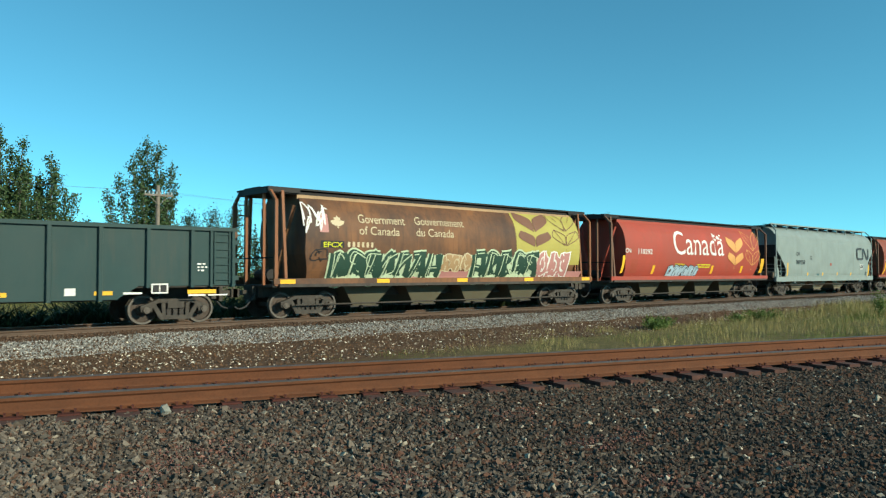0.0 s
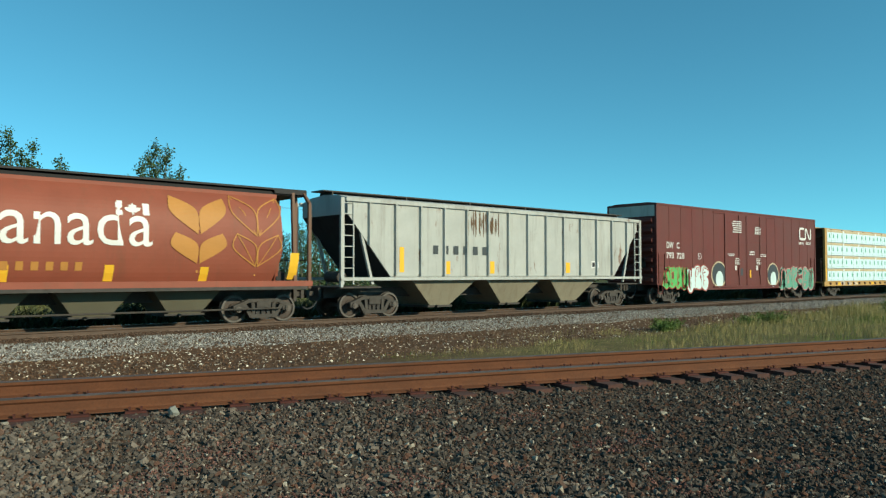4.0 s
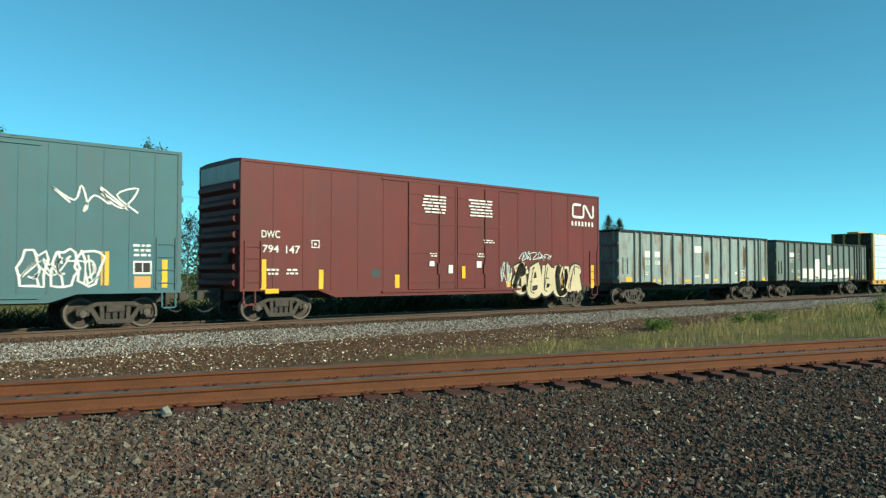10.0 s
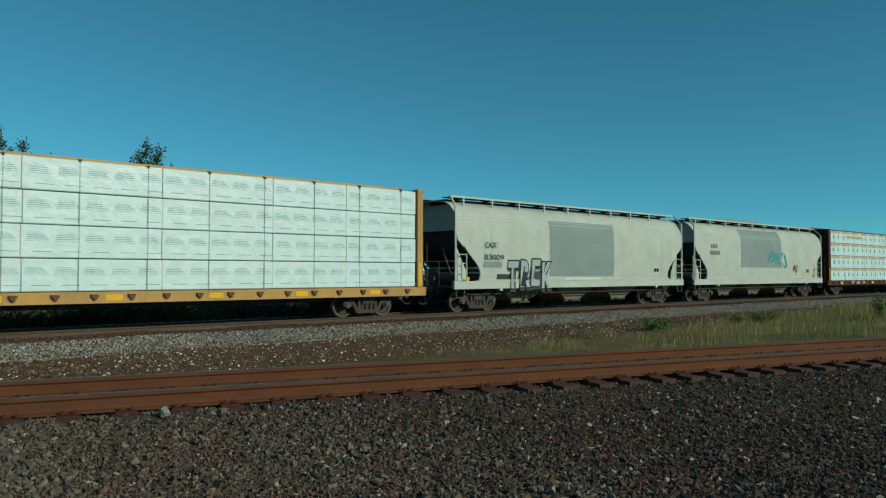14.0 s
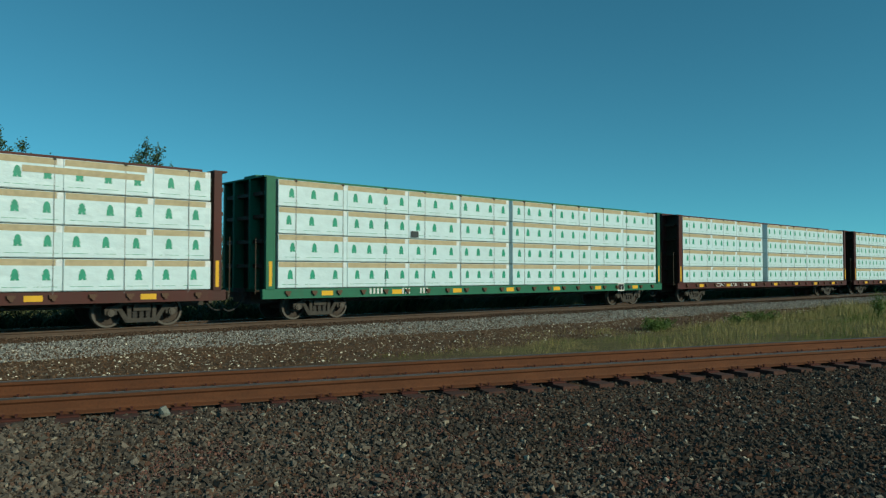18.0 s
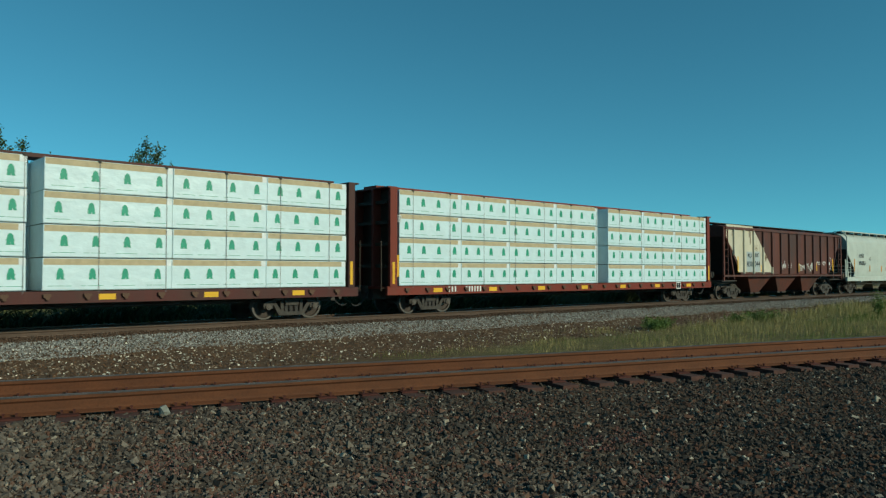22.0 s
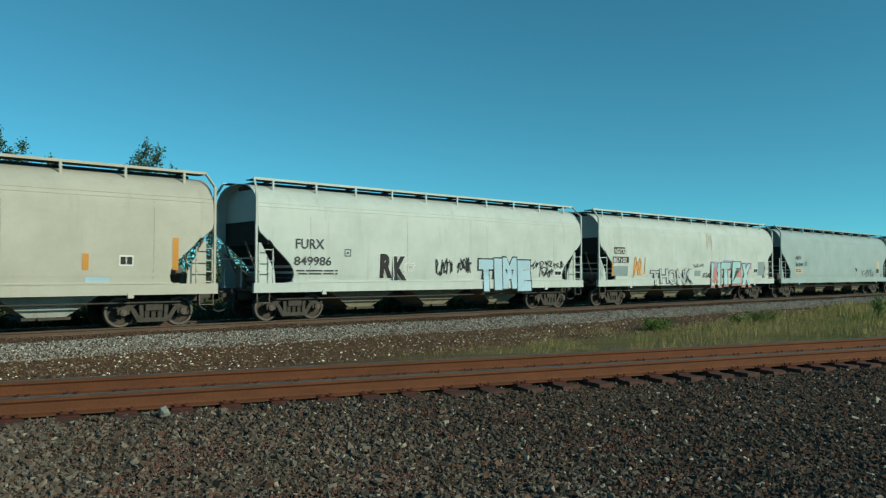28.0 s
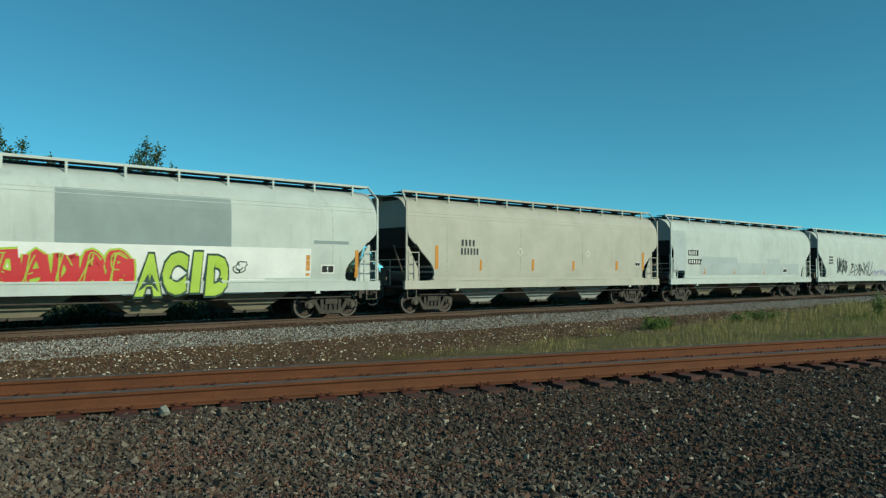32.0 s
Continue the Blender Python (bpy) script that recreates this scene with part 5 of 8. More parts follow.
        part("lock_bar", Mesh().tube(((a + b) / 2 + 0.3, -1.565, bottom + 0.25), ((a + b) / 2 + 0.3, -1.565, top - 0.3), 0.02, 8).box((a + b) / 2 + 0.2, (a + b) / 2 + 0.4, -1.59, -1.55, bottom + 0.8, bottom + 1.2), dm, dr)
    part("door_track", Mesh().box(d0 - 1.2, d1 + 1.2, -1.56, -1.5, bottom + 0.12, bottom + 0.2), body_mat, car)
    part("door_track", Mesh().box(d0 - 1.2, d1 + 1.2, -1.54, -1.5, top - 0.28, top - 0.22), body_mat, car)
    return car, flat(1.5), L


WRAPS = {}


def wrap_material(name, base):
    m, t, b = nodes_of(name)
    c = mix(t, ramp(t, grain(t, 3, 5), 0.35, 0.7), base, tuple(0.9 * v for v in base))
    t.links.new(c, b.inputs["Base Color"])
    b.inputs["Roughness"].default_value = 0.42
    bump(t, b, grain(t, 2.2, 4, (1, 1, 1.6), 0.5), 0.5, 0.05)
    return m


def bundle_meshes(key, ln, ht, style, shift):
    """Shared meshes of one size of wrapped lumber bundle."""
    if key in WRAPS:
        return WRAPS[key]
    d = 1.37
    wrap = Mesh()
    r = 0.025
    wrap.prism([(-d, r), (-d, ht - r), (-d + r, ht), (-r, ht), (0, ht - r), (0, r), (-r, 0), (-d + r, 0)], "x", 0, ln)
    prints, band, straps = Mesh(), Mesh(), Mesh()
    sk = flat(d)
    n = max(2, round(ln / 0.78))
    for i in range(n):
        x = (i + 0.5 + shift) * ln / n
        if style == "tree":
            z = 0.34 * ht
            x += 0.05 * math.sin(5.1 * i + 9 * shift)
            for side in (-1, 1):
                edge = [(x, z + 0.05), (x - 0.002, z + 0.0), (x - 0.1, z + 0.0), (x - 0.085, z + 0.09), (x - 0.1, z + 0.13), (x - 0.07, z + 0.19), (x - 0.076, z + 0.23), (x - 0.04, z + 0.29), (x, z + 0.31)]
                if side > 0:
                    edge = [(x, z + 0.07), (x + 0.022, z + 0.0), (x + 0.11, z + 0.0), (x + 0.085, z + 0.08), (x + 0.1, z + 0.13), (x + 0.075, z + 0.19), (x + 0.078, z + 0.23), (x + 0.04, z + 0.29), (x, z + 0.31)]
                prints.patch(edge if side > 0 else edge[::-1], sk, 0.004)
            prints.sheet(x - 0.3, x - 0.16, 0.135 * ht, 0.148 * ht, sk, 0.004).sheet(x - 0.12, x + 0.28, 0.135 * ht, 0.148 * ht, sk, 0.004)
        else:
            for k in range(5):
                z = 0.5 * ht + 0.05 * k
                a, e = x - 0.29 + 0.015 * k, x + 0.34 - 0.05 * k
                while a < e - 0.03:
                    w = min(e - a, 0.05 + 0.05 * ((7 * k + 3 * i + int(a * 40)) % 4))
                    prints.sheet(a, a + w, z, z + (0.018 if k in (1, 2, 3) else 0.009), sk, 0.004)
                    a += w + 0.02
            prints.sheet(x - 0.1, x + 0.36, 0.18 * ht, 0.2 * ht, sk, 0.004)
    if style == "tree":
        band.sheet(0.02, ln - 0.02, 0.79 * ht, 0.985 * ht, sk, 0.003)
        band.face([(0.02, -d + 0.03, ht + 0.003), (ln - 0.02, -d + 0.03, ht + 0.003), (ln - 0.02, -0.03, ht + 0.003), (0.02, -0.03, ht + 0.003)])
    for u in (0.22, 0.74):
        straps.box(ln * u - 0.016, ln * u + 0.016, -d - 0.006, -d, 0, ht)
    end = Mesh().patch([(ln - 0.17, 0.78 * ht), (ln - 0.01, 0.78 * ht), (ln - 0.01, ht * 0.98), (ln - 0.17, ht * 0.98)], sk, 0.007)
    WRAPS[key] = [x.mesh(nm) for x, nm in ((wrap, "wrapped_lumber"), (prints, "print"), (straps, "strap"), (end, "end_flap"))] + [band.mesh("paper_band") if band.f else None]
    return WRAPS[key]


BUNDLES = []
white_wrap = wrap_material("white_wrap", (0.66, 0.8, 0.83))
grey_wrap = plain("grey_tarpaulin", (0.2, 0.21, 0.22), 0.6)
green_print = plain("green_print", (0.02, 0.34, 0.2), 0.5)
pale_print = plain("pale_green_print", (0.17, 0.42, 0.36), 0.5)
kraft = plain("kraft_paper", (0.55, 0.44, 0.27), 0.7)
strap_mat = plain("strap", (0.16, 0.17, 0.17), 0.5)
flap_mat = plain("folded_plastic", (0.86, 0.88, 0.87), 0.3)


def load(s0, L, cols, style, skip=(), z0=1.08, ht=0.868):
    """Stacked bundles on both sides of the centre beam; cols: (from, to) along the car."""
    ink = {"tree": green_print, "line": pale_print}[style]
    for lay in range(4):
        for ci, (a, b) in enumerate(cols):
            if (lay, ci) in skip:
                continue
            shift = (0.0, 0.06, -0.05, 0.03)[(lay + ci) % 4]
            wrap, prints, straps, end, band = bundle_meshes((style, round(b - a, 2), shift), b - a - 0.02, ht, style, shift)
            ob = part("wrapped_lumber", wrap, white_wrap, None)
            tagged(ob, "bundle of lumber wrapped in white plastic with green print" if style == "tree" else "bundle of lumber wrapped in white plastic with pale green print", "lumber", "lumber bundles on the train")
            wob = 0.02 * math.sin(7.1 * ci + 3.3 * lay)
            BUNDLES.append((ob, s0, pose(a + wob, -0.12 + 0.6 * wob, z0 + lay * (ht + 0.025))))
            tagged(part("print", prints, ink, ob), kind="stuff")
            part("end_flap", end, flap_mat, ob)
            if band:
                part("paper_band", band, kraft, ob)
    far = Mesh()
    for lay in range(4):
        for a, b in cols:
            far.box(a, b - 0.02, 0.12, 1.49, z0 + lay * (ht + 0.025), z0 + lay * (ht + 0.025) + ht)
    ob = part("lumber_stack", far, white_wrap, None)
    tagged(ob, "rows of white wrapped lumber on the far side of the beam", "lumber", kind="stuff")
    BUNDLES.append((ob, s0, pose(0, 0, 0)))


# dirty brown, darkened further to put the bulkheads' shade into the colour
grime_shade = paint("grime_shade_panel", (0.07, 0.05, 0.035), amount=0.5)
winch_iron = paint("winch_iron", (0.12, 0.065, 0.04), amount=0.5)


def centerbeam(s0, e0, mat, label, cols, style, dark, skip=(), inset=2.4, tape=True):
    """Centre-beam flat car with bulkheads at both ends."""
    L = e0 - s0
    car = car_of("centerbeam_flatcar", label, s0, L, inset, "freight car")
    top = 4.66
    part("deck", Mesh().box(0.1, L - 0.1, -1.36, 1.36, 0.96, 1.05), mat, car)
    for y0, y1 in ((-1.5, -1.36), (1.36, 1.5)):
        part("side_sill", Mesh().box(0, L, y0, y1, 0.74, 1.06), mat, car)
    part("centre_sill", Mesh().box(0.2, L - 0.2, -0.35, 0.35, 0.55, 0.96), under, car)
    for i in range(22):
        x = 0.9 + (L - 1.8) * i / 21
        part("stake_bracket", Mesh().prism([(x - 0.11, 0.99), (x - 0.09, 0.9), (x - 0.04, 0.88), (x - 0.03, 0.83), (x + 0.04, 0.83), (x + 0.06, 0.91), (x + 0.1, 0.92), (x + 0.09, 0.99)], "y", -1.57, -1.5), winch_iron, car)
        if tape and i % 3 == 1:
            part("reflector", Mesh().box(x + 0.3, x + 0.75, -1.506, -1.5, 0.82, 0.98), yellow_tape, car)
    # bulkheads
    for x0 in (0.0, L - 0.42):
        face = x0 + 0.36 if x0 < 1 else x0
        part("bulkhead", Mesh().box(face, face + 0.06, -1.44, 1.44, 1.05, top), grime_shade, car, "dirty bulkhead panel with shade in its dark colour")
        for y in (-1.53, 1.39):
            part("bulkhead_post", Mesh().box(x0 + (0.1 if x0 < 1 else 0), x0 + (0.42 if x0 < 1 else 0.25), y, y + 0.14, 1.05, top + 0.04), mat, car)
        a = x0 if x0 < 1 else x0 + 0.06
        for y in (-0.62, 0.5):
            part("bulkhead_rib", Mesh().box(a, a + 0.36, y, y + 0.12, 1.05, top), mat, car)
        for z in (1.75, 2.55, 3.35, 4.1):
            part("bulkhead_beam", Mesh().box(a + 0.1, a + 0.36, -1.26, 1.26, z, z + 0.12), grime_shade, car)
        part("reflector", Mesh().box(x0 + (0.2 if x0 < 1 else 0.06), x0 + (0.31 if x0 < 1 else 0.17), -1.536, -1.53, 1.15, 1.95), yellow_tape, car)
        part("bulkhead_cap", Mesh().box(x0, x0 + 0.42, -1.53, 1.53, top, top + 0.05), mat, car)
    # the beam down the middle
    part("top_chord", Mesh().box(0.3, L - 0.3, -0.4, 0.4, top + 0.08, top + 0.19), mat, car)
    for i in range(14):
        x = 1.6 + (L - 3.2) * i / 13
        part("beam_post", Mesh().box(x - 0.08, x + 0.08, -0.09, 0.09, 1.05, top + 0.08), mat, car)
    for x0, sgn in ((0, 1), (L, -1)):
        part("grab_post", Mesh().tube((x0 - sgn * 0.18, -1.35, 0.9), (x0 - sgn * 0.18, -1.35, 2.7), 0.02, 6).tube((x0 - sgn * 0.18, -1.35, 1.0), (x0 + sgn * 0.1, -1.35, 1.0), 0.02, 6), grime_shade, car)
    part("brake_pipe", Mesh().tube((3.5, -1.0, 0.62), (L - 3.5, -1.0, 0.62), 0.02, 6), under, car)
    load(s0, L, cols, style, skip)
    # lashing cables over the load
    for i in range(12):
        x = 1.2 + (L - 2.4) * i / 11
        part("winch_strap", Mesh().box(x - 0.008, x + 0.008, -1.504, -1.499, 1.0, 4.66), strap_mat, car)
        part("strap_hook", Mesh().box(x - 0.04, x + 0.04, -1.51, -1.36, 4.58, 4.66), under, car)
    return car, flat(1.5), L


def columns(a, b, n, gap_at=None, gap=0.0):
    """n even stacks between a and b, with one gap after the stack gap_at."""
    w = (b - a - gap) / n
    out, x = [], a
    for i in range(n):
        out.append((x, x + w))
        x += w + (gap if i == gap_at else 0)
    return out


# ---- the train, car by car ----
dark_green = paint("gondola_green", (0.022, 0.058, 0.058), amount=0.25, stain=(0.03, 0.058, 0.056))
cyl_brown = paint("faded_brown", (0.23, 0.105, 0.048), amount=0.3, stain=(0.075, 0.045, 0.033))
rust_post = paint("rust_post", (0.26, 0.105, 0.05), amount=0.4)
cyl_band = paint("tan_band", (0.42, 0.27, 0.15), amount=0.3)
cyl_red = paint("grain_red", (0.43, 0.075, 0.05), amount=0.3, stain=(0.33, 0.075, 0.052))
cyl_red2 = paint("grain_oxide", (0.28, 0.08, 0.048), amount=0.35)
black_iron = paint("black_iron", (0.024, 0.022, 0.022), amount=0.15)
cn_grey = paint("light_grey", (0.25, 0.3, 0.285), amount=0.32)
oxide = paint("mineral_red", (0.152, 0.04, 0.033), amount=0.25, stain=(0.125, 0.044, 0.036))
oxide2 = paint("bright_mineral_red", (0.155, 0.033, 0.031), amount=0.25, stain=(0.115, 0.036, 0.033))
orange = paint("faded_orange", (0.33, 0.075, 0.04), amount=0.3, stain=(0.27, 0.078, 0.047))
teal = paint("teal_blue", (0.06, 0.155, 0.178), amount=0.3, stain=(0.075, 0.135, 0.145))
yellow = paint("flatcar_yellow", (0.56, 0.33, 0.10), amount=0.35, stain=(0.42, 0.25, 0.095))
maroon = paint("flatcar_maroon", (0.1, 0.026, 0.022), amount=0.3, stain=(0.07, 0.03, 0.025))
redflat = paint("flatcar_red", (0.2, 0.04, 0.025), amount=0.3)
greenflat = paint("flatcar_green", (0.04, 0.17, 0.1), amount=0.25)
gond_grey = paint("gondola_grey", (0.29, 0.36, 0.35), amount=0.5, rust=0.66, rust_tone=(0.21, 0.105, 0.042))
gond_grey2 = paint("gondola_dull_green", (0.16, 0.225, 0.22), amount=0.5, rust=0.42, stain=(0.13, 0.17, 0.15))
pale_rib = paint("pale_gondola_post", (0.23, 0.28, 0.265), amount=0.5, rust=0.4)
dull_rib = paint("dull_gondola_post", (0.15, 0.16, 0.14), amount=0.55, rust=0.5)
rusty_rib = paint("rusty_rib", (0.17, 0.12, 0.095), amount=0.6, rust=0.6)
hop_white = paint("off_white", (0.54, 0.585, 0.55), amount=0.26)
hop_white_rust = paint("rust_stained_white", (0.45, 0.455, 0.42), amount=0.45, rust=0.34)
hop_beige = paint("beige", (0.49, 0.47, 0.4), amount=0.2)
hop_grey = paint("pale_blue_grey", (0.36, 0.44, 0.435), amount=0.2)
hop_pale = paint("pale_grey", (0.54, 0.58, 0.52), amount=0.22)
hop_brown = paint("old_brown", (0.15, 0.05, 0.036), amount=0.35, stain=(0.075, 0.043, 0.036))
patch_grey = paint("panel_grey", (0.27, 0.33, 0.33), amount=0.15)
end_cap = paint("pale_end_panel", (0.5, 0.48, 0.42), amount=0.4)
aged_white = paint("aged_white", (0.66, 0.6, 0.46), amount=0.3, rust=0.22, rust_tone=(0.34, 0.2, 0.09))
tan_chute = paint("chute_tan", (0.25, 0.22, 0.155), amount=0.5)
pale_chute = paint("chute_pale", (0.4, 0.41, 0.37), amount=0.5)

car0, sk0, L0 = gondola(-5.0, 10.97, 2.82, 0.78, dark_green, "dark green open gondola car with side posts", 13)
car1, sk1, L1 = cyl_hopper(12.25, 28.8, cyl_brown, "faded brown cylindrical grain hopper with yellow wheat emblem and spray paint", cyl_band, black_iron, posts=rust_post)
car2, sk2, L2 = cyl_hopper(30.3, 46.4, cyl_red, "red cylindrical grain hopper with white lettering and wheat emblem", cyl_red, black_iron)
car3, sk3, L3 = round_hopper(47.5, 63.75, cn_grey, "light grey covered hopper with dark railway emblem", tan_chute)
car4, sk4, L4 = cyl_hopper(65.1, 81.2, cyl_red2, "dull oxide-red cylindrical grain hopper with white lettering", cyl_red2, black_iron)
car5, sk5, L5 = rib_hopper(82.3, 99.9, hop_white_rust, "dirty white ribbed hopper with rust streaks", 14, hop_white_rust, top=4.2, chute=tan_chute)
car6, sk6, L6 = boxcar(101.25, 119.9, 5.24, 0.7, oxide, "brown-red high-cube boxcar with painted graffiti heads and white emblem", (6.75, 11.8, 2), 6, oxide, cap_mat=end_cap)
car7, sk7, L7 = centerbeam(121.25, 144.1, yellow, "yellow center-beam flatcar loaded with white wrapped lumber", [(0.55, 3.36), (3.36, 6.1), (6.1, 9.28), (9.28, 12.2), (13.46, 16.57), (16.57, 19.38), (19.38, 22.35)], "tree", rusty_rib)
car8, sk8, L8 = boxcar(145.35, 160.9, 4.62, 0.8, orange, "faded orange-red boxcar with white spray tags", (6.2, 9.4, 1), 5, black_iron, door_ribs=True, proud=0.035)
car9, sk9, L9 = boxcar(162.45, 178.7, 5.2, 0.78, teal, "teal boxcar with ribbed double doors and silver graffiti", (6.1, 11.2, 2), 7, teal, door_ribs=True, cap_mat=end_cap)
car10, sk10, L10 = boxcar(180.5, 198.85, 5.24, 0.75, oxide2, "mineral-red boxcar with white emblem and small graffiti", (6.75, 11.65, 2), 6, oxide2, cap_mat=end_cap)
car11, sk11, L11 = gondola(200.35, 215.75, 3.62, 1.0, gond_grey, "grey-green gondola streaked with brown rust", 13, pale_rib, rim_mat=black_iron, places=(1.35, 1.84, 2.82, 3.8, 4.81, 5.79, 6.78, 7.78, 8.79, 9.8, 10.83, 11.84, 12.83, 13.83, 14.32))
car12, sk12, L12 = gondola(217.0, 231.8, 3.60, 1.0, gond_grey2, "dull grey-green gondola with white patches", 13, dull_rib, rim_mat=black_iron, places=(1.22, 1.71, 2.67, 3.6, 4.58, 5.57, 6.6, 7.61, 8.67, 9.63, 10.65, 11.67, 12.62, 13.1, 13.58))
car13, sk13, L13 = centerbeam(233.2, 256.0, yellow, "yellow center-beam flatcar full of white wrapped lumber", [(0.55, 4.7), (4.7, 9.08), (9.08, 12.76), (12.76, 16.35), (16.35, 19.19), (19.19, 22.3)], "line", rusty_rib)
car14, sk14, L14 = round_hopper(257.4, 274.0, hop_pale, "pale grey covered hopper with a darker grey panel", tan_chute)
car15, sk15, L15 = round_hopper(275.1, 291.85, hop_pale, "pale grey covered hopper with a darker grey panel", tan_chute)
car16, sk16, L16 = centerbeam(293.0, 315.75, maroon, "maroon center-beam flatcar with a gap in its lumber", [(0.55, 2.39), (2.39, 4.16), (4.16, 5.93), (5.93, 7.67), (7.67, 9.48), (9.48, 11.36), (11.36, 13.9), (13.9, 15.9), (15.9, 18.1), (18.1, 20.5), (20.5, 22.25)], "tree", maroon, skip=((3, 6),))
car17, sk17, L17 = centerbeam(317.0, 339.85, greenflat, "green center-beam flatcar loaded with white wrapped lumber", [(0.55, 3.25), (3.25, 6.0), (6.0, 8.6), (8.6, 11.41), (11.62, 14.42), (14.42, 16.92), (16.92, 19.51), (19.51, 22.35)], "tree", greenflat)
car18, sk18, L18 = centerbeam(341.4, 364.1, maroon, "maroon center-beam flatcar loaded with white wrapped lumber", [(0.55, 3.64), (3.64, 6.45), (6.45, 9.7), (10.35, 13.22), (13.22, 16.16), (16.16, 19.18), (19.18, 22.2)], "tree", maroon)
car19, sk19, L19 = centerbeam(365.5, 388.5, maroon, "maroon center-beam flatcar loaded with white wrapped lumber", [(0.55, 3.68), (3.68, 6.53), (6.53, 9.54), (9.54, 12.51), (12.9, 16.37), (16.37, 19.44), (19.44, 22.5)], "tree", maroon)
car20, sk20, L20 = centerbeam(389.8, 412.65, redflat, "red center-beam flatcar loaded with white wrapped lumber", [(0.55, 3.67), (3.67, 6.43), (6.43, 9.47), (9.47, 12.47), (13.29, 16.3), (16.3, 19.18), (19.18, 22.35)], "tree", redflat)
car21, sk21, L21 = rib_hopper(414.0, 430.95, hop_brown, "old brown ribbed hopper with a white corner", 13, hop_brown, top=4.22, corner=(aged_white, 3.59, 4.35, 0.99))
car22, sk22, L22 = round_hopper(431.9, 448.0, hop_pale, "pale grey covered hopper with dark lettering", tan_chute)
car23, sk23, L23 = round_hopper(449.1, 468.2, hop_white, "white covered hopper with a pale grey lower side", pale_chute)
car24, sk24, L24 = round_hopper(469.3, 484.95, hop_beige, "beige covered hopper with dark tag", pale_chute)
car26, sk26, L26 = round_hopper(486.15, 502.75, hop_white, "white covered hopper with black and pale blue graffiti", tan_chute)
car27, sk27, L27 = round_hopper(503.9, 521.9, hop_white, "white covered hopper with blue and black graffiti", tan_chute)
car28, sk28, L28 = round_hopper(522.9, 541.8, hop_grey, "pale blue-grey covered hopper", tan_chute)
car29, sk29, L29 = round_hopper(542.9, 558.9, hop_white, "white covered hopper with a grey panel and red and green graffiti", tan_chute)
car30, sk30, L30 = round_hopper(560.05, 576.8, hop_beige, "beige covered hopper with dark lettering", pale_chute)
car31, sk31, L31 = round_hopper(577.9, 595.2, hop_white, "white covered hopper with a grey panel", tan_chute)
car32, sk32, L32 = round_hopper(596.3, 612.5, hop_white, "white covered hopper with dark graffiti", tan_chute)


# ---- painted marks on the cars ----
def spray(name, base, rough=0.55):
    return paint(name, base, amount=0.12, rough=rough)


cream_paint = spray("cream_paint", (0.6, 0.5, 0.33))
lemon_paint = spray("lemon_paint", (0.72, 0.72, 0.04))
pink_paint = spray("pink_paint", (0.5, 0.24, 0.22))
wheat_yellow = spray("wheat_yellow", (0.44, 0.38, 0.1))
faded_brown_paint = spray("faded_brown_paint", (0.2, 0.1, 0.065))
dark_green_paint = spray("dark_green_paint", (0.03, 0.07, 0.05))
pale_green_paint = spray("pale_green_paint", (0.52, 0.62, 0.42))
tan_paint = spray("tan_paint", (0.4, 0.26, 0.14))
faded_red_paint = spray("faded_red_paint", (0.36, 0.08, 0.05))
wheat_orange = spray("wheat_orange", (0.72, 0.36, 0.12))
wheat_dull = spray("wheat_dull", (0.5, 0.23, 0.06))
pale_blue_paint = spray("pale_blue_paint", (0.42, 0.58, 0.68))
charcoal_paint = spray("charcoal_paint", (0.06, 0.07, 0.075))
leaf_green_paint = spray("leaf_green_paint", (0.12, 0.45, 0.13))
ice_paint = spray("ice_paint", (0.62, 0.75, 0.73))
sea_green_paint = spray("sea_green_paint", (0.14, 0.36, 0.26))
teal_paint = spray("teal_paint", (0.05, 0.4, 0.4))
silver_paint = spray("silver_paint", (0.4, 0.46, 0.46), 0.4)
pale_grey_paint = spray("pale_grey_paint", (0.45, 0.5, 0.5))
faded_orange_paint = spray("faded_orange_paint", (0.45, 0.17, 0.115))
amber_tape = spray("amber_tape", (0.6, 0.27, 0.05))
blue_spray_paint = spray("blue_spray_paint", (0.04, 0.14, 0.24))
lilac_paint = spray("lilac_paint", (0.36, 0.35, 0.52))
aqua_paint = spray("aqua_paint", (0.4, 0.6, 0.6))
tan_patch_paint = spray("tan_patch_paint", (0.55, 0.48, 0.34))
clean_white = spray("clean_white", (0.8, 0.81, 0.78))
crimson_paint = spray("crimson_paint", (0.6, 0.05, 0.06))
lime_paint = spray("lime_paint", (0.42, 0.58, 0.08))
rust_paint = paint("rust_run", (0.155, 0.095, 0.055), dirt=(0.12, 0.055, 0.025), amount=0.6, rough=0.85)

faint_stain = paint("faint_stain", (0.45, 0.4, 0.3), dirt=(0.3, 0.2, 0.1), amount=0.4)


def on_door(car, skin, x0, x1):
    """The doors stand proud of a boxcar's side."""
    d = DOORS.get(car.name)
    return flat(1.562) if d and d[0] < (x0 + x1) / 2 < d[1] else skin


def decal(car, skin, name, mat, x0, x1, z0, z1, label=""):
    """A painted or stuck-on rectangle."""
    skin = on_door(car, skin, x0, x1)
    return part(name, Mesh().sheet(x0, x1, z0, z1, skin, 0.010, max(1, int((z1 - z0) / 0.18))), mat, car, label)


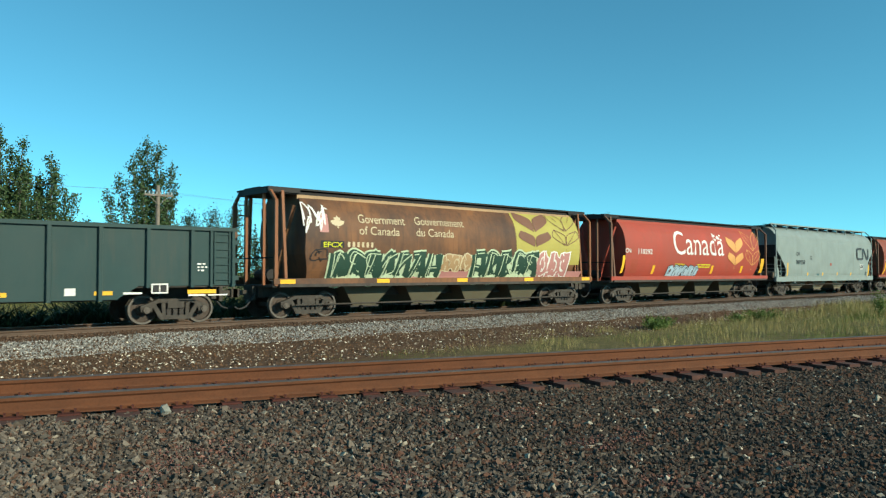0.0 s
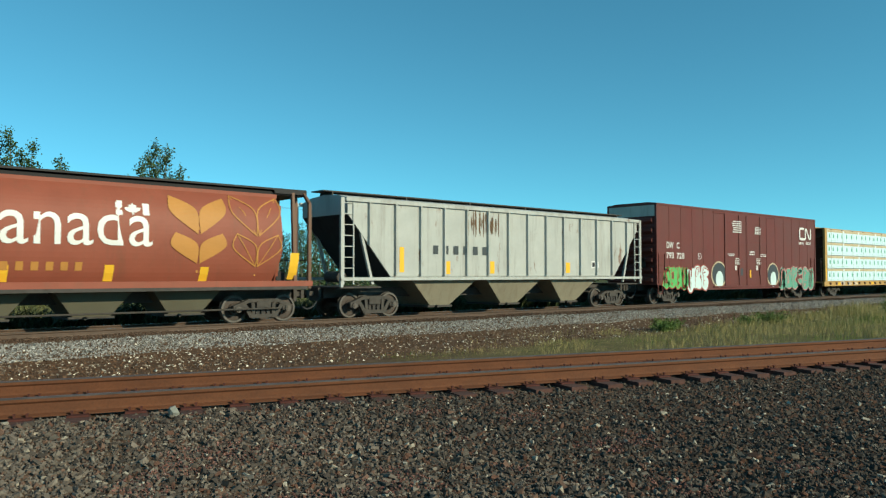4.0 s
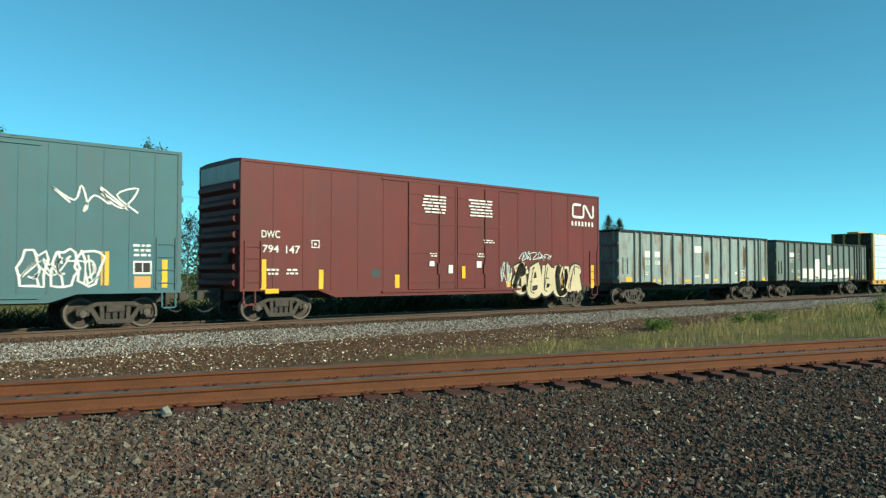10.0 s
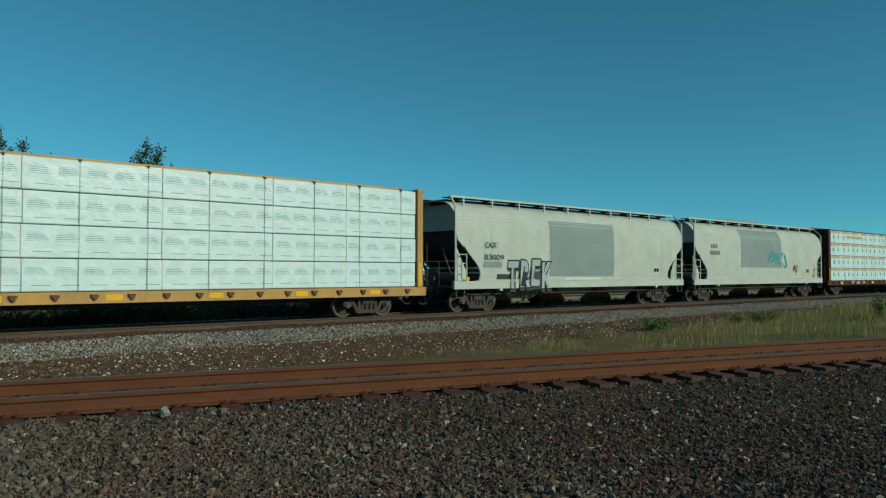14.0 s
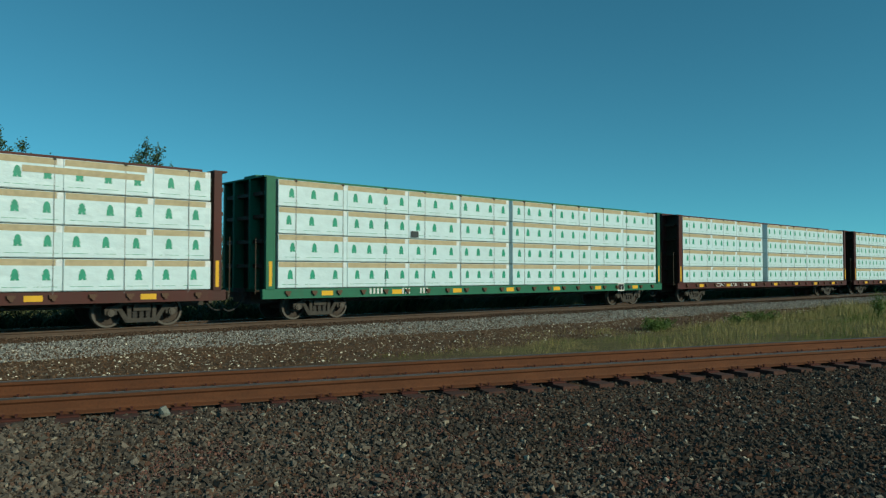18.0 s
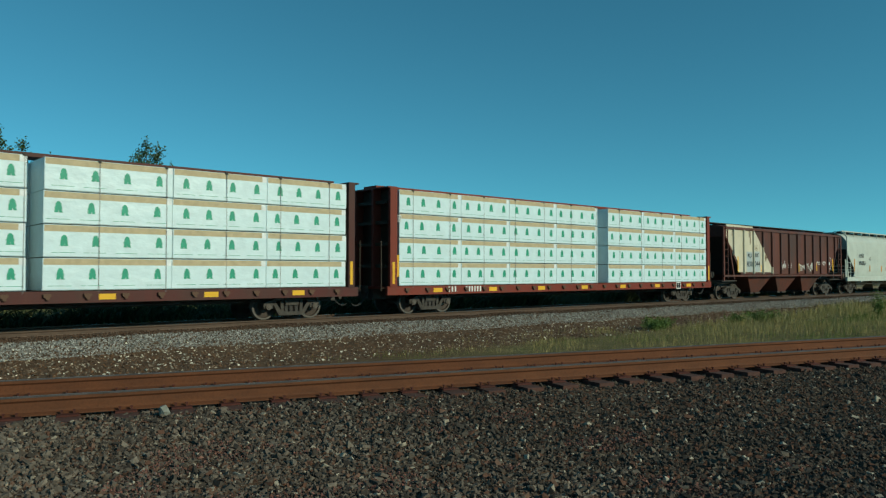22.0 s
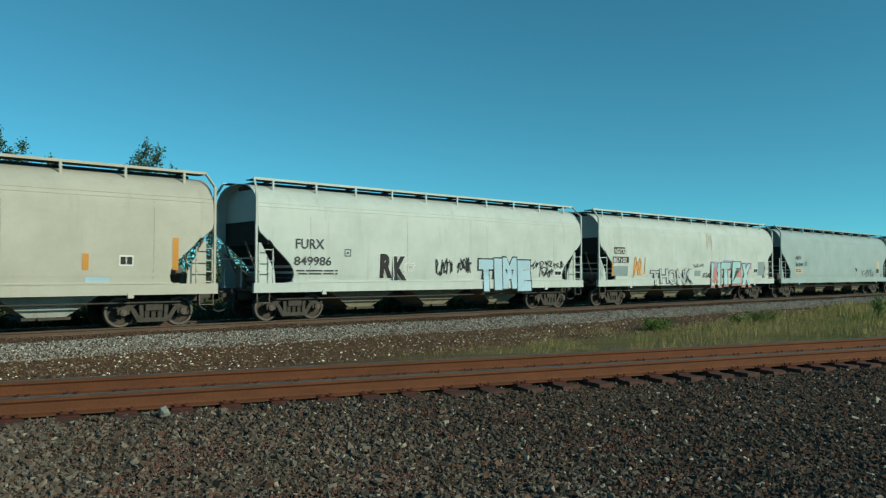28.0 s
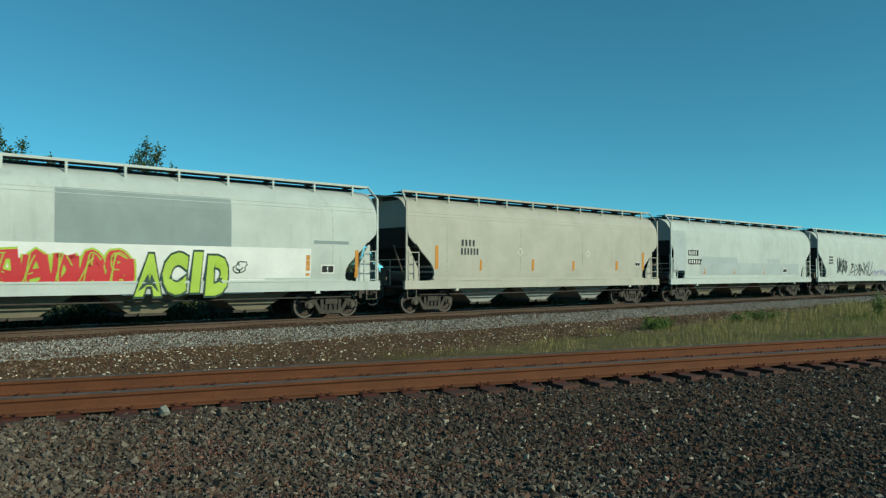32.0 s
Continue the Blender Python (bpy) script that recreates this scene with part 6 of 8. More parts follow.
def marks(car, skin, mat, x0, x1, z0, z1, count, rows):
    skin = on_door(car, skin, x0, x1)
    m = Mesh()
    rng = random.Random(int(x0 * 97 + z0 * 31))
    pitch = (z1 - z0) / rows
    for r in range(rows):
        top = z1 - r * pitch
        h = pitch * (0.5 if rows > 1 else 1.0)
        if rows == 1:
            u = (x1 - x0) / count
            for i in range(count):
                m.sheet(x0 + i * u, x0 + (i + 0.5) * u, top - h, top, skin, 0.014, max(1, int(h / 0.2)))
        else:
            x = x0 + rng.uniform(0, 0.15) * (x1 - x0)
            while x < x1 - 0.05:
                e = min(x1, x + rng.uniform(0.12, 0.4) * (x1 - x0))
                m.sheet(x, e, top - h, top, skin, 0.014)
                x = e + 0.05
    tagged(part("marking", m, mat, car, "row of small painted marks"), "row of small painted marks", kind="stuff")


def smear(rng, x0, x1, z0, z1, n):
    return [(x0 + (x1 - x0) * rng.random(), z0 + (z1 - z0) * rng.random()) for _ in range(n)]


def star(mesh, skin, c, outline, off):
    """A filled rounded shape round c, in rings, so that it follows the skin."""
    rings = 4
    n = len(outline)
    for i in range(n):
        p, q = outline[i], outline[(i + 1) % n]
        for k in range(rings):
            a, b = k / rings, (k + 1) / rings
            quad = [(c[0] + (p[0] - c[0]) * a, c[1] + (p[1] - c[1]) * a), (c[0] + (p[0] - c[0]) * b, c[1] + (p[1] - c[1]) * b),
                    (c[0] + (q[0] - c[0]) * b, c[1] + (q[1] - c[1]) * b), (c[0] + (q[0] - c[0]) * a, c[1] + (q[1] - c[1]) * a)]
            mesh.patch(quad if k else quad[:3], skin, off)


def piece(car, skin, x0, x1, z0, z1, n, seed, fill, line, w, label):
    """A sprayed piece: n interlocking blown-up shapes with outlines, slashes and points."""
    skin = on_door(car, skin, x0, x1)
    rng = random.Random(seed)
    body, edge, cut = Mesh(), Mesh(), Mesh()
    cell, h = (x1 - x0) / n, z1 - z0
    if w >= 0.15:
        # bold angular strokes over a paler edge
        kit = (((0.9, 0.85), (0.15, 0.95), (0.1, 0.55), (0.85, 0.45), (0.8, 0.05), (0.05, 0.12)), ((0.1, 0.9), (0.95, 0.98)), ((0.5, 0.95), (0.42, 0.02)), ((0.05, 0.0), (0.45, 1.0), (0.95, 0.05)), ((0.2, 0.4), (0.85, 0.36)),
               ((0.12, 0.02), (0.2, 0.95), (0.85, 0.75), (0.3, 0.5), (1.0, 0.0)), ((0.95, 0.9), (0.3, 0.7), (0.1, 0.3), (0.5, 0.02), (0.98, 0.25)), ((0.15, 1.0), (0.2, 0.05), (0.9, 0.1), (0.8, 0.95)))
        n = max(n, round((x1 - x0) / (0.62 * h)))
        cell = (x1 - x0) / n
        sw = min(0.35 * cell, 0.22 * h)
        shift = seed
        for i in range(n):
            c = x0 + cell * (i + 0.03)
            first = (shift + 3 * i) % len(kit)
            mid, ring = (c + 0.47 * cell, z0 + 0.5 * h), []
            for j in range(12):
                r = (0.98, 0.8, 1.0, 0.74)[(j + i) % 4] * rng.uniform(0.9, 1.05)
                ring.append((min(x1, max(x0, mid[0] + 0.47 * cell * r * math.cos(j * 0.5236))), mid[1] + 0.36 * h * r * math.sin(j * 0.5236)))
            if line in (pale_green_paint, white_paint, cream_paint, ice_paint):
                star(edge, skin, mid, ring, 0.0125 + 0.0004 * (i % 3))
            for g in (kit[first], kit[(first + 2 + i) % len(kit)], kit[(first + 5) % len(kit)]):
                pts = [(c + cell * (0.06 + 0.86 * u) + 0.12 * cell * (v - 0.5) + rng.uniform(-0.13, 0.13) * cell, z0 + 0.5 * sw + (h - sw) * min(1, max(0, v + rng.uniform(-0.1, 0.1)))) for u, v in g]
                pts = smooth_line(pts if len(pts) > 2 else [pts[0], ((pts[0][0] + pts[1][0]) / 2 + rng.uniform(-0.25, 0.25) * cell, (pts[0][1] + pts[1][1]) / 2), pts[1]], 5)
                edge.ribbon(pts, sw * 1.5, skin, 0.015 + 0.0006 * i)
                body.ribbon(pts, sw, skin, 0.022 + 0.0006 * i)
                cut.ribbon([(p + 0.16 * sw, q + 0.16 * sw) for p, q in pts[:max(2, len(pts) // 2)]], 0.14 * sw, skin, 0.030)
        e = part("graffiti", edge, line, car, label)
        tagged(part("sprayed_fill", body, fill, e), kind="stuff")
        tagged(part("sprayed_line", cut, line, e), kind="stuff")
        return
    line_w = max(0.03, min(0.09, 0.10 * cell, 0.09 * h))
    for i in range(n):
        c = (x0 + cell * (i + 0.5) + rng.uniform(-0.06, 0.06) * cell, z0 + h * rng.uniform(0.44, 0.56))
        k, out = 14, []
        spur = rng.sample(range(k), 3)
        for j in range(k):
            u = 2 * math.pi * j / k
            sq = 1 / max(abs(math.cos(u)), abs(math.sin(u))) ** 0.75
            r = sq * (rng.uniform(0.78, 0.98) if j not in spur else rng.choice((0.62, 1.12, 1.18)))
            out.append((c[0] + 0.53 * cell * r * math.cos(u) + 0.1 * cell * math.sin(u), min(z1, max(z0, c[1] + 0.5 * h * r * math.sin(u)))))
        if w < 0.09:
            edge.ribbon(out, line_w, skin, 0.019 + 0.001 * (i % 2), closed=True)
        else:
            star(edge, skin, c, [(c[0] + (p - c[0]) * (1 + 2.2 * line_w / cell), c[1] + (q - c[1]) * (1 + 1.6 * line_w / h)) for p, q in out], 0.015 + 0.001 * (i % 3))
            star(body, skin, c, out, 0.021 + 0.001 * (i % 3))
        for _ in range(2 if cell > 0.35 else 1):
            u = rng.uniform(0, 6.28)
            arc = [(c[0] + 0.3 * cell * math.cos(u + 0.55 * j) * (1 - 0.09 * j), c[1] + 0.28 * h * math.sin(u + 0.55 * j) * (1 - 0.09 * j)) for j in range(rng.choice((4, 5, 7)))]
            cut.ribbon(smooth_line(arc, 3), line_w * 0.8, skin, 0.028)
        a, b = rng.uniform(-0.3, 0.3), rng.uniform(-0.3, 0.3)
        cut.ribbon([(c[0] + a * cell, c[1] + 0.46 * h), (c[0] + (a + b) * 0.5 * cell + 0.05 * cell, c[1] + 0.12 * h)], line_w * 0.9, skin, 0.028)
        cut.ribbon([(c[0] + b * cell, c[1] - 0.46 * h), (c[0] + (a + b) * 0.4 * cell, c[1] - 0.15 * h)], line_w * 0.9, skin, 0.028)
    e = part("graffiti", edge, line, car, label)
    tagged(e, label, kind="stuff")
    if body.f:
        tagged(part("sprayed_fill", body, fill, e), kind="stuff")
    tagged(part("sprayed_line", cut, line, e), kind="stuff")


def scribble(car, skin, x0, x1, z0, z1, n, seed, mat, w):
    """A loose looping one-line scrawl."""
    skin = on_door(car, skin, x0, x1)
    rng = random.Random(seed)
    pts = []
    cell, h = (x1 - x0) / n, z1 - z0
    for i in range(n):
        u = x0 + cell * (i + 0.5)
        for k in range(3):
            pts.append((min(x1, max(x0, u + rng.uniform(-1.0, 1.0) * cell)), z0 + h * (rng.uniform(0.0, 0.35), rng.uniform(0.65, 1.0), rng.uniform(0.2, 0.8))[(k + i) % 3]))
    part("spray_tag", Mesh().ribbon(smooth_line(pts, 4), w, skin, 0.022), mat, car, "thin sprayed scrawl")


def words(car, skin, txt, x0, x1, z0, z1, mat, bold=0.0):
    lettering(txt, x0, z0, (z1 - z0) / 0.72, mat, car, on_door(car, skin, x0, x1), x1 - x0, "painted lettering", 0.022, bold)


def spray_word(car, skin, txt, x0, x1, z0, z1, fill, line, label, shade=None, bold=0.05, rim=0.045, shear=0.0):
    """Swollen sprayed letters with an outline, each a little higher or lower than the last."""
    n, h = len(txt), (z1 - z0) * 0.86
    out = lambda z: max(skin(z), 1.595 if z < 1.36 else 0.0)
    cell = (x1 - x0) / sum(0.55 if c in "I1" else 1.0 for c in txt)
    x = x0
    for i, c in enumerate(txt):
        w = cell * (0.55 if c in "I1" else 1.0)
        z = z0 + (z1 - z0) * (0.06 + 0.05 * math.sin(2.3 * i + n))
        size = h / 0.72
        if shade:
            lettering(c, x + 0.02 * w, z - 0.05 * h, size, shade, car, out, 1.12 * w, "dark sprayed backing", 0.012 + 0.0008 * i, bold + 1.5 * rim, shear, "sprayed_shade")
        e = lettering(c, x - 0.02 * w, z, size, line, car, out, 1.06 * w, label, 0.020 + 0.0008 * i, bold + rim, shear, "graffiti")
        lettering(c, x + 0.04 * w, z, size, fill, e, out, 0.94 * w, "", 0.028 + 0.0008 * i, bold, shear, "sprayed_fill")
        x += w


def info_plate(car, skin, x0, x1, z0, z1):
    skin = on_door(car, skin, x0, x1)
    p = part("info_plate", Mesh().sheet(x0, x1, z0, z1, skin, 0.012), white_paint, car, "white-edged black data panel")
    w, h = x1 - x0, z1 - z0
    for k in range(2):
        part("panel_field", Mesh().sheet(x0 + w * (0.08 + 0.45 * k), x0 + w * (0.47 + 0.45 * k), z0 + h * 0.14, z1 - h * 0.14, skin, 0.015), black_paint, p)


def outline_box(car, skin, x0, x1, z0, z1, mat):
    skin = on_door(car, skin, x0, x1)
    w = 0.03
    m = Mesh().sheet(x0, x1, z0, z0 + w, skin, 0.011).sheet(x0, x1, z1 - w, z1, skin, 0.011)
    m.sheet(x0, x0 + w, z0, z1, skin, 0.012).sheet(x1 - w, x1, z0, z1, skin, 0.012)
    m.sheet(x0 + (x1 - x0) * 0.35, x0 + (x1 - x0) * 0.65, z0 + (z1 - z0) * 0.35, z0 + (z1 - z0) * 0.6, skin, 0.011)
    part("stencil_box", m, mat, car)


def worm_emblem(car, skin, x0, x1, z0, z1, mat):
    """The railway's emblem as one bent bar."""
    way = [(0.40, 1), (0.12, 1), (0.03, 0.96), (0, 0.86), (0, 0.14), (0.03, 0.04), (0.12, 0), (0.42, 0), (0.50, 0.05), (0.52, 0.14), (0.52, 0.9), (0.56, 0.98), (0.62, 0.9), (0.86, 0.1), (0.93, 0.02), (0.99, 0.1), (1.0, 1.0)]
    w = 0.17 * (z1 - z0)
    pts = [(x0 + w / 2 + (x1 - x0 - w) * u, z0 + w / 2 + (z1 - z0 - w) * v) for u, v in way]
    part("emblem", Mesh().ribbon(pts, w, skin, 0.042), mat, car, "bent-bar railway emblem")


def wheat_emblem(car, skin, x0, x1, z0, z1, mat, hollow):
    """An ear of wheat: four leaves on a stem."""
    w, h, c = x1 - x0, z1 - z0, (x0 + x1) / 2
    stem = part("wheat_emblem", Mesh().ribbon([(c, z0), (c, z0 + 0.6 * h)], 0.05, skin, 0.02), mat, car, "stylised ear of wheat")
    for lo, hi in ((0.12, 0.52), (0.5, 1.0)):
        for s in (-1, 1):
            m = Mesh()
            base, out, tip = (c + s * 0.02 * w, z0 + lo * h), (c + s * 0.46 * w, z0 + (lo * 0.45 + hi * 0.55) * h), (c + s * (0.40 if hi < 1 else 0.46) * w, z0 + hi * h)
            inn = (c + s * 0.04 * w, z0 + (lo * 0.35 + hi * 0.65) * h)
            edge = smooth_line([base, out, tip], 6) + smooth_line([tip, inn, base], 6)[1:-1]
            if hollow:
                m.ribbon(edge, 0.035, skin, 0.024, closed=True)
                m.ribbon([base, ((out[0] + inn[0]) / 2, (out[1] + inn[1]) / 2), tip], 0.025, skin, 0.024)
            else:
                k = len(edge) // 2
                left, right = edge[:k + 1], [edge[0]] + edge[:k - 1:-1]
                for j in range(min(len(left), len(right)) - 1):
                    m.patch([left[j], left[j + 1], right[j + 1], right[j]], skin, 0.024)
            part("leaf", m, mat, stem)


def maple_leaf(car, skin, x0, x1, z0, z1, mat):
    half = [(0, 1), (0.12, 0.78), (0.24, 0.84), (0.19, 0.5), (0.34, 0.62), (0.5, 0.58), (0.42, 0.36), (0.2, 0.2), (0.05, 0.22), (0.04, 0)]
    c, w, h = (x0 + x1) / 2, x1 - x0, z1 - z0
    m = Mesh()
    for s in (-1, 1):
        for (a, b), (d, e) in zip(half, half[1:]):
            m.patch([(c, z0 + b * h), (c + s * a * w, z0 + b * h), (c + s * d * w, z0 + e * h), (c, z0 + e * h)], skin, 0.02)
    part("leaf_emblem", m, mat, car)


def dark_blob(car, skin, x0, x1, z0, z1):
    """A sprayed dark round shape with a pale middle."""
    c, d, w, h = (x0 + x1) / 2, (z0 + z1) / 2, x1 - x0, z1 - z0

    def oval(u, v, a, b, off):
        return Mesh().patch([(c + w * (u + a * math.cos(k * 0.314)), d + h * (v + b * math.sin(k * 0.314) * (1.0 if math.sin(k * 0.314) > 0 else 0.9))) for k in range(20)], skin, off)
    g = part("graffiti", oval(0, 0.05, 0.55, 0.50, 0.012), cream_paint, car, "sprayed dark rounded shape with a pale oval")
    part("dark_field", oval(0, 0.06, 0.50, 0.44, 0.016), charcoal_paint, g)
    part("pale_field", oval(0.03, -0.12, 0.27, 0.32, 0.020), ice_paint, g)


def rust_runs(car, skin, x0, x1, z0, z1, n, seed):
    """Rust that has run down the side."""
    rng = random.Random(seed)
    m = Mesh()
    for i in range(2 * n):
        x, w = rng.uniform(x0, x1), rng.uniform(0.012, 0.075)
        top = z0 + (z1 - z0) * rng.uniform(0.55, 1.0)
        bot = z0 + (z1 - z0) * rng.uniform(0.0, 0.4)
        k = 6
        pts = [(x + rng.uniform(-0.02, 0.02), top + (bot - top) * j / k) for j in range(k + 1)]
        wide = [w * (0.25 + 0.75 * math.sin(math.pi * (0.12 + 0.88 * j / k))) * rng.uniform(0.7, 1.1) + 0.01 for j in range(k + 1)]
        for j in range(k):
            a, b = wide[j], wide[j + 1]
            m.patch([(pts[j][0] - a / 2, pts[j][1]), (pts[j][0] + a / 2, pts[j][1]), (pts[j + 1][0] + b / 2, pts[j + 1][1]), (pts[j + 1][0] - b / 2, pts[j + 1][1])], skin, 0.004 + 0.0006 * i)
    tagged(part("rust_streak", m, faint_stain if seed in (146,) else rust_paint, car), "brown rust run down the paint", kind="stuff")


def diamond(car, skin, x0, x1, z0, z1, mat):
    c, d = (x0 + x1) / 2, (z0 + z1) / 2
    part("diamond_placard", Mesh().ribbon([(c, z1), (x1, d), (c, z0), (x0, d)], 0.04, skin, 0.014, closed=True), mat, car)


def corner_patch(car, skin, pts, mat):
    part("corner_paint", Mesh().patch(pts, skin, 0.006), mat, car, "large aged white painted corner")


def lower_band(car, skin, z0, z1, L, mat):
    m = Mesh()
    n = 6
    for i in range(n):
        a, b = z0 + (z1 - z0) * i / n, z0 + (z1 - z0) * (i + 1) / n
        s0, s1 = hopper_end(a) + 0.02, hopper_end(b) + 0.02
        m.patch([(s0, a), (L - s0, a), (L - s1, b), (s1, b)], skin, 0.006)
    part("lower_band", m, mat, car, "pale blue-grey lower side")


# dark green gondola
marks(car0, sk0, white_paint, 14.70, 15.01, 1.53, 1.82, 4, 3)
decal(car0, sk0, "reflector", yellow_tape, 11.77, 12.26, 0.91, 1.02)
decal(car0, sk0, "reflector", yellow_tape, 14.41, 15.30, 0.91, 1.03)
decal(car0, sk0, "reflector", yellow_tape, 9.50, 9.64, 0.90, 1.02)
decal(car0, sk0, "white_patch", white_paint, 11.01, 11.29, 0.91, 1.11)
decal(car0, sk0, "white_patch", white_paint, 12.55, 13.07, 0.92, 0.98)
decal(car0, sk0, "white_patch", white_paint, 14.43, 14.97, 0.84, 0.89)
decal(car0, sk0, "white_patch", white_paint, 15.04, 15.67, 0.84, 0.88)
info_plate(car0, sk0, 13.33, 13.82, 0.93, 1.22)
marks(car0, sk0, white_paint, 14.50, 14.59, 1.06, 1.41, 1, 3)
# faded brown grain hopper
words(car1, sk1, "Government", 3.32, 5.41, 3.28, 3.60, cream_paint)
words(car1, sk1, "of Canada", 3.32, 5.12, 2.87, 3.18, cream_paint)
words(car1, sk1, "Gouvernement", 5.89, 8.39, 3.32, 3.63, cream_paint)
words(car1, sk1, "du Canada", 5.92, 7.81, 2.89, 3.20, cream_paint)
decal(car1, sk1, "black_patch", black_paint, 1.73, 2.68, 2.38, 2.62)
words(car1, sk1, "EFCX", 1.84, 2.61, 2.40, 2.58, lemon_paint, 0.012)
marks(car1, sk1, cream_paint, 2.83, 4.02, 2.42, 2.60, 6, 1)
maple_leaf(car1, sk1, 2.15, 2.72, 3.05, 3.50, cream_paint)
scribble(car1, sk1, 1.02, 2.09, 2.85, 4.03, 7, 11, white_paint, 0.05)
decal(car1, sk1, "pink_spray", pink_paint, 1.70, 2.06, 2.90, 3.54)
piece(car1, sk1, 1.35, 2.00, 1.88, 2.34, 1, 5, white_paint, black_paint, 0.08, "sprayed shapes in two colours")
decal(car1, sk1, "wheat_ground", wheat_yellow, 11.38, 15.60, 1.88, 4.28)
wheat_emblem(car1, sk1, 11.48, 13.67, 2.43, 4.13, faded_brown_paint, False)
wheat_emblem(car1, sk1, 13.68, 15.61, 2.52, 4.24, faded_brown_paint, True)
decal(car1, sk1, "pink_spray", pink_paint, 2.30, 7.95, 1.16, 1.59)
decal(car1, sk1, "pink_spray", pink_paint, 6.81, 15.94, 1.14, 1.59)
piece(car1, sk1, 2.15, 7.17, 1.13, 2.35, 5, 21, dark_green_paint, pale_green_paint, 0.2, "sprayed shapes in two colours")
piece(car1, sk1, 7.17, 8.84, 1.59, 2.28, 3, 22, tan_paint, cream_paint, 0.1, "sprayed shapes in two colours")
piece(car1, sk1, 8.82, 12.78, 1.11, 2.47, 3, 23, dark_green_paint, pale_green_paint, 0.2, "sprayed shapes in two colours")
piece(car1, sk1, 12.70, 14.89, 1.26, 2.43, 3, 24, pink_paint, white_paint, 0.1, "sprayed shapes in two colours")
# red grain hopper
words(car2, sk2, "Canada", 5.47, 10.67, 2.49, 3.80, white_paint)
decal(car2, sk2, "flag_bar", white_paint, 9.78, 9.96, 3.31, 3.66)
decal(car2, sk2, "flag_bar", white_paint, 10.41, 10.59, 3.33, 3.68)
maple_leaf(car2, sk2, 9.99, 10.38, 3.34, 3.65, white_paint)
words(car2, sk2, "CN", 1.10, 1.57, 2.51, 2.73, white_paint, 0.012)
words(car2, sk2, "110292", 2.20, 3.43, 2.47, 2.72, white_paint, 0.012)
decal(car2, sk2, "dark_patch", faded_red_paint, 1.68, 2.22, 1.50, 2.18)
decal(car2, sk2, "dark_patch", faded_red_paint, 1.60, 1.98, 2.51, 2.77)
wheat_emblem(car2, sk2, 11.07, 13.01, 1.73, 3.59, wheat_orange, False)
wheat_emblem(car2, sk2, 13.18, 15.06, 1.67, 4.00, wheat_orange, True)
decal(car2, sk2, "reflector", yellow_tape, 0.92, 1.12, 1.50, 2.37)
decal(car2, sk2, "reflector", yellow_tape, 3.61, 3.82, 1.45, 1.89)
decal(car2, sk2, "reflector", yellow_tape, 9.44, 9.69, 1.46, 1.92)
decal(car2, sk2, "reflector", yellow_tape, 12.82, 13.07, 1.50, 1.91)
decal(car2, sk2, "reflector", yellow_tape, 15.23, 15.62, 1.50, 2.37)
marks(car2, sk2, lemon_paint, 5.67, 6.64, 1.91, 2.00, 7, 1)
marks(car2, sk2, lemon_paint, 7.87, 9.28, 1.74, 1.98, 8, 2)
piece(car2, sk2, 5.00, 8.07, 1.08, 1.91, 4, 31, pale_blue_paint, black_paint, 0.22, "sprayed shapes in two colours")
# light grey hopper
worm_emblem(car3, sk3, 13.04, 15.35, 2.44, 3.36, charcoal_paint)
words(car3, sk3, "CN", 2.86, 3.35, 2.63, 2.88, charcoal_paint, 0.012)
words(car3, sk3, "389258", 2.84, 4.18, 2.07, 2.35, charcoal_paint, 0.012)
outline_box(car3, sk3, 5.05, 5.30, 2.38, 2.63, charcoal_paint)
decal(car3, sk3, "reflector", yellow_tape, 1.58, 1.73, 1.17, 2.15)
decal(car3, sk3, "reflector", yellow_tape, 4.63, 4.78, 1.15, 1.52)
decal(car3, sk3, "reflector", yellow_tape, 7.02, 7.18, 1.15, 1.52)
decal(car3, sk3, "reflector", yellow_tape, 9.51, 9.66, 1.15, 1.52)
decal(car3, sk3, "reflector", yellow_tape, 11.97, 12.14, 1.15, 1.51)
decal(car3, sk3, "reflector", yellow_tape, 15.31, 15.50, 1.16, 2.11)
info_plate(car3, sk3, 13.73, 14.31, 1.77, 2.12)
decal(car3, sk3, "red_sticker", cyl_red, 8.27, 8.54, 2.00, 2.17)
decal(car3, sk3, "teal_spray", teal, 6.15, 6.53, 1.18, 1.45)
# oxide grain hopper
words(car4, sk4, "Canada", 5.73, 10.78, 2.35, 3.69, white_paint)
decal(car4, sk4, "flag_bar", white_paint, 9.78, 9.96, 3.21, 3.57)
decal(car4, sk4, "flag_bar", white_paint, 10.53, 10.71, 3.23, 3.57)
maple_leaf(car4, sk4, 10.01, 10.47, 3.23, 3.57, white_paint)
marks(car4, sk4, white_paint, 1.55, 1.90, 2.41, 2.63, 2, 1)
marks(car4, sk4, white_paint, 2.65, 3.67, 2.38, 2.63, 6, 1)
wheat_emblem(car4, sk4, 11.26, 13.08, 1.59, 3.89, wheat_dull, False)
wheat_emblem(car4, sk4, 13.20, 14.96, 1.49, 4.01, wheat_dull, True)
decal(car4, sk4, "reflector", yellow_tape, 1.47, 1.68, 1.38, 2.30)
decal(car4, sk4, "reflector", yellow_tape, 4.35, 4.54, 1.36, 1.80)
decal(car4, sk4, "reflector", yellow_tape, 6.93, 7.16, 1.35, 1.79)
decal(car4, sk4, "reflector", yellow_tape, 9.52, 9.77, 1.35, 1.81)
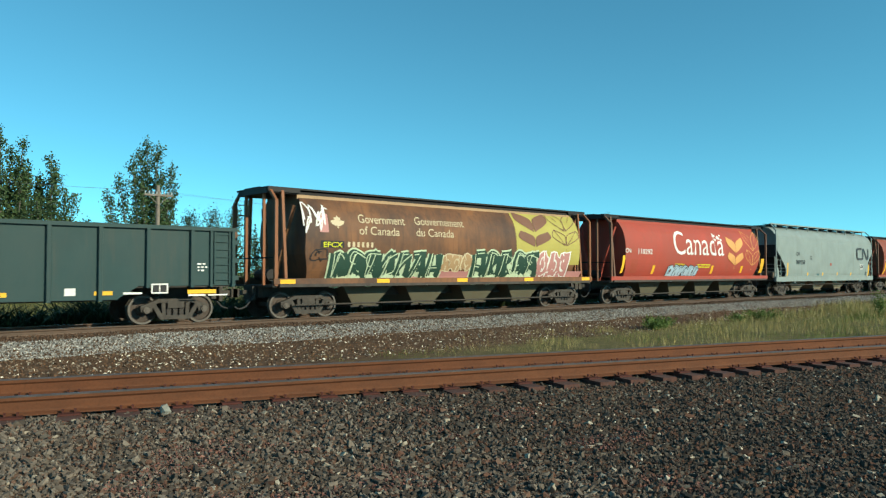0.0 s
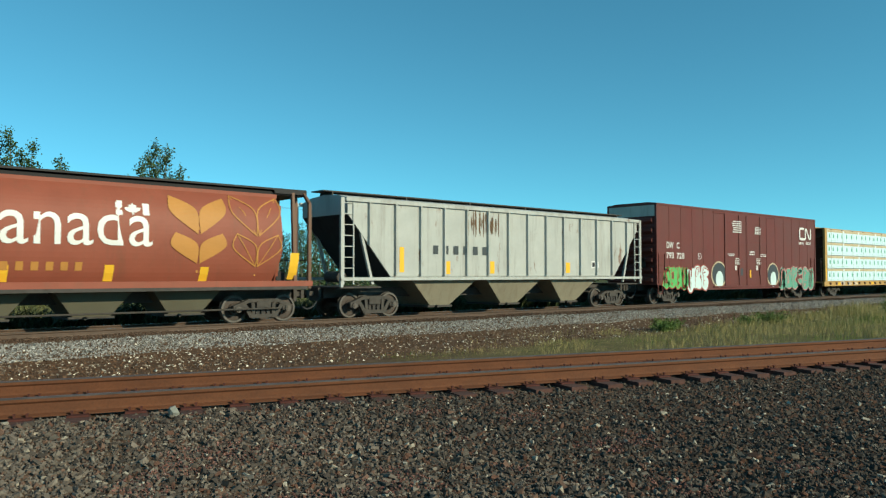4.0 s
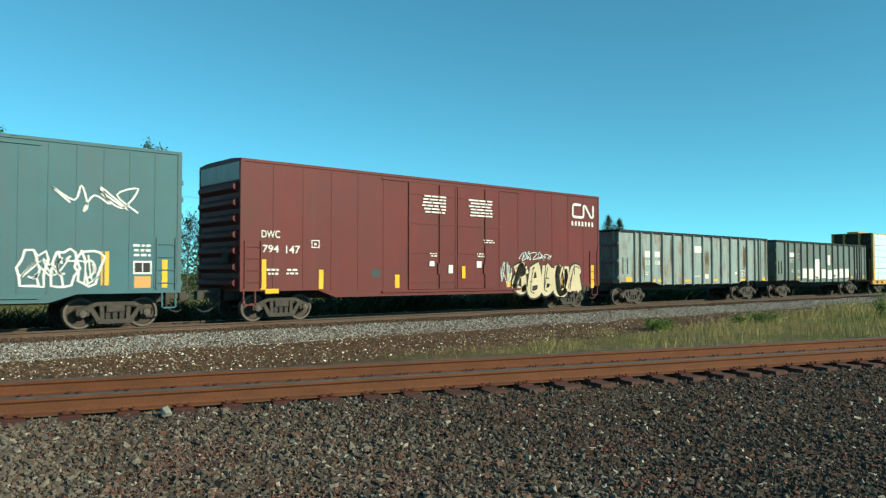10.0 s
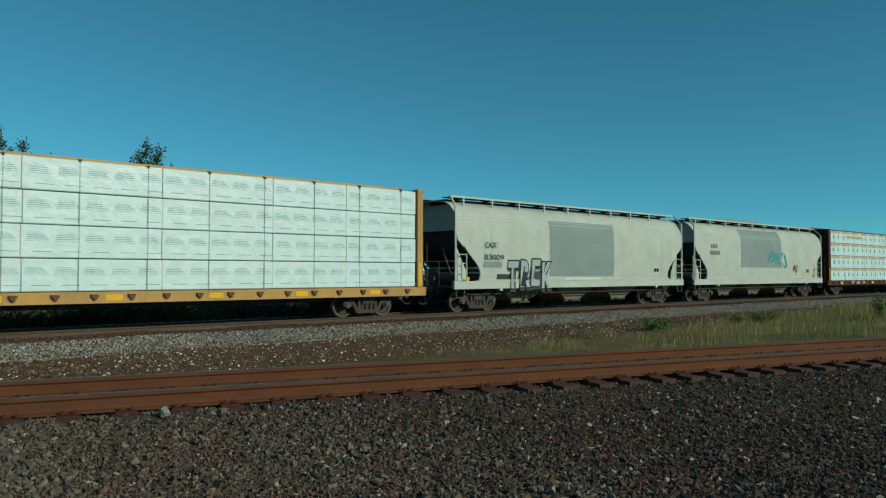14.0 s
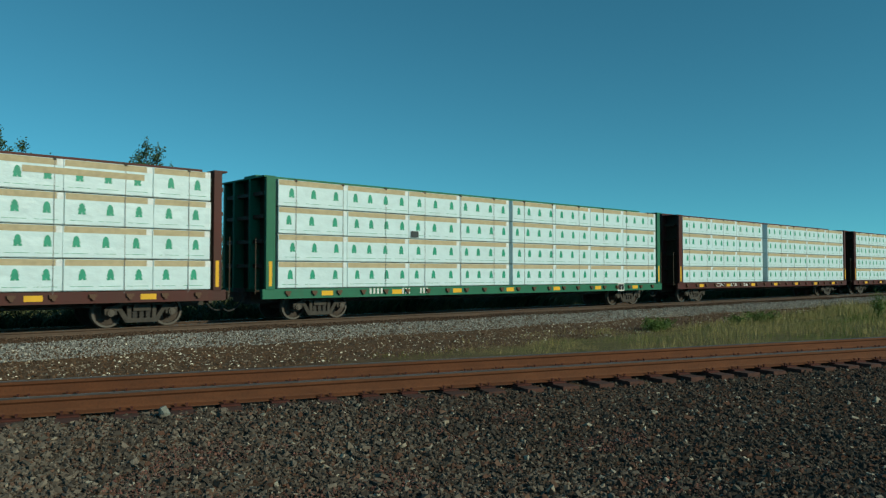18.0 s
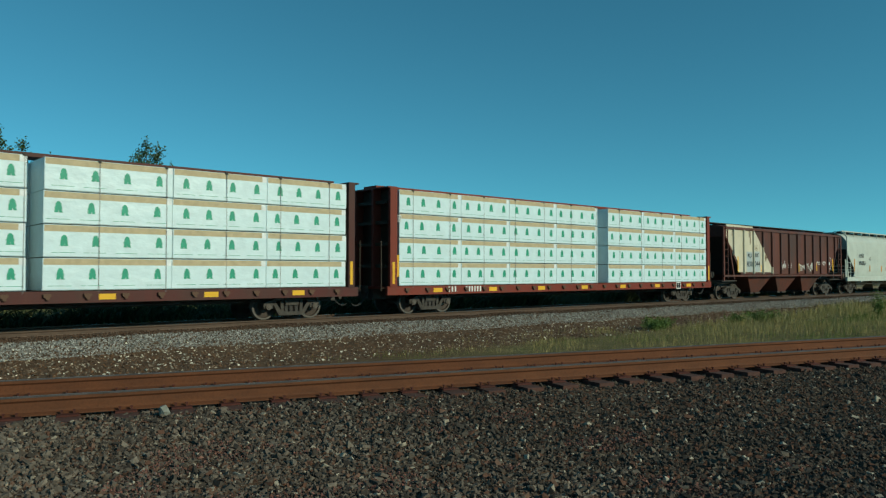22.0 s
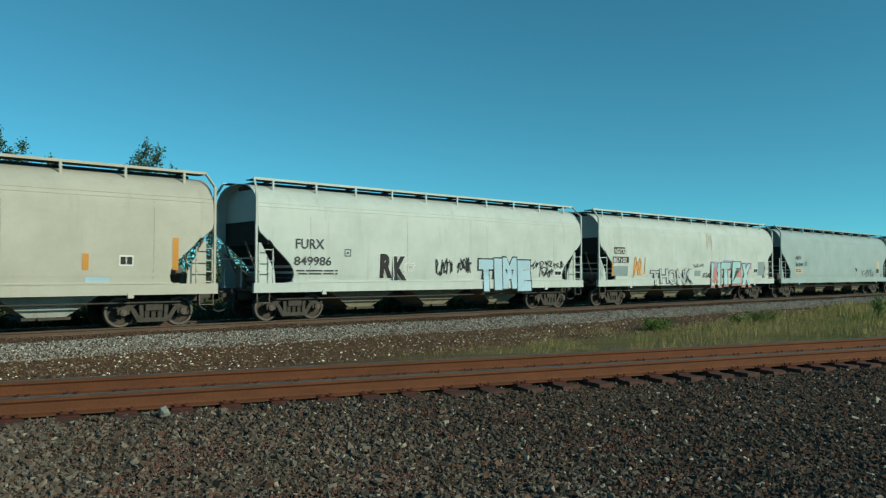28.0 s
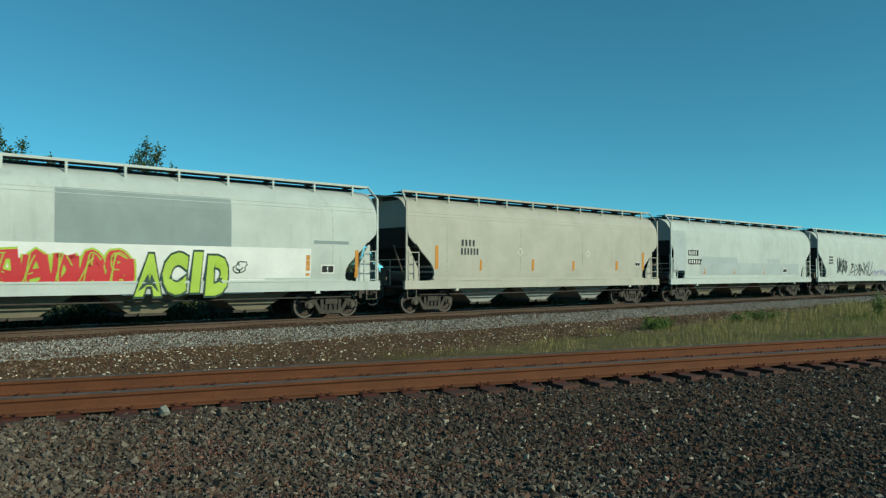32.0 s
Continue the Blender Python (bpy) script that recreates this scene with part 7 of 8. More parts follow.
decal(car4, sk4, "reflector", yellow_tape, 12.27, 12.53, 1.32, 1.77)
decal(car4, sk4, "reflector", yellow_tape, 15.26, 15.58, 1.38, 2.24)
marks(car4, sk4, white_paint, 1.99, 3.06, 1.71, 1.92, 5, 2)
marks(car4, sk4, wheat_dull, 5.88, 9.11, 1.65, 1.88, 9, 1)
# dirty white hopper
marks(car5, sk5, charcoal_paint, 4.16, 7.26, 2.31, 2.64, 6, 1)
decal(car5, sk5, "reflector", yellow_tape, 2.56, 2.77, 1.62, 2.54)
decal(car5, sk5, "reflector", yellow_tape, 4.77, 5.03, 1.56, 2.05)
decal(car5, sk5, "reflector", yellow_tape, 7.18, 7.43, 1.58, 2.07)
decal(car5, sk5, "reflector", yellow_tape, 11.90, 12.19, 1.61, 2.07)
info_plate(car5, sk5, 13.72, 14.25, 1.83, 2.14)
rust_runs(car5, sk5, 5.82, 7.71, 3.00, 4.18, 14, 3)
# brown high boxcar
words(car6, sk6, "DW", 0.93, 1.57, 2.90, 3.23, white_paint, 0.012)
words(car6, sk6, "C", 1.85, 2.14, 2.90, 3.22, white_paint, 0.012)
words(car6, sk6, "793", 0.90, 1.59, 2.38, 2.69, white_paint, 0.012)
words(car6, sk6, "728", 1.86, 2.59, 2.37, 2.68, white_paint, 0.012)
outline_box(car6, sk6, 3.97, 4.30, 2.37, 2.67, white_paint)
piece(car6, sk6, 0.63, 2.85, 0.80, 2.01, 4, 41, leaf_green_paint, cyl_red, 0.3, "sprayed shapes in two colours")
piece(car6, sk6, 2.80, 4.98, 0.68, 2.02, 3, 42, ice_paint, cyl_red, 0.26, "sprayed shapes in two colours")
dark_blob(car6, sk6, 5.38, 6.89, 0.66, 2.20)
decal(car6, sk6, "reflector", yellow_tape, 0.06, 0.22, 1.21, 2.16)
dark_blob(car6, sk6, 11.84, 13.25, 0.64, 2.17)
piece(car6, sk6, 13.39, 18.25, 0.57, 1.98, 5, 43, sea_green_paint, pink_paint, 0.24, "sprayed shapes in two colours")
worm_emblem(car6, sk6, 16.17, 17.91, 3.75, 4.57, white_paint)
marks(car6, sk6, white_paint, 16.16, 16.91, 3.46, 3.63, 4, 1)
marks(car6, sk6, white_paint, 17.21, 17.95, 3.48, 3.66, 4, 1)
marks(car6, sk6, white_paint, 7.51, 8.61, 3.88, 4.61, 5, 6)
marks(car6, sk6, white_paint, 10.16, 10.92, 3.88, 4.34, 3, 5)
marks(car6, sk6, white_paint, 7.02, 7.78, 2.55, 2.72, 4, 2)
marks(car6, sk6, white_paint, 9.49, 10.11, 2.61, 2.90, 4, 2)
marks(car6, sk6, white_paint, 10.81, 11.55, 2.56, 2.74, 4, 2)
marks(car6, sk6, white_paint, 7.82, 8.37, 2.07, 2.47, 3, 4)
marks(car6, sk6, white_paint, 10.33, 10.91, 2.10, 2.48, 3, 4)
decal(car6, sk6, "white_label", white_paint, 7.83, 8.01, 1.79, 2.05)
decal(car6, sk6, "white_label", white_paint, 10.33, 10.51, 1.79, 2.06)
decal(car6, sk6, "dark_patch", charcoal_paint, 8.39, 8.75, 1.48, 1.89)
decal(car6, sk6, "reflector", yellow_tape, 9.53, 9.69, 1.36, 1.80)
decal(car6, sk6, "reflector", yellow_tape, 15.47, 15.62, 1.19, 1.65)
# yellow lumber flatcar
words(car7, sk7, "TTZX", 2.63, 3.42, 0.81, 1.04, white_paint, 0.012)
words(car7, sk7, "855", 3.97, 4.48, 0.80, 1.03, white_paint, 0.012)
words(car7, sk7, "295", 4.95, 5.57, 0.80, 1.03, white_paint, 0.012)
marks(car7, sk7, white_paint, 11.26, 11.97, 0.85, 1.01, 4, 1)
info_plate(car7, sk7, 16.31, 16.90, 0.68, 1.04)
# orange boxcar
words(car8, sk8, "CNA", 0.75, 1.42, 1.90, 2.17, white_paint, 0.012)
words(car8, sk8, "415", 1.72, 2.26, 1.87, 2.12, white_paint, 0.012)
words(car8, sk8, "606", 2.58, 3.21, 1.86, 2.12, white_paint, 0.012)
decal(car8, sk8, "reflector", yellow_tape, 0.35, 0.51, 1.19, 2.16)
decal(car8, sk8, "reflector", yellow_tape, 2.96, 3.11, 1.20, 1.66)
decal(car8, sk8, "reflector", yellow_tape, 5.37, 5.53, 1.21, 1.77)
decal(car8, sk8, "reflector", yellow_tape, 10.06, 10.25, 1.21, 1.68)
decal(car8, sk8, "reflector", yellow_tape, 12.59, 12.81, 1.23, 1.72)
decal(car8, sk8, "reflector", yellow_tape, 15.16, 15.36, 1.50, 2.41)
decal(car8, sk8, "reflector", yellow_tape, 7.61, 8.10, 0.66, 0.82)
piece(car8, sk8, 3.35, 5.24, 0.66, 1.86, 4, 51, teal_paint, white_paint, 0.24, "sprayed shapes in two colours")
piece(car8, sk8, 5.30, 6.07, 0.66, 1.61, 2, 52, tan_paint, white_paint, 0.1, "sprayed shapes in two colours")
scribble(car8, sk8, 10.33, 14.52, 1.33, 2.29, 11, 53, white_paint, 0.07)
scribble(car8, sk8, 9.55, 10.41, 1.21, 2.11, 3, 54, white_paint, 0.05)
marks(car8, sk8, white_paint, 6.66, 7.42, 3.14, 3.19, 6, 1)
marks(car8, sk8, white_paint, 7.42, 8.42, 2.89, 2.93, 6, 1)
marks(car8, sk8, white_paint, 0.72, 1.39, 1.05, 1.49, 5, 4)
outline_box(car8, sk8, 4.59, 4.87, 2.15, 2.41, white_paint)
info_plate(car8, sk8, 13.37, 13.90, 1.73, 2.11)
decal(car8, sk8, "dark_patch", charcoal_paint, 4.42, 5.08, 1.57, 1.97)
marks(car8, sk8, white_paint, 6.80, 7.28, 1.92, 2.05, 4, 1)
scribble(car8, sk8, 7.28, 9.01, 1.11, 1.56, 6, 55, white_paint, 0.03)
decal(car8, sk8, "faded_panel", faded_orange_paint, 1.57, 2.41, 4.09, 4.32)
decal(car8, sk8, "faded_panel", faded_orange_paint, 4.34, 5.16, 4.09, 4.35)
decal(car8, sk8, "faded_panel", faded_orange_paint, 10.38, 11.28, 4.13, 4.37)
decal(car8, sk8, "faded_panel", faded_orange_paint, 13.23, 14.10, 4.10, 4.38)
decal(car8, sk8, "faded_panel", faded_orange_paint, 1.72, 2.38, 2.14, 2.95)
decal(car8, sk8, "faded_panel", faded_orange_paint, 2.60, 3.32, 2.15, 2.99)
# teal boxcar
decal(car9, sk9, "brown_patch", faded_brown_paint, 0.97, 1.46, 2.40, 3.27)
decal(car9, sk9, "brown_patch", faded_brown_paint, 1.63, 2.06, 2.41, 3.28)
decal(car9, sk9, "brown_patch", faded_brown_paint, 2.41, 2.77, 2.42, 3.19)
words(car9, sk9, "DW", 1.01, 1.40, 2.94, 3.16, white_paint, 0.012)
words(car9, sk9, "55", 1.02, 1.42, 2.53, 2.78, white_paint, 0.012)
words(car9, sk9, "C", 1.68, 1.86, 2.94, 3.13, white_paint, 0.012)
words(car9, sk9, "86", 1.66, 2.02, 2.53, 2.76, white_paint, 0.012)
words(car9, sk9, "46", 2.39, 2.78, 2.51, 2.75, white_paint, 0.012)
outline_box(car9, sk9, 3.07, 3.33, 2.46, 2.72, white_paint)
marks(car9, sk9, white_paint, 7.05, 7.62, 3.92, 4.18, 3, 2)
marks(car9, sk9, white_paint, 9.50, 10.32, 3.79, 4.19, 4, 3)
decal(car9, sk9, "brown_patch", faded_brown_paint, 1.82, 2.24, 0.80, 2.10)
decal(car9, sk9, "brown_patch", faded_brown_paint, 4.27, 4.80, 1.14, 1.98)
decal(car9, sk9, "brown_patch", faded_brown_paint, 6.10, 11.26, 0.98, 1.33)
decal(car9, sk9, "silver_spray", silver_paint, 2.27, 4.24, 0.75, 2.31)
decal(car9, sk9, "silver_spray", silver_paint, 4.93, 5.98, 0.70, 2.45)
decal(car9, sk9, "silver_spray", silver_paint, 5.98, 11.18, 0.58, 0.88)
scribble(car9, sk9, 2.33, 4.18, 1.06, 2.22, 16, 61, pale_grey_paint, 0.05)
scribble(car9, sk9, 2.38, 4.18, 1.05, 2.17, 12, 62, patch_grey, 0.03)
scribble(car9, sk9, 5.00, 5.92, 1.02, 2.32, 9, 63, pale_grey_paint, 0.05)
decal(car9, sk9, "blue_spray", teal_paint, 4.27, 4.78, 1.41, 2.02)
decal(car9, sk9, "white_line", white_paint, 2.22, 4.28, 2.34, 2.41)
decal(car9, sk9, "white_line", white_paint, 4.88, 6.38, 2.50, 2.57)
decal(car9, sk9, "white_line", white_paint, 2.23, 2.30, 0.78, 2.39)
decal(car9, sk9, "white_line", white_paint, 4.91, 4.98, 0.71, 2.52)
piece(car9, sk9, 6.13, 8.84, 1.24, 2.34, 4, 64, teal, white_paint, 0.05, "sprayed shapes in two colours")
scribble(car9, sk9, 8.91, 10.57, 1.83, 2.41, 7, 65, white_paint, 0.06)
piece(car9, sk9, 11.97, 13.96, 1.20, 2.22, 3, 66, teal, white_paint, 0.05, "sprayed shapes in two colours")
scribble(car9, sk9, 11.97, 13.91, 1.24, 2.15, 6, 67, white_paint, 0.04)
scribble(car9, sk9, 12.70, 14.94, 3.20, 4.01, 5, 68, white_paint, 0.05)
scribble(car9, sk9, 0.36, 0.85, 2.70, 3.71, 8, 69, ice_paint, 0.09)
scribble(car9, sk9, 0.72, 1.34, 3.26, 3.55, 8, 70, ice_paint, 0.04)
decal(car9, sk9, "reflector", yellow_tape, 0.47, 0.61, 1.17, 2.04)
decal(car9, sk9, "reflector", yellow_tape, 1.48, 1.63, 1.18, 2.14)
decal(car9, sk9, "reflector", yellow_tape, 0.97, 1.41, 1.18, 1.39)
decal(car9, sk9, "reflector", yellow_tape, 3.11, 3.21, 1.18, 1.61)
decal(car9, sk9, "reflector", yellow_tape, 13.96, 14.17, 1.23, 2.17)
decal(car9, sk9, "reflector", yellow_tape, 15.65, 15.81, 1.15, 1.96)
marks(car9, sk9, white_paint, 1.00, 1.42, 1.51, 2.34, 4, 6)
info_plate(car9, sk9, 14.83, 15.35, 1.54, 1.92)
marks(car9, sk9, white_paint, 14.81, 15.31, 1.98, 2.39, 4, 3)
decal(car9, sk9, "orange_spray", wheat_orange, 14.86, 15.33, 1.15, 1.48)
decal(car9, sk9, "orange_spray", wheat_orange, 6.52, 6.95, 1.00, 1.17)
decal(car9, sk9, "orange_spray", wheat_orange, 10.27, 10.72, 1.04, 1.19)
scribble(car9, sk9, 9.55, 10.27, 0.61, 0.89, 6, 71, white_paint, 0.03)
# mineral-red boxcar
words(car10, sk10, "DWC", 0.77, 1.43, 2.71, 2.95, white_paint, 0.012)
words(car10, sk10, "794", 0.81, 1.39, 2.24, 2.48, white_paint, 0.012)
words(car10, sk10, "147", 1.65, 2.17, 2.22, 2.48, white_paint, 0.012)
outline_box(car10, sk10, 2.62, 2.93, 2.42, 2.68, white_paint)
marks(car10, sk10, white_paint, 7.37, 8.58, 3.80, 4.52, 5, 6)
marks(car10, sk10, white_paint, 9.76, 11.12, 3.78, 4.51, 5, 6)
worm_emblem(car10, sk10, 16.28, 17.89, 4.08, 4.76, white_paint)
marks(car10, sk10, white_paint, 16.28, 17.98, 3.74, 3.94, 7, 1)
piece(car10, sk10, 12.36, 16.85, 0.60, 2.07, 4, 81, cream_paint, black_paint, 0.22, "sprayed shapes in two colours")
scribble(car10, sk10, 12.77, 14.88, 2.10, 2.50, 9, 82, ice_paint, 0.03)
scribble(car10, sk10, 11.65, 12.33, 0.88, 2.21, 6, 83, ice_paint, 0.03)
decal(car10, sk10, "reflector", yellow_tape, 0.76, 0.95, 1.05, 2.01)
decal(car10, sk10, "reflector", yellow_tape, 0.92, 1.40, 0.92, 1.07)
decal(car10, sk10, "reflector", yellow_tape, 2.92, 3.09, 1.04, 1.69)
decal(car10, sk10, "reflector", yellow_tape, 6.16, 6.36, 1.04, 1.52)
decal(car10, sk10, "reflector", yellow_tape, 9.43, 9.61, 1.37, 1.85)
decal(car10, sk10, "reflector", yellow_tape, 12.02, 12.26, 1.00, 1.57)
decal(car10, sk10, "reflector", yellow_tape, 15.37, 15.60, 1.03, 1.58)
decal(car10, sk10, "reflector", yellow_tape, 17.68, 17.90, 0.89, 1.96)
decal(car10, sk10, "white_label", white_paint, 7.76, 8.00, 1.84, 2.03)
decal(car10, sk10, "white_label", white_paint, 8.73, 8.95, 1.57, 1.89)
decal(car10, sk10, "white_label", white_paint, 10.24, 10.51, 1.80, 2.05)
marks(car10, sk10, white_paint, 10.59, 11.24, 2.75, 2.92, 4, 2)
marks(car10, sk10, white_paint, 7.76, 8.20, 2.16, 2.34, 3, 2)
marks(car10, sk10, white_paint, 10.24, 10.67, 2.17, 2.37, 3, 2)
marks(car10, sk10, white_paint, 0.96, 1.40, 1.46, 1.71, 3, 2)
marks(car10, sk10, white_paint, 1.67, 2.15, 1.47, 1.71, 3, 2)
decal(car10, sk10, "dark_patch", charcoal_paint, 5.10, 5.50, 1.43, 1.71)
info_plate(car10, sk10, 16.37, 16.89, 1.34, 1.74)
# rusty gondola
decal(car11, sk11, "white_patch", white_paint, 2.25, 2.69, 2.38, 2.70)
decal(car11, sk11, "white_patch", white_paint, 3.13, 3.59, 2.40, 2.69)
decal(car11, sk11, "white_patch", white_paint, 6.90, 7.72, 2.70, 3.06)
words(car11, sk11, "52", 2.26, 2.69, 2.02, 2.23, white_paint, 0.012)
words(car11, sk11, "08", 3.15, 3.59, 2.01, 2.24, white_paint, 0.012)
decal(car11, sk11, "reflector", yellow_tape, 0.62, 1.10, 1.17, 1.39)
decal(car11, sk11, "reflector", yellow_tape, 2.99, 3.21, 1.14, 1.27)
decal(car11, sk11, "reflector", yellow_tape, 3.45, 3.72, 1.14, 1.26)
decal(car11, sk11, "reflector", yellow_tape, 5.93, 6.54, 1.13, 1.24)
decal(car11, sk11, "reflector", yellow_tape, 8.93, 9.43, 1.13, 1.24)
decal(car11, sk11, "reflector", yellow_tape, 12.04, 12.60, 1.13, 1.25)
decal(car11, sk11, "reflector", yellow_tape, 14.81, 15.25, 1.13, 1.40)
outline_box(car11, sk11, 12.02, 12.57, 1.41, 1.75, white_paint)
decal(car11, sk11, "white_label", white_paint, 8.06, 8.44, 1.28, 1.53)
decal(car11, sk11, "white_label", white_paint, 11.43, 11.65, 1.51, 1.67)
marks(car11, sk11, white_paint, 6.85, 7.58, 1.36, 1.47, 8, 1)
marks(car11, sk11, white_paint, 2.27, 2.59, 1.44, 1.65, 4, 2)
rust_runs(car11, sk11, 1.72, 2.21, 1.09, 2.94, 9, 200)
rust_runs(car11, sk11, 3.64, 3.89, 1.16, 3.12, 9, 201)
rust_runs(car11, sk11, 4.61, 5.03, 1.75, 3.47, 9, 202)
rust_runs(car11, sk11, 7.76, 8.85, 1.89, 2.94, 9, 203)
rust_runs(car11, sk11, 12.39, 12.95, 1.68, 3.40, 9, 204)
# gondola with white patches
decal(car12, sk12, "white_patch", white_paint, 1.80, 2.58, 2.64, 2.92)
decal(car12, sk12, "white_patch", white_paint, 3.70, 4.48, 1.26, 1.90)
decal(car12, sk12, "white_patch", white_paint, 4.67, 5.48, 1.18, 1.89)
decal(car12, sk12, "white_patch", white_paint, 5.66, 6.51, 1.21, 2.54)
decal(car12, sk12, "white_patch", white_paint, 6.69, 7.52, 1.25, 1.87)
decal(car12, sk12, "white_patch", white_paint, 7.84, 8.32, 2.16, 2.84)
decal(car12, sk12, "white_patch", white_paint, 7.70, 8.58, 1.19, 1.80)
decal(car12, sk12, "white_patch", white_paint, 8.76, 9.54, 1.25, 1.87)
decal(car12, sk12, "white_patch", white_paint, 9.72, 10.56, 1.28, 1.91)
decal(car12, sk12, "white_patch", white_paint, 10.74, 11.58, 1.28, 1.92)
words(car12, sk12, "5352", 1.87, 2.47, 2.29, 2.49, white_paint, 0.012)
info_plate(car12, sk12, 3.14, 3.37, 2.62, 2.86)
info_plate(car12, sk12, 12.74, 13.23, 1.53, 1.85)
decal(car12, sk12, "reflector", yellow_tape, 3.04, 3.47, 1.26, 1.37)
decal(car12, sk12, "reflector", yellow_tape, 5.90, 6.31, 1.24, 1.36)
decal(car12, sk12, "reflector", yellow_tape, 8.74, 9.22, 1.34, 1.47)
decal(car12, sk12, "reflector", yellow_tape, 11.82, 12.31, 1.25, 1.37)
decal(car12, sk12, "reflector", yellow_tape, 14.20, 14.84, 1.27, 1.43)
diamond(car12, sk12, 8.80, 9.24, 1.93, 2.36, charcoal_paint)
marks(car12, sk12, white_paint, 2.19, 2.51, 1.59, 1.82, 4, 2)
marks(car12, sk12, white_paint, 3.08, 3.44, 1.59, 1.79, 4, 2)
rust_runs(car12, sk12, 3.28, 3.45, 2.37, 3.46, 5, 302)
rust_runs(car12, sk12, 8.50, 8.67, 2.08, 3.25, 5, 305)
rust_runs(car12, sk12, 5.02, 5.31, 1.17, 1.75, 5, 307)
# yellow full flatcar
marks(car13, sk13, white_paint, 2.71, 3.45, 0.83, 1.01, 4, 1)
marks(car13, sk13, white_paint, 3.88, 4.48, 0.81, 1.01, 3, 1)
marks(car13, sk13, white_paint, 4.97, 5.53, 0.80, 1.01, 3, 1)
decal(car13, sk13, "reflector", yellow_tape, 1.75, 2.16, 0.88, 1.00)
decal(car13, sk13, "reflector", yellow_tape, 0.31, 0.43, 1.50, 1.91)
# hoppers with a grey panel
decal(car14, sk14, "grey_panel", patch_grey, 5.70, 10.42, 1.45, 3.89)
decal(car14, sk14, "pale_patch", pale_grey_paint, 1.66, 2.47, 2.58, 2.86)
words(car14, sk14, "CAIX", 1.69, 2.32, 2.61, 2.84, charcoal_paint, 0.012)
words(car14, sk14, "83009", 1.64, 2.78, 2.12, 2.35, charcoal_paint, 0.012)
decal(car14, sk14, "grey_patch", patch_grey, 1.61, 2.67, 1.81, 2.06)
decal(car14, sk14, "black_spray", charcoal_paint, 2.41, 3.20, 0.98, 1.54)
spray_word(car14, sk14, "TREK", 3.0, 5.75, 0.99, 2.2, silver_paint, black_paint, "silver sprayed letters with black outlines", charcoal_paint, shear=0.15)
decal(car14, sk14, "white_spray", white_paint, 6.82, 9.45, 0.93, 1.37)
scribble(car14, sk14, 7.22, 8.86, 0.98, 1.35, 5, 92, sea_green_paint, 0.05)
scribble(car14, sk14, 9.88, 11.46, 0.99, 1.25, 9, 93, charcoal_paint, 0.03)
scribble(car14, sk14, 5.77, 6.24, 0.96, 1.33, 5, 94, charcoal_paint, 0.04)
info_plate(car14, sk14, 13.78, 14.30, 1.60, 1.89)
decal(car14, sk14, "reflector", yellow_tape, 0.71, 0.87, 0.94, 1.43)
decal(car14, sk14, "reflector", yellow_tape, 3.55, 3.65, 0.96, 1.37)
decal(car14, sk14, "reflector", yellow_tape, 6.38, 6.49, 0.95, 1.36)
decal(car14, sk14, "reflector", yellow_tape, 9.48, 9.59, 0.96, 1.34)
decal(car14, sk14, "reflector", yellow_tape, 12.22, 12.32, 0.97, 1.33)
decal(car14, sk14, "reflector", yellow_tape, 15.14, 15.30, 0.96, 1.37)
info_plate(car15, sk15, 14.16, 14.64, 1.58, 1.91)
decal(car15, sk15, "reflector", yellow_tape, 12.61, 12.72, 1.41, 1.90)
decal(car15, sk15, "reflector", yellow_tape, 15.26, 15.39, 1.46, 2.39)
scribble(car15, sk15, 12.20, 12.85, 1.58, 2.21, 6, 95, charcoal_paint, 0.03)
decal(car15, sk15, "white_label", white_paint, 13.85, 14.20, 1.01, 1.27)
scribble(car15, sk15, 12.75, 13.81, 1.05, 1.32, 9, 97, charcoal_paint, 0.02)
decal(car15, sk15, "grey_panel", patch_grey, 5.28, 10.54, 1.94, 4.93)
scribble(car15, sk15, 8.58, 11.33, 1.96, 2.96, 7, 96, teal_paint, 0.08)
marks(car15, sk15, charcoal_paint, 1.72, 2.86, 2.63, 2.85, 5, 1)
marks(car15, sk15, charcoal_paint, 1.82, 2.57, 3.01, 3.23, 4, 1)
# lumber flatcars
words(car16, sk16, "DWC", 4.17, 4.73, 0.83, 1.04, white_paint, 0.012)
words(car16, sk16, "626", 5.50, 5.95, 0.83, 1.03, white_paint, 0.012)
words(car16, sk16, "842", 6.40, 6.87, 0.83, 1.03, white_paint, 0.012)
decal(car16, sk16, "board", kraft, 3.29, 6.33, 4.15, 4.34)
decal(car16, sk16, "board", kraft, 17.07, 20.22, 4.21, 4.38)
marks(car17, sk17, white_paint, 4.19, 4.85, 0.84, 1.04, 4, 1)
marks(car17, sk17, white_paint, 5.67, 6.11, 0.82, 1.03, 3, 1)
marks(car17, sk17, white_paint, 6.53, 6.98, 0.82, 1.03, 3, 1)
info_plate(car17, sk17, 19.03, 19.54, 0.72, 1.10)
decal(car17, sk17, "torn_wrap", charcoal_paint, 6.08, 6.45, 2.91, 3.14)
words(car18, sk18, "CN", 3.94, 4.88, 0.83, 1.02, white_paint, 0.012)
words(car18, sk18, "626", 5.60, 6.35, 0.83, 1.03, white_paint, 0.012)
words(car18, sk18, "261", 7.12, 7.91, 0.84, 1.01, white_paint, 0.012)
marks(car20, sk20, white_paint, 2.96, 3.45, 0.82, 1.03, 3, 1)
marks(car20, sk20, white_paint, 3.89, 4.81, 0.82, 1.03, 6, 1)
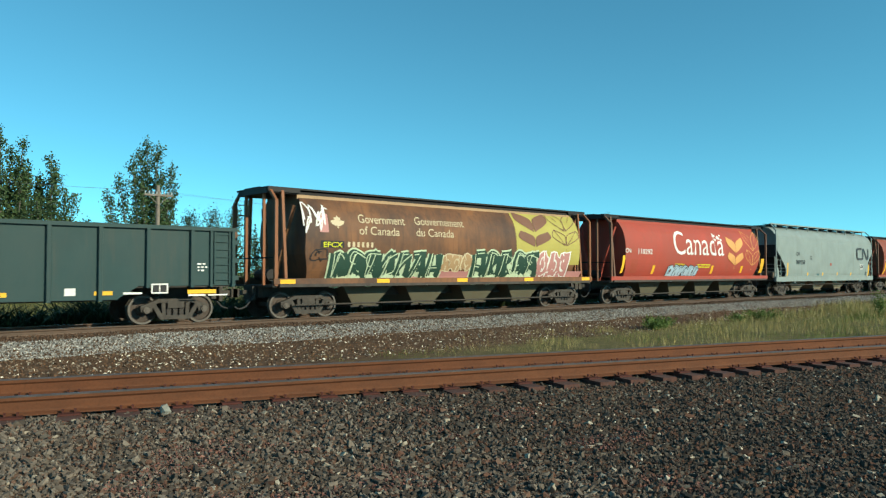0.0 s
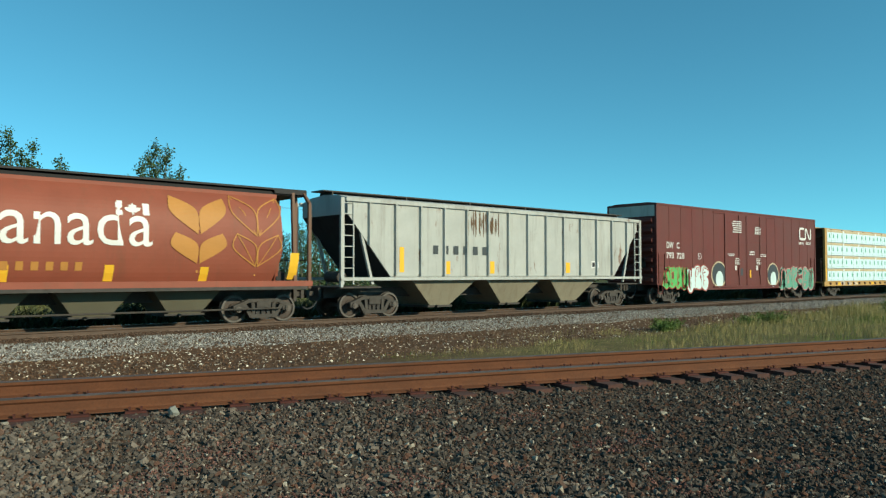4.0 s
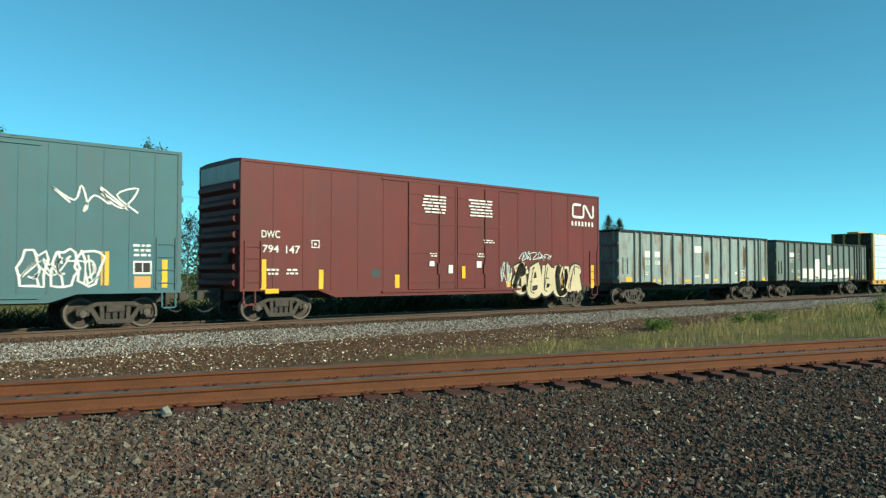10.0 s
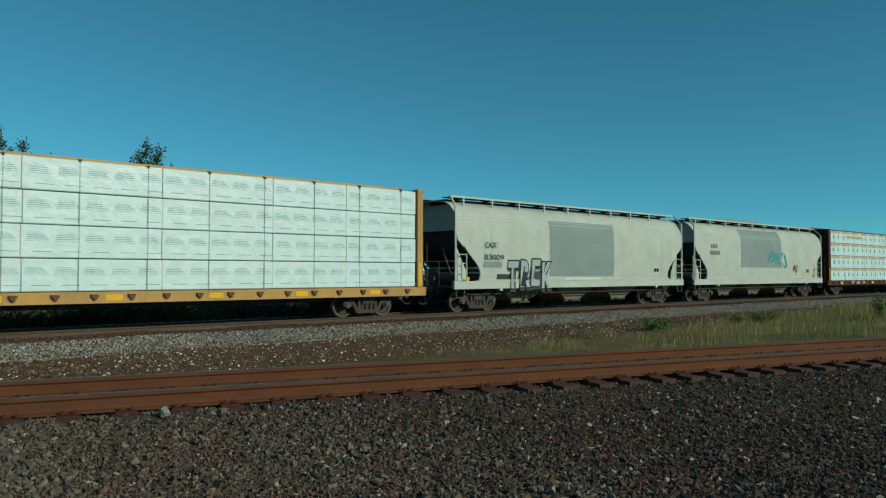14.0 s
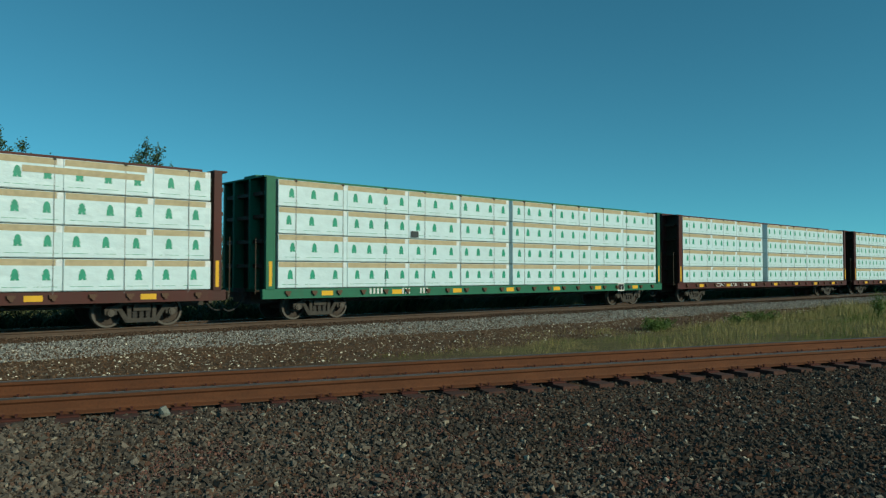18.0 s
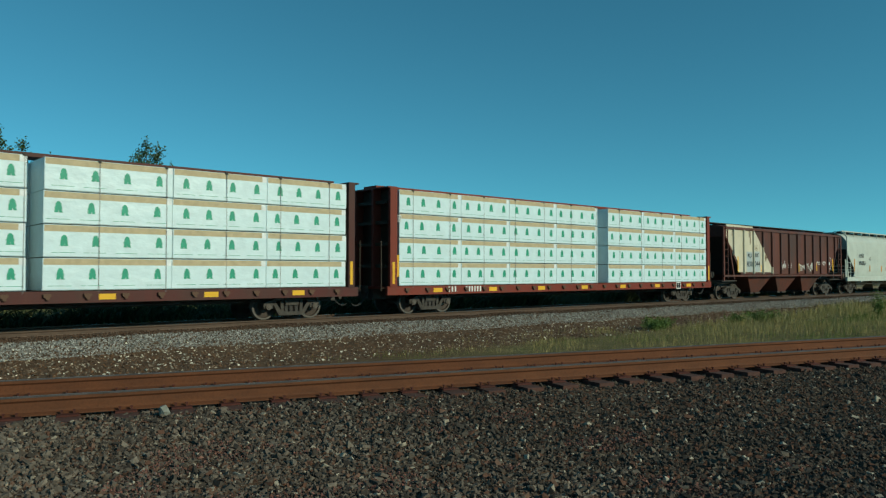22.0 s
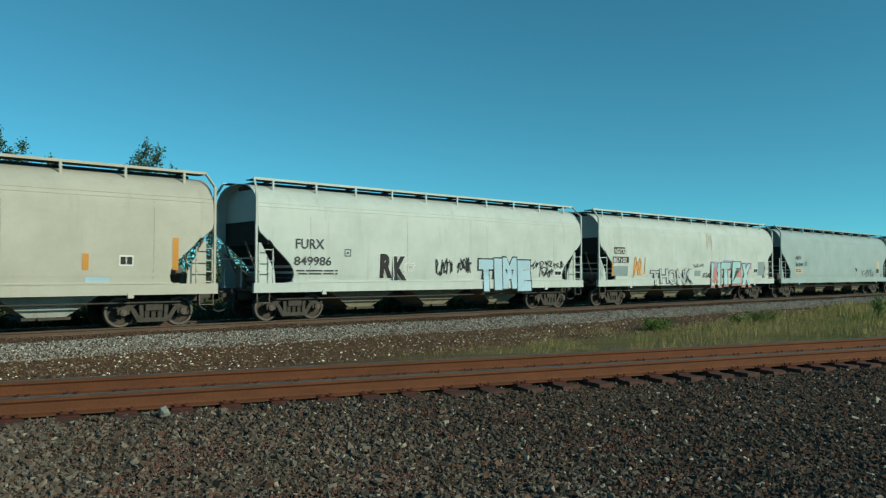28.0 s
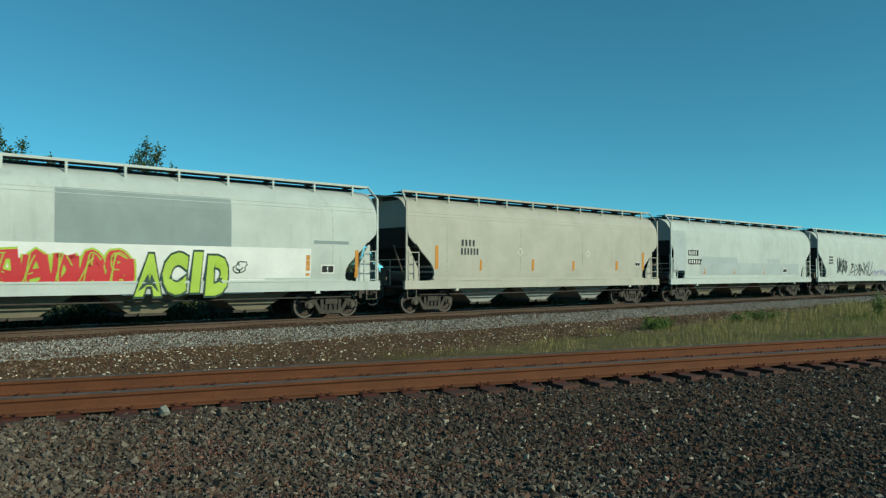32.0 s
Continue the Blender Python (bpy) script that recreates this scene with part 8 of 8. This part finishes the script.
info_plate(car20, sk20, 19.24, 19.65, 0.71, 1.08)
outline_box(car20, sk20, 0.40, 0.62, 3.44, 3.67, white_paint)
decal(car20, sk20, "reflector", yellow_tape, 0.38, 0.52, 1.41, 2.21)
# brown hopper with a white corner
corner_patch(car21, sk21, [(0.41, 4.38), (3.59, 4.35), (6.37, 1.60), (1.82, 1.60), (1.82, 2.13), (0.41, 3.60)], aged_white)
decal(car21, sk21, "grey_patch", pale_grey_paint, 2.80, 3.51, 1.62, 2.83)
decal(car21, sk21, "grey_patch", pale_grey_paint, 3.72, 4.49, 1.62, 2.86)
words(car21, sk21, "FU", 2.96, 3.39, 2.47, 2.72, charcoal_paint, 0.012)
words(car21, sk21, "RX", 3.90, 4.32, 2.51, 2.76, charcoal_paint, 0.012)
words(car21, sk21, "838", 2.83, 3.53, 1.94, 2.25, charcoal_paint, 0.012)
words(car21, sk21, "044", 3.76, 4.48, 1.95, 2.27, charcoal_paint, 0.012)
decal(car21, sk21, "reflector", yellow_tape, 1.70, 1.81, 1.60, 2.54)
decal(car21, sk21, "reflector", yellow_tape, 4.59, 4.69, 1.62, 2.06)
decal(car21, sk21, "reflector", yellow_tape, 7.25, 7.38, 1.63, 2.09)
decal(car21, sk21, "reflector", yellow_tape, 9.90, 10.03, 1.63, 2.19)
decal(car21, sk21, "reflector", yellow_tape, 12.68, 12.80, 1.70, 2.29)
decal(car21, sk21, "reflector", yellow_tape, 15.41, 15.54, 1.67, 2.53)
outline_box(car21, sk21, 14.66, 15.16, 1.84, 2.61, white_paint)
scribble(car21, sk21, 9.99, 12.28, 1.66, 2.24, 8, 101, white_paint, 0.07)
scribble(car21, sk21, 12.72, 14.18, 2.06, 2.38, 5, 102, white_paint, 0.05)
scribble(car21, sk21, 7.41, 7.99, 1.69, 2.31, 7, 103, white_paint, 0.03)
marks(car21, sk21, white_paint, 8.29, 8.86, 1.85, 2.16, 3, 3)
rust_runs(car21, sk21, 0.89, 1.44, 3.54, 4.35, 5, 400)
rust_runs(car21, sk21, 2.98, 3.39, 3.21, 4.28, 5, 401)
rust_runs(car21, sk21, 3.80, 4.22, 2.81, 3.25, 5, 402)
rust_runs(car21, sk21, 4.79, 5.46, 2.18, 2.85, 5, 403)
# pale hoppers
words(car22, sk22, "FURX", 2.29, 3.23, 2.69, 3.01, charcoal_paint, 0.012)
words(car22, sk22, "850851", 2.30, 3.57, 2.14, 2.45, charcoal_paint, 0.012)
outline_box(car22, sk22, 4.37, 4.60, 2.48, 2.73, charcoal_paint)
decal(car22, sk22, "reflector", amber_tape, 1.31, 1.47, 1.67, 2.59)
decal(car22, sk22, "reflector", amber_tape, 4.36, 4.52, 1.66, 2.13)
decal(car22, sk22, "reflector", amber_tape, 6.78, 6.97, 1.65, 2.11)
decal(car22, sk22, "reflector", amber_tape, 8.99, 9.19, 1.65, 2.12)
decal(car22, sk22, "reflector", amber_tape, 11.40, 11.60, 1.66, 2.13)
decal(car22, sk22, "reflector", amber_tape, 14.69, 14.91, 1.66, 2.57)
info_plate(car22, sk22, 12.84, 13.33, 1.79, 2.11)
marks(car22, sk22, pink_paint, 7.65, 8.22, 1.71, 1.97, 4, 3)
lower_band(car23, sk23, 1.32, 2.72, L23, hop_grey)
marks(car23, sk23, charcoal_paint, 1.73, 2.46, 2.54, 2.78, 4, 1)
marks(car23, sk23, charcoal_paint, 1.70, 2.76, 2.04, 2.33, 5, 1)
piece(car23, sk23, 3.73, 5.27, 1.11, 2.24, 2, 111, hop_grey, charcoal_paint, 0.03, "sprayed shapes in two colours")
decal(car23, sk23, "reflector", amber_tape, 1.46, 1.65, 1.44, 2.36)
rust_runs(car23, sk23, 6.62, 8.51, 2.80, 3.60, 14, 7)
piece(car23, sk23, 7.36, 10.39, 0.88, 2.12, 3, 112, hop_grey, black_paint, 0.05, "sprayed shapes in two colours")
scribble(car23, sk23, 11.21, 14.75, 0.93, 1.95, 8, 113, charcoal_paint, 0.04)
words(car24, sk24, "FURX", 2.21, 3.03, 2.72, 3.02, charcoal_paint, 0.012)
words(car24, sk24, "850062", 2.21, 3.43, 2.29, 2.59, charcoal_paint, 0.012)
scribble(car24, sk24, 3.44, 4.76, 1.87, 2.63, 9, 121, blue_spray_paint, 0.09)
scribble(car24, sk24, 3.38, 4.36, 1.59, 2.06, 4, 122, blue_spray_paint, 0.08)
decal(car24, sk24, "blue_patch", pale_blue_paint, 2.17, 2.69, 1.11, 1.52)
decal(car24, sk24, "blue_patch", pale_blue_paint, 6.35, 6.91, 1.11, 1.50)
decal(car24, sk24, "blue_patch", pale_blue_paint, 11.85, 12.49, 1.11, 1.46)
decal(car24, sk24, "reflector", amber_tape, 3.27, 3.37, 1.66, 2.12)
decal(car24, sk24, "reflector", amber_tape, 6.13, 6.26, 1.66, 2.10)
decal(car24, sk24, "reflector", amber_tape, 8.78, 8.92, 1.64, 2.11)
decal(car24, sk24, "reflector", amber_tape, 11.76, 11.92, 1.65, 2.10)
decal(car24, sk24, "reflector", amber_tape, 14.24, 14.42, 1.66, 2.60)
info_plate(car24, sk24, 12.73, 13.12, 1.77, 2.07)
outline_box(car24, sk24, 3.78, 3.99, 2.68, 2.92, charcoal_paint)
marks(car24, sk24, charcoal_paint, 2.20, 3.04, 1.82, 2.03, 4, 2)
marks(car24, sk24, charcoal_paint, 7.24, 7.81, 1.82, 1.94, 5, 1)
# white hoppers with graffiti
words(car26, sk26, "FURX", 1.50, 2.60, 2.39, 2.72, charcoal_paint, 0.012)
words(car26, sk26, "849986", 1.45, 2.89, 1.84, 2.13, charcoal_paint, 0.012)
outline_box(car26, sk26, 3.43, 3.69, 2.15, 2.40, charcoal_paint)
spray_word(car26, sk26, "RK", 4.93, 6.15, 1.36, 2.28, black_paint, white_paint, "black sprayed letters with white edges", bold=0.06, rim=0.02)
piece(car26, sk26, 6.04, 6.55, 1.64, 1.96, 1, 132, black_paint, white_paint, 0.08, "sprayed shapes in two colours")
marks(car26, sk26, charcoal_paint, 1.41, 3.16, 1.48, 1.68, 6, 2)
scribble(car26, sk26, 7.60, 8.45, 1.45, 2.20, 9, 133, black_paint, 0.04)
scribble(car26, sk26, 8.72, 9.50, 1.53, 2.22, 8, 134, black_paint, 0.04)
spray_word(car26, sk26, "TIME", 9.85, 13.0, 0.95, 2.2, pale_blue_paint, black_paint, "pale blue swollen letters with black outlines", bold=0.09, rim=0.035)
scribble(car26, sk26, 12.76, 15.21, 1.72, 2.17, 11, 136, black_paint, 0.03)
scribble(car26, sk26, 13.62, 14.51, 1.35, 1.84, 7, 137, black_paint, 0.03)
info_plate(car26, sk26, 14.60, 15.07, 1.47, 1.69)
decal(car27, sk27, "black_patch", black_paint, 1.26, 2.15, 2.51, 2.84)
decal(car27, sk27, "black_patch", black_paint, 1.13, 2.46, 2.08, 2.38)
words(car27, sk27, "NDYX", 1.31, 2.11, 2.54, 2.79, white_paint, 0.012)
words(car27, sk27, "857102", 1.18, 2.28, 2.11, 2.34, white_paint, 0.012)
decal(car27, sk27, "grey_patch", patch_grey, 1.09, 2.39, 1.45, 1.93)
decal(car27, sk27, "grey_patch", patch_grey, 8.61, 9.24, 1.43, 1.73)
decal(car27, sk27, "grey_patch", patch_grey, 15.91, 16.75, 1.45, 2.28)
scribble(car27, sk27, 2.78, 3.86, 1.24, 2.47, 6, 141, wheat_orange, 0.06)
spray_word(car27, sk27, "THONK", 4.32, 8.34, 0.99, 1.84, pale_grey_paint, charcoal_paint, "grey sprayed letters with dark outlines", bold=0.02, rim=0.03)
decal(car27, sk27, "purple_haze", lilac_paint, 10.27, 11.00, 1.79, 2.24)
decal(car27, sk27, "purple_haze", lilac_paint, 14.03, 15.10, 1.81, 2.21)
decal(car27, sk27, "purple_haze", lilac_paint, 8.64, 9.40, 0.99, 1.28)
decal(car27, sk27, "purple_haze", lilac_paint, 11.68, 12.92, 2.12, 2.33)
spray_word(car27, sk27, "NTEX", 10.2, 14.90, 0.97, 2.24, aqua_paint, charcoal_paint, "pale turquoise letters with dark outlines and brown shade", pink_paint, shear=0.1, bold=0.075, rim=0.026)
piece(car27, sk27, 9.47, 10.35, 1.01, 1.61, 2, 144, pink_paint, charcoal_paint, 0.08, "sprayed shapes in two colours")
info_plate(car27, sk27, 15.36, 15.85, 1.59, 1.89)
decal(car27, sk27, "reflector", amber_tape, 1.08, 1.21, 1.46, 2.06)
decal(car27, sk27, "reflector", amber_tape, 6.85, 6.97, 1.47, 1.85)
scribble(car27, sk27, 8.41, 9.55, 1.86, 2.12, 8, 145, charcoal_paint, 0.02)
rust_runs(car27, sk27, 9.87, 10.51, 2.82, 3.91, 4, 146)
words(car28, sk28, "ACFX", 2.13, 2.93, 2.50, 2.73, charcoal_paint, 0.012)
words(car28, sk28, "56591", 2.12, 3.23, 2.05, 2.28, charcoal_paint, 0.012)
decal(car28, sk28, "tan_patch", tan_patch_paint, 2.11, 3.25, 1.58, 1.89)
decal(car28, sk28, "tan_patch", tan_patch_paint, 16.49, 17.05, 1.95, 2.50)
decal(car28, sk28, "tan_patch", tan_patch_paint, 7.57, 9.39, 0.95, 1.18)
decal(car28, sk28, "dark_patch", charcoal_paint, 16.45, 16.98, 1.62, 1.91)
scribble(car28, sk28, 13.45, 16.00, 0.99, 1.92, 9, 151, charcoal_paint, 0.03)
scribble(car28, sk28, 12.20, 12.61, 1.70, 1.99, 3, 152, black_paint, 0.05)
marks(car28, sk28, charcoal_paint, 2.17, 3.07, 1.63, 1.84, 4, 2)
outline_box(car28, sk28, 3.53, 3.83, 2.10, 2.35, charcoal_paint)
decal(car29, sk29, "grey_panel", patch_grey, 5.26, 10.28, 2.20, 3.85)
decal(car29, sk29, "white_band", clean_white, 2.04, 13.14, 1.39, 2.36)
decal(car29, sk29, "white_band", clean_white, 7.06, 11.46, 0.91, 1.38)
decal(car29, sk29, "grey_panel", patch_grey, 5.26, 10.28, 2.22, 2.39)
words(car29, sk29, "CAIX", 1.62, 2.37, 2.54, 2.79, charcoal_paint, 0.012)
words(car29, sk29, "83054", 1.61, 2.78, 2.08, 2.30, charcoal_paint, 0.012)
piece(car29, sk29, 3.03, 7.28, 1.10, 2.18, 5, 161, crimson_paint, lime_paint, 0.3, "sprayed shapes in two colours")
spray_word(car29, sk29, "ACID", 7.3, 10.20, 0.97, 2.17, lime_paint, dark_green_paint, "lime green letters with dark green outlines", shear=0.15, bold=0.08)
scribble(car29, sk29, 2.04, 2.99, 0.95, 1.32, 8, 163, crimson_paint, 0.04)
scribble(car29, sk29, 2.79, 3.39, 1.77, 1.99, 6, 164, crimson_paint, 0.03)
scribble(car29, sk29, 10.14, 11.10, 0.95, 1.19, 7, 165, blue_spray_paint, 0.03)
piece(car29, sk29, 10.37, 10.84, 1.53, 1.92, 1, 166, lime_paint, dark_green_paint, 0.08, "sprayed shapes in two colours")
info_plate(car29, sk29, 13.53, 14.07, 1.53, 1.83)
decal(car29, sk29, "reflector", amber_tape, 1.26, 1.41, 1.41, 2.35)
decal(car29, sk29, "reflector", amber_tape, 12.95, 13.10, 1.46, 2.28)
decal(car29, sk29, "reflector", amber_tape, 14.92, 15.06, 1.39, 2.34)
decal(car29, sk29, "grey_patch", patch_grey, 13.24, 14.65, 2.53, 2.64)
decal(car29, sk29, "grey_patch", patch_grey, 1.49, 2.47, 1.51, 1.69)
marks(car30, sk30, charcoal_paint, 2.86, 3.66, 2.61, 2.86, 4, 1)
marks(car30, sk30, charcoal_paint, 2.83, 3.85, 2.27, 2.53, 6, 1)
diamond(car30, sk30, 6.09, 6.42, 2.29, 2.60, white_paint)
diamond(car30, sk30, 10.68, 11.04, 2.30, 2.59, white_paint)
decal(car30, sk30, "reflector", amber_tape, 1.48, 1.64, 1.70, 2.60)
decal(car30, sk30, "reflector", amber_tape, 3.87, 3.99, 1.65, 2.09)
decal(car30, sk30, "reflector", amber_tape, 7.00, 7.14, 1.65, 2.13)
decal(car30, sk30, "reflector", amber_tape, 9.74, 9.89, 1.66, 2.09)
decal(car30, sk30, "reflector", amber_tape, 13.02, 13.20, 1.69, 2.12)
decal(car30, sk30, "reflector", amber_tape, 15.23, 15.40, 1.70, 2.57)
info_plate(car30, sk30, 14.65, 15.06, 1.87, 2.09)
decal(car31, sk31, "grey_panel", pale_grey_paint, 3.04, 15.38, 1.45, 2.13)
decal(car31, sk31, "grey_panel", pale_grey_paint, 3.05, 7.13, 2.10, 2.45)
decal(car31, sk31, "grey_panel", pale_grey_paint, 10.92, 12.65, 2.15, 2.43)
decal(car31, sk31, "grey_panel", pale_grey_paint, 0.29, 1.53, 1.68, 3.78)
decal(car31, sk31, "black_patch", black_paint, 1.75, 2.79, 2.50, 2.79)
decal(car31, sk31, "black_patch", black_paint, 1.74, 3.15, 2.02, 2.30)
marks(car31, sk31, white_paint, 1.85, 2.70, 2.55, 2.74, 4, 1)
marks(car31, sk31, white_paint, 1.84, 3.02, 2.07, 2.25, 5, 1)
decal(car31, sk31, "reflector", amber_tape, 3.37, 3.51, 1.49, 1.91)
decal(car31, sk31, "reflector", amber_tape, 6.74, 6.89, 1.49, 1.93)
decal(car31, sk31, "reflector", amber_tape, 10.49, 10.65, 1.52, 1.95)
info_plate(car31, sk31, 13.12, 13.66, 1.56, 1.84)
scribble(car32, sk32, 3.17, 5.17, 1.38, 2.70, 9, 171, charcoal_paint, 0.07)
scribble(car32, sk32, 5.45, 10.11, 1.25, 2.44, 9, 172, charcoal_paint, 0.06)
scribble(car32, sk32, 10.23, 13.50, 1.21, 1.81, 6, 173, lilac_paint, 0.1)
marks(car32, sk32, charcoal_paint, 1.82, 2.58, 2.09, 2.72, 4, 3)


def motions():
    """The train rolls past at an even speed; its wheels turn."""
    for ob, s0 in CARS:
        walk(ob, [(t, pose(s0 - V * t, YC, 0)) for t in (0, 8, 16, 24, 32)])
    for ob, s0, m in BUNDLES:
        walk(ob, [(t, pose(s0 - V * t, YC, 0) @ m) for t in (0, 8, 16, 24, 32)])
    where = {ob: s0 for ob, s0 in CARS}
    turn = V / WR / FPS
    for w, car, x in SPIN:
        first = max(0, int((where[car] + x - 40) / V * FPS))
        last = min(int(32 * FPS), int((where[car] + x + 4) / V * FPS))
        if last - first < 2:
            walk(w, [(0, pose(*w.location)), (32, pose(*w.location))])
            continue
        at = tuple(w.location)
        rows = [(k / FPS, pose(*at, 0, -math.degrees(turn * (k - first)), 0)) for k in range(first, last + 1)]
        if first > 0:
            rows.insert(0, (0, pose(*at)))
        if last < 32 * FPS:
            rows.append((32, rows[-1][1]))
        walk(w, rows)


motions()
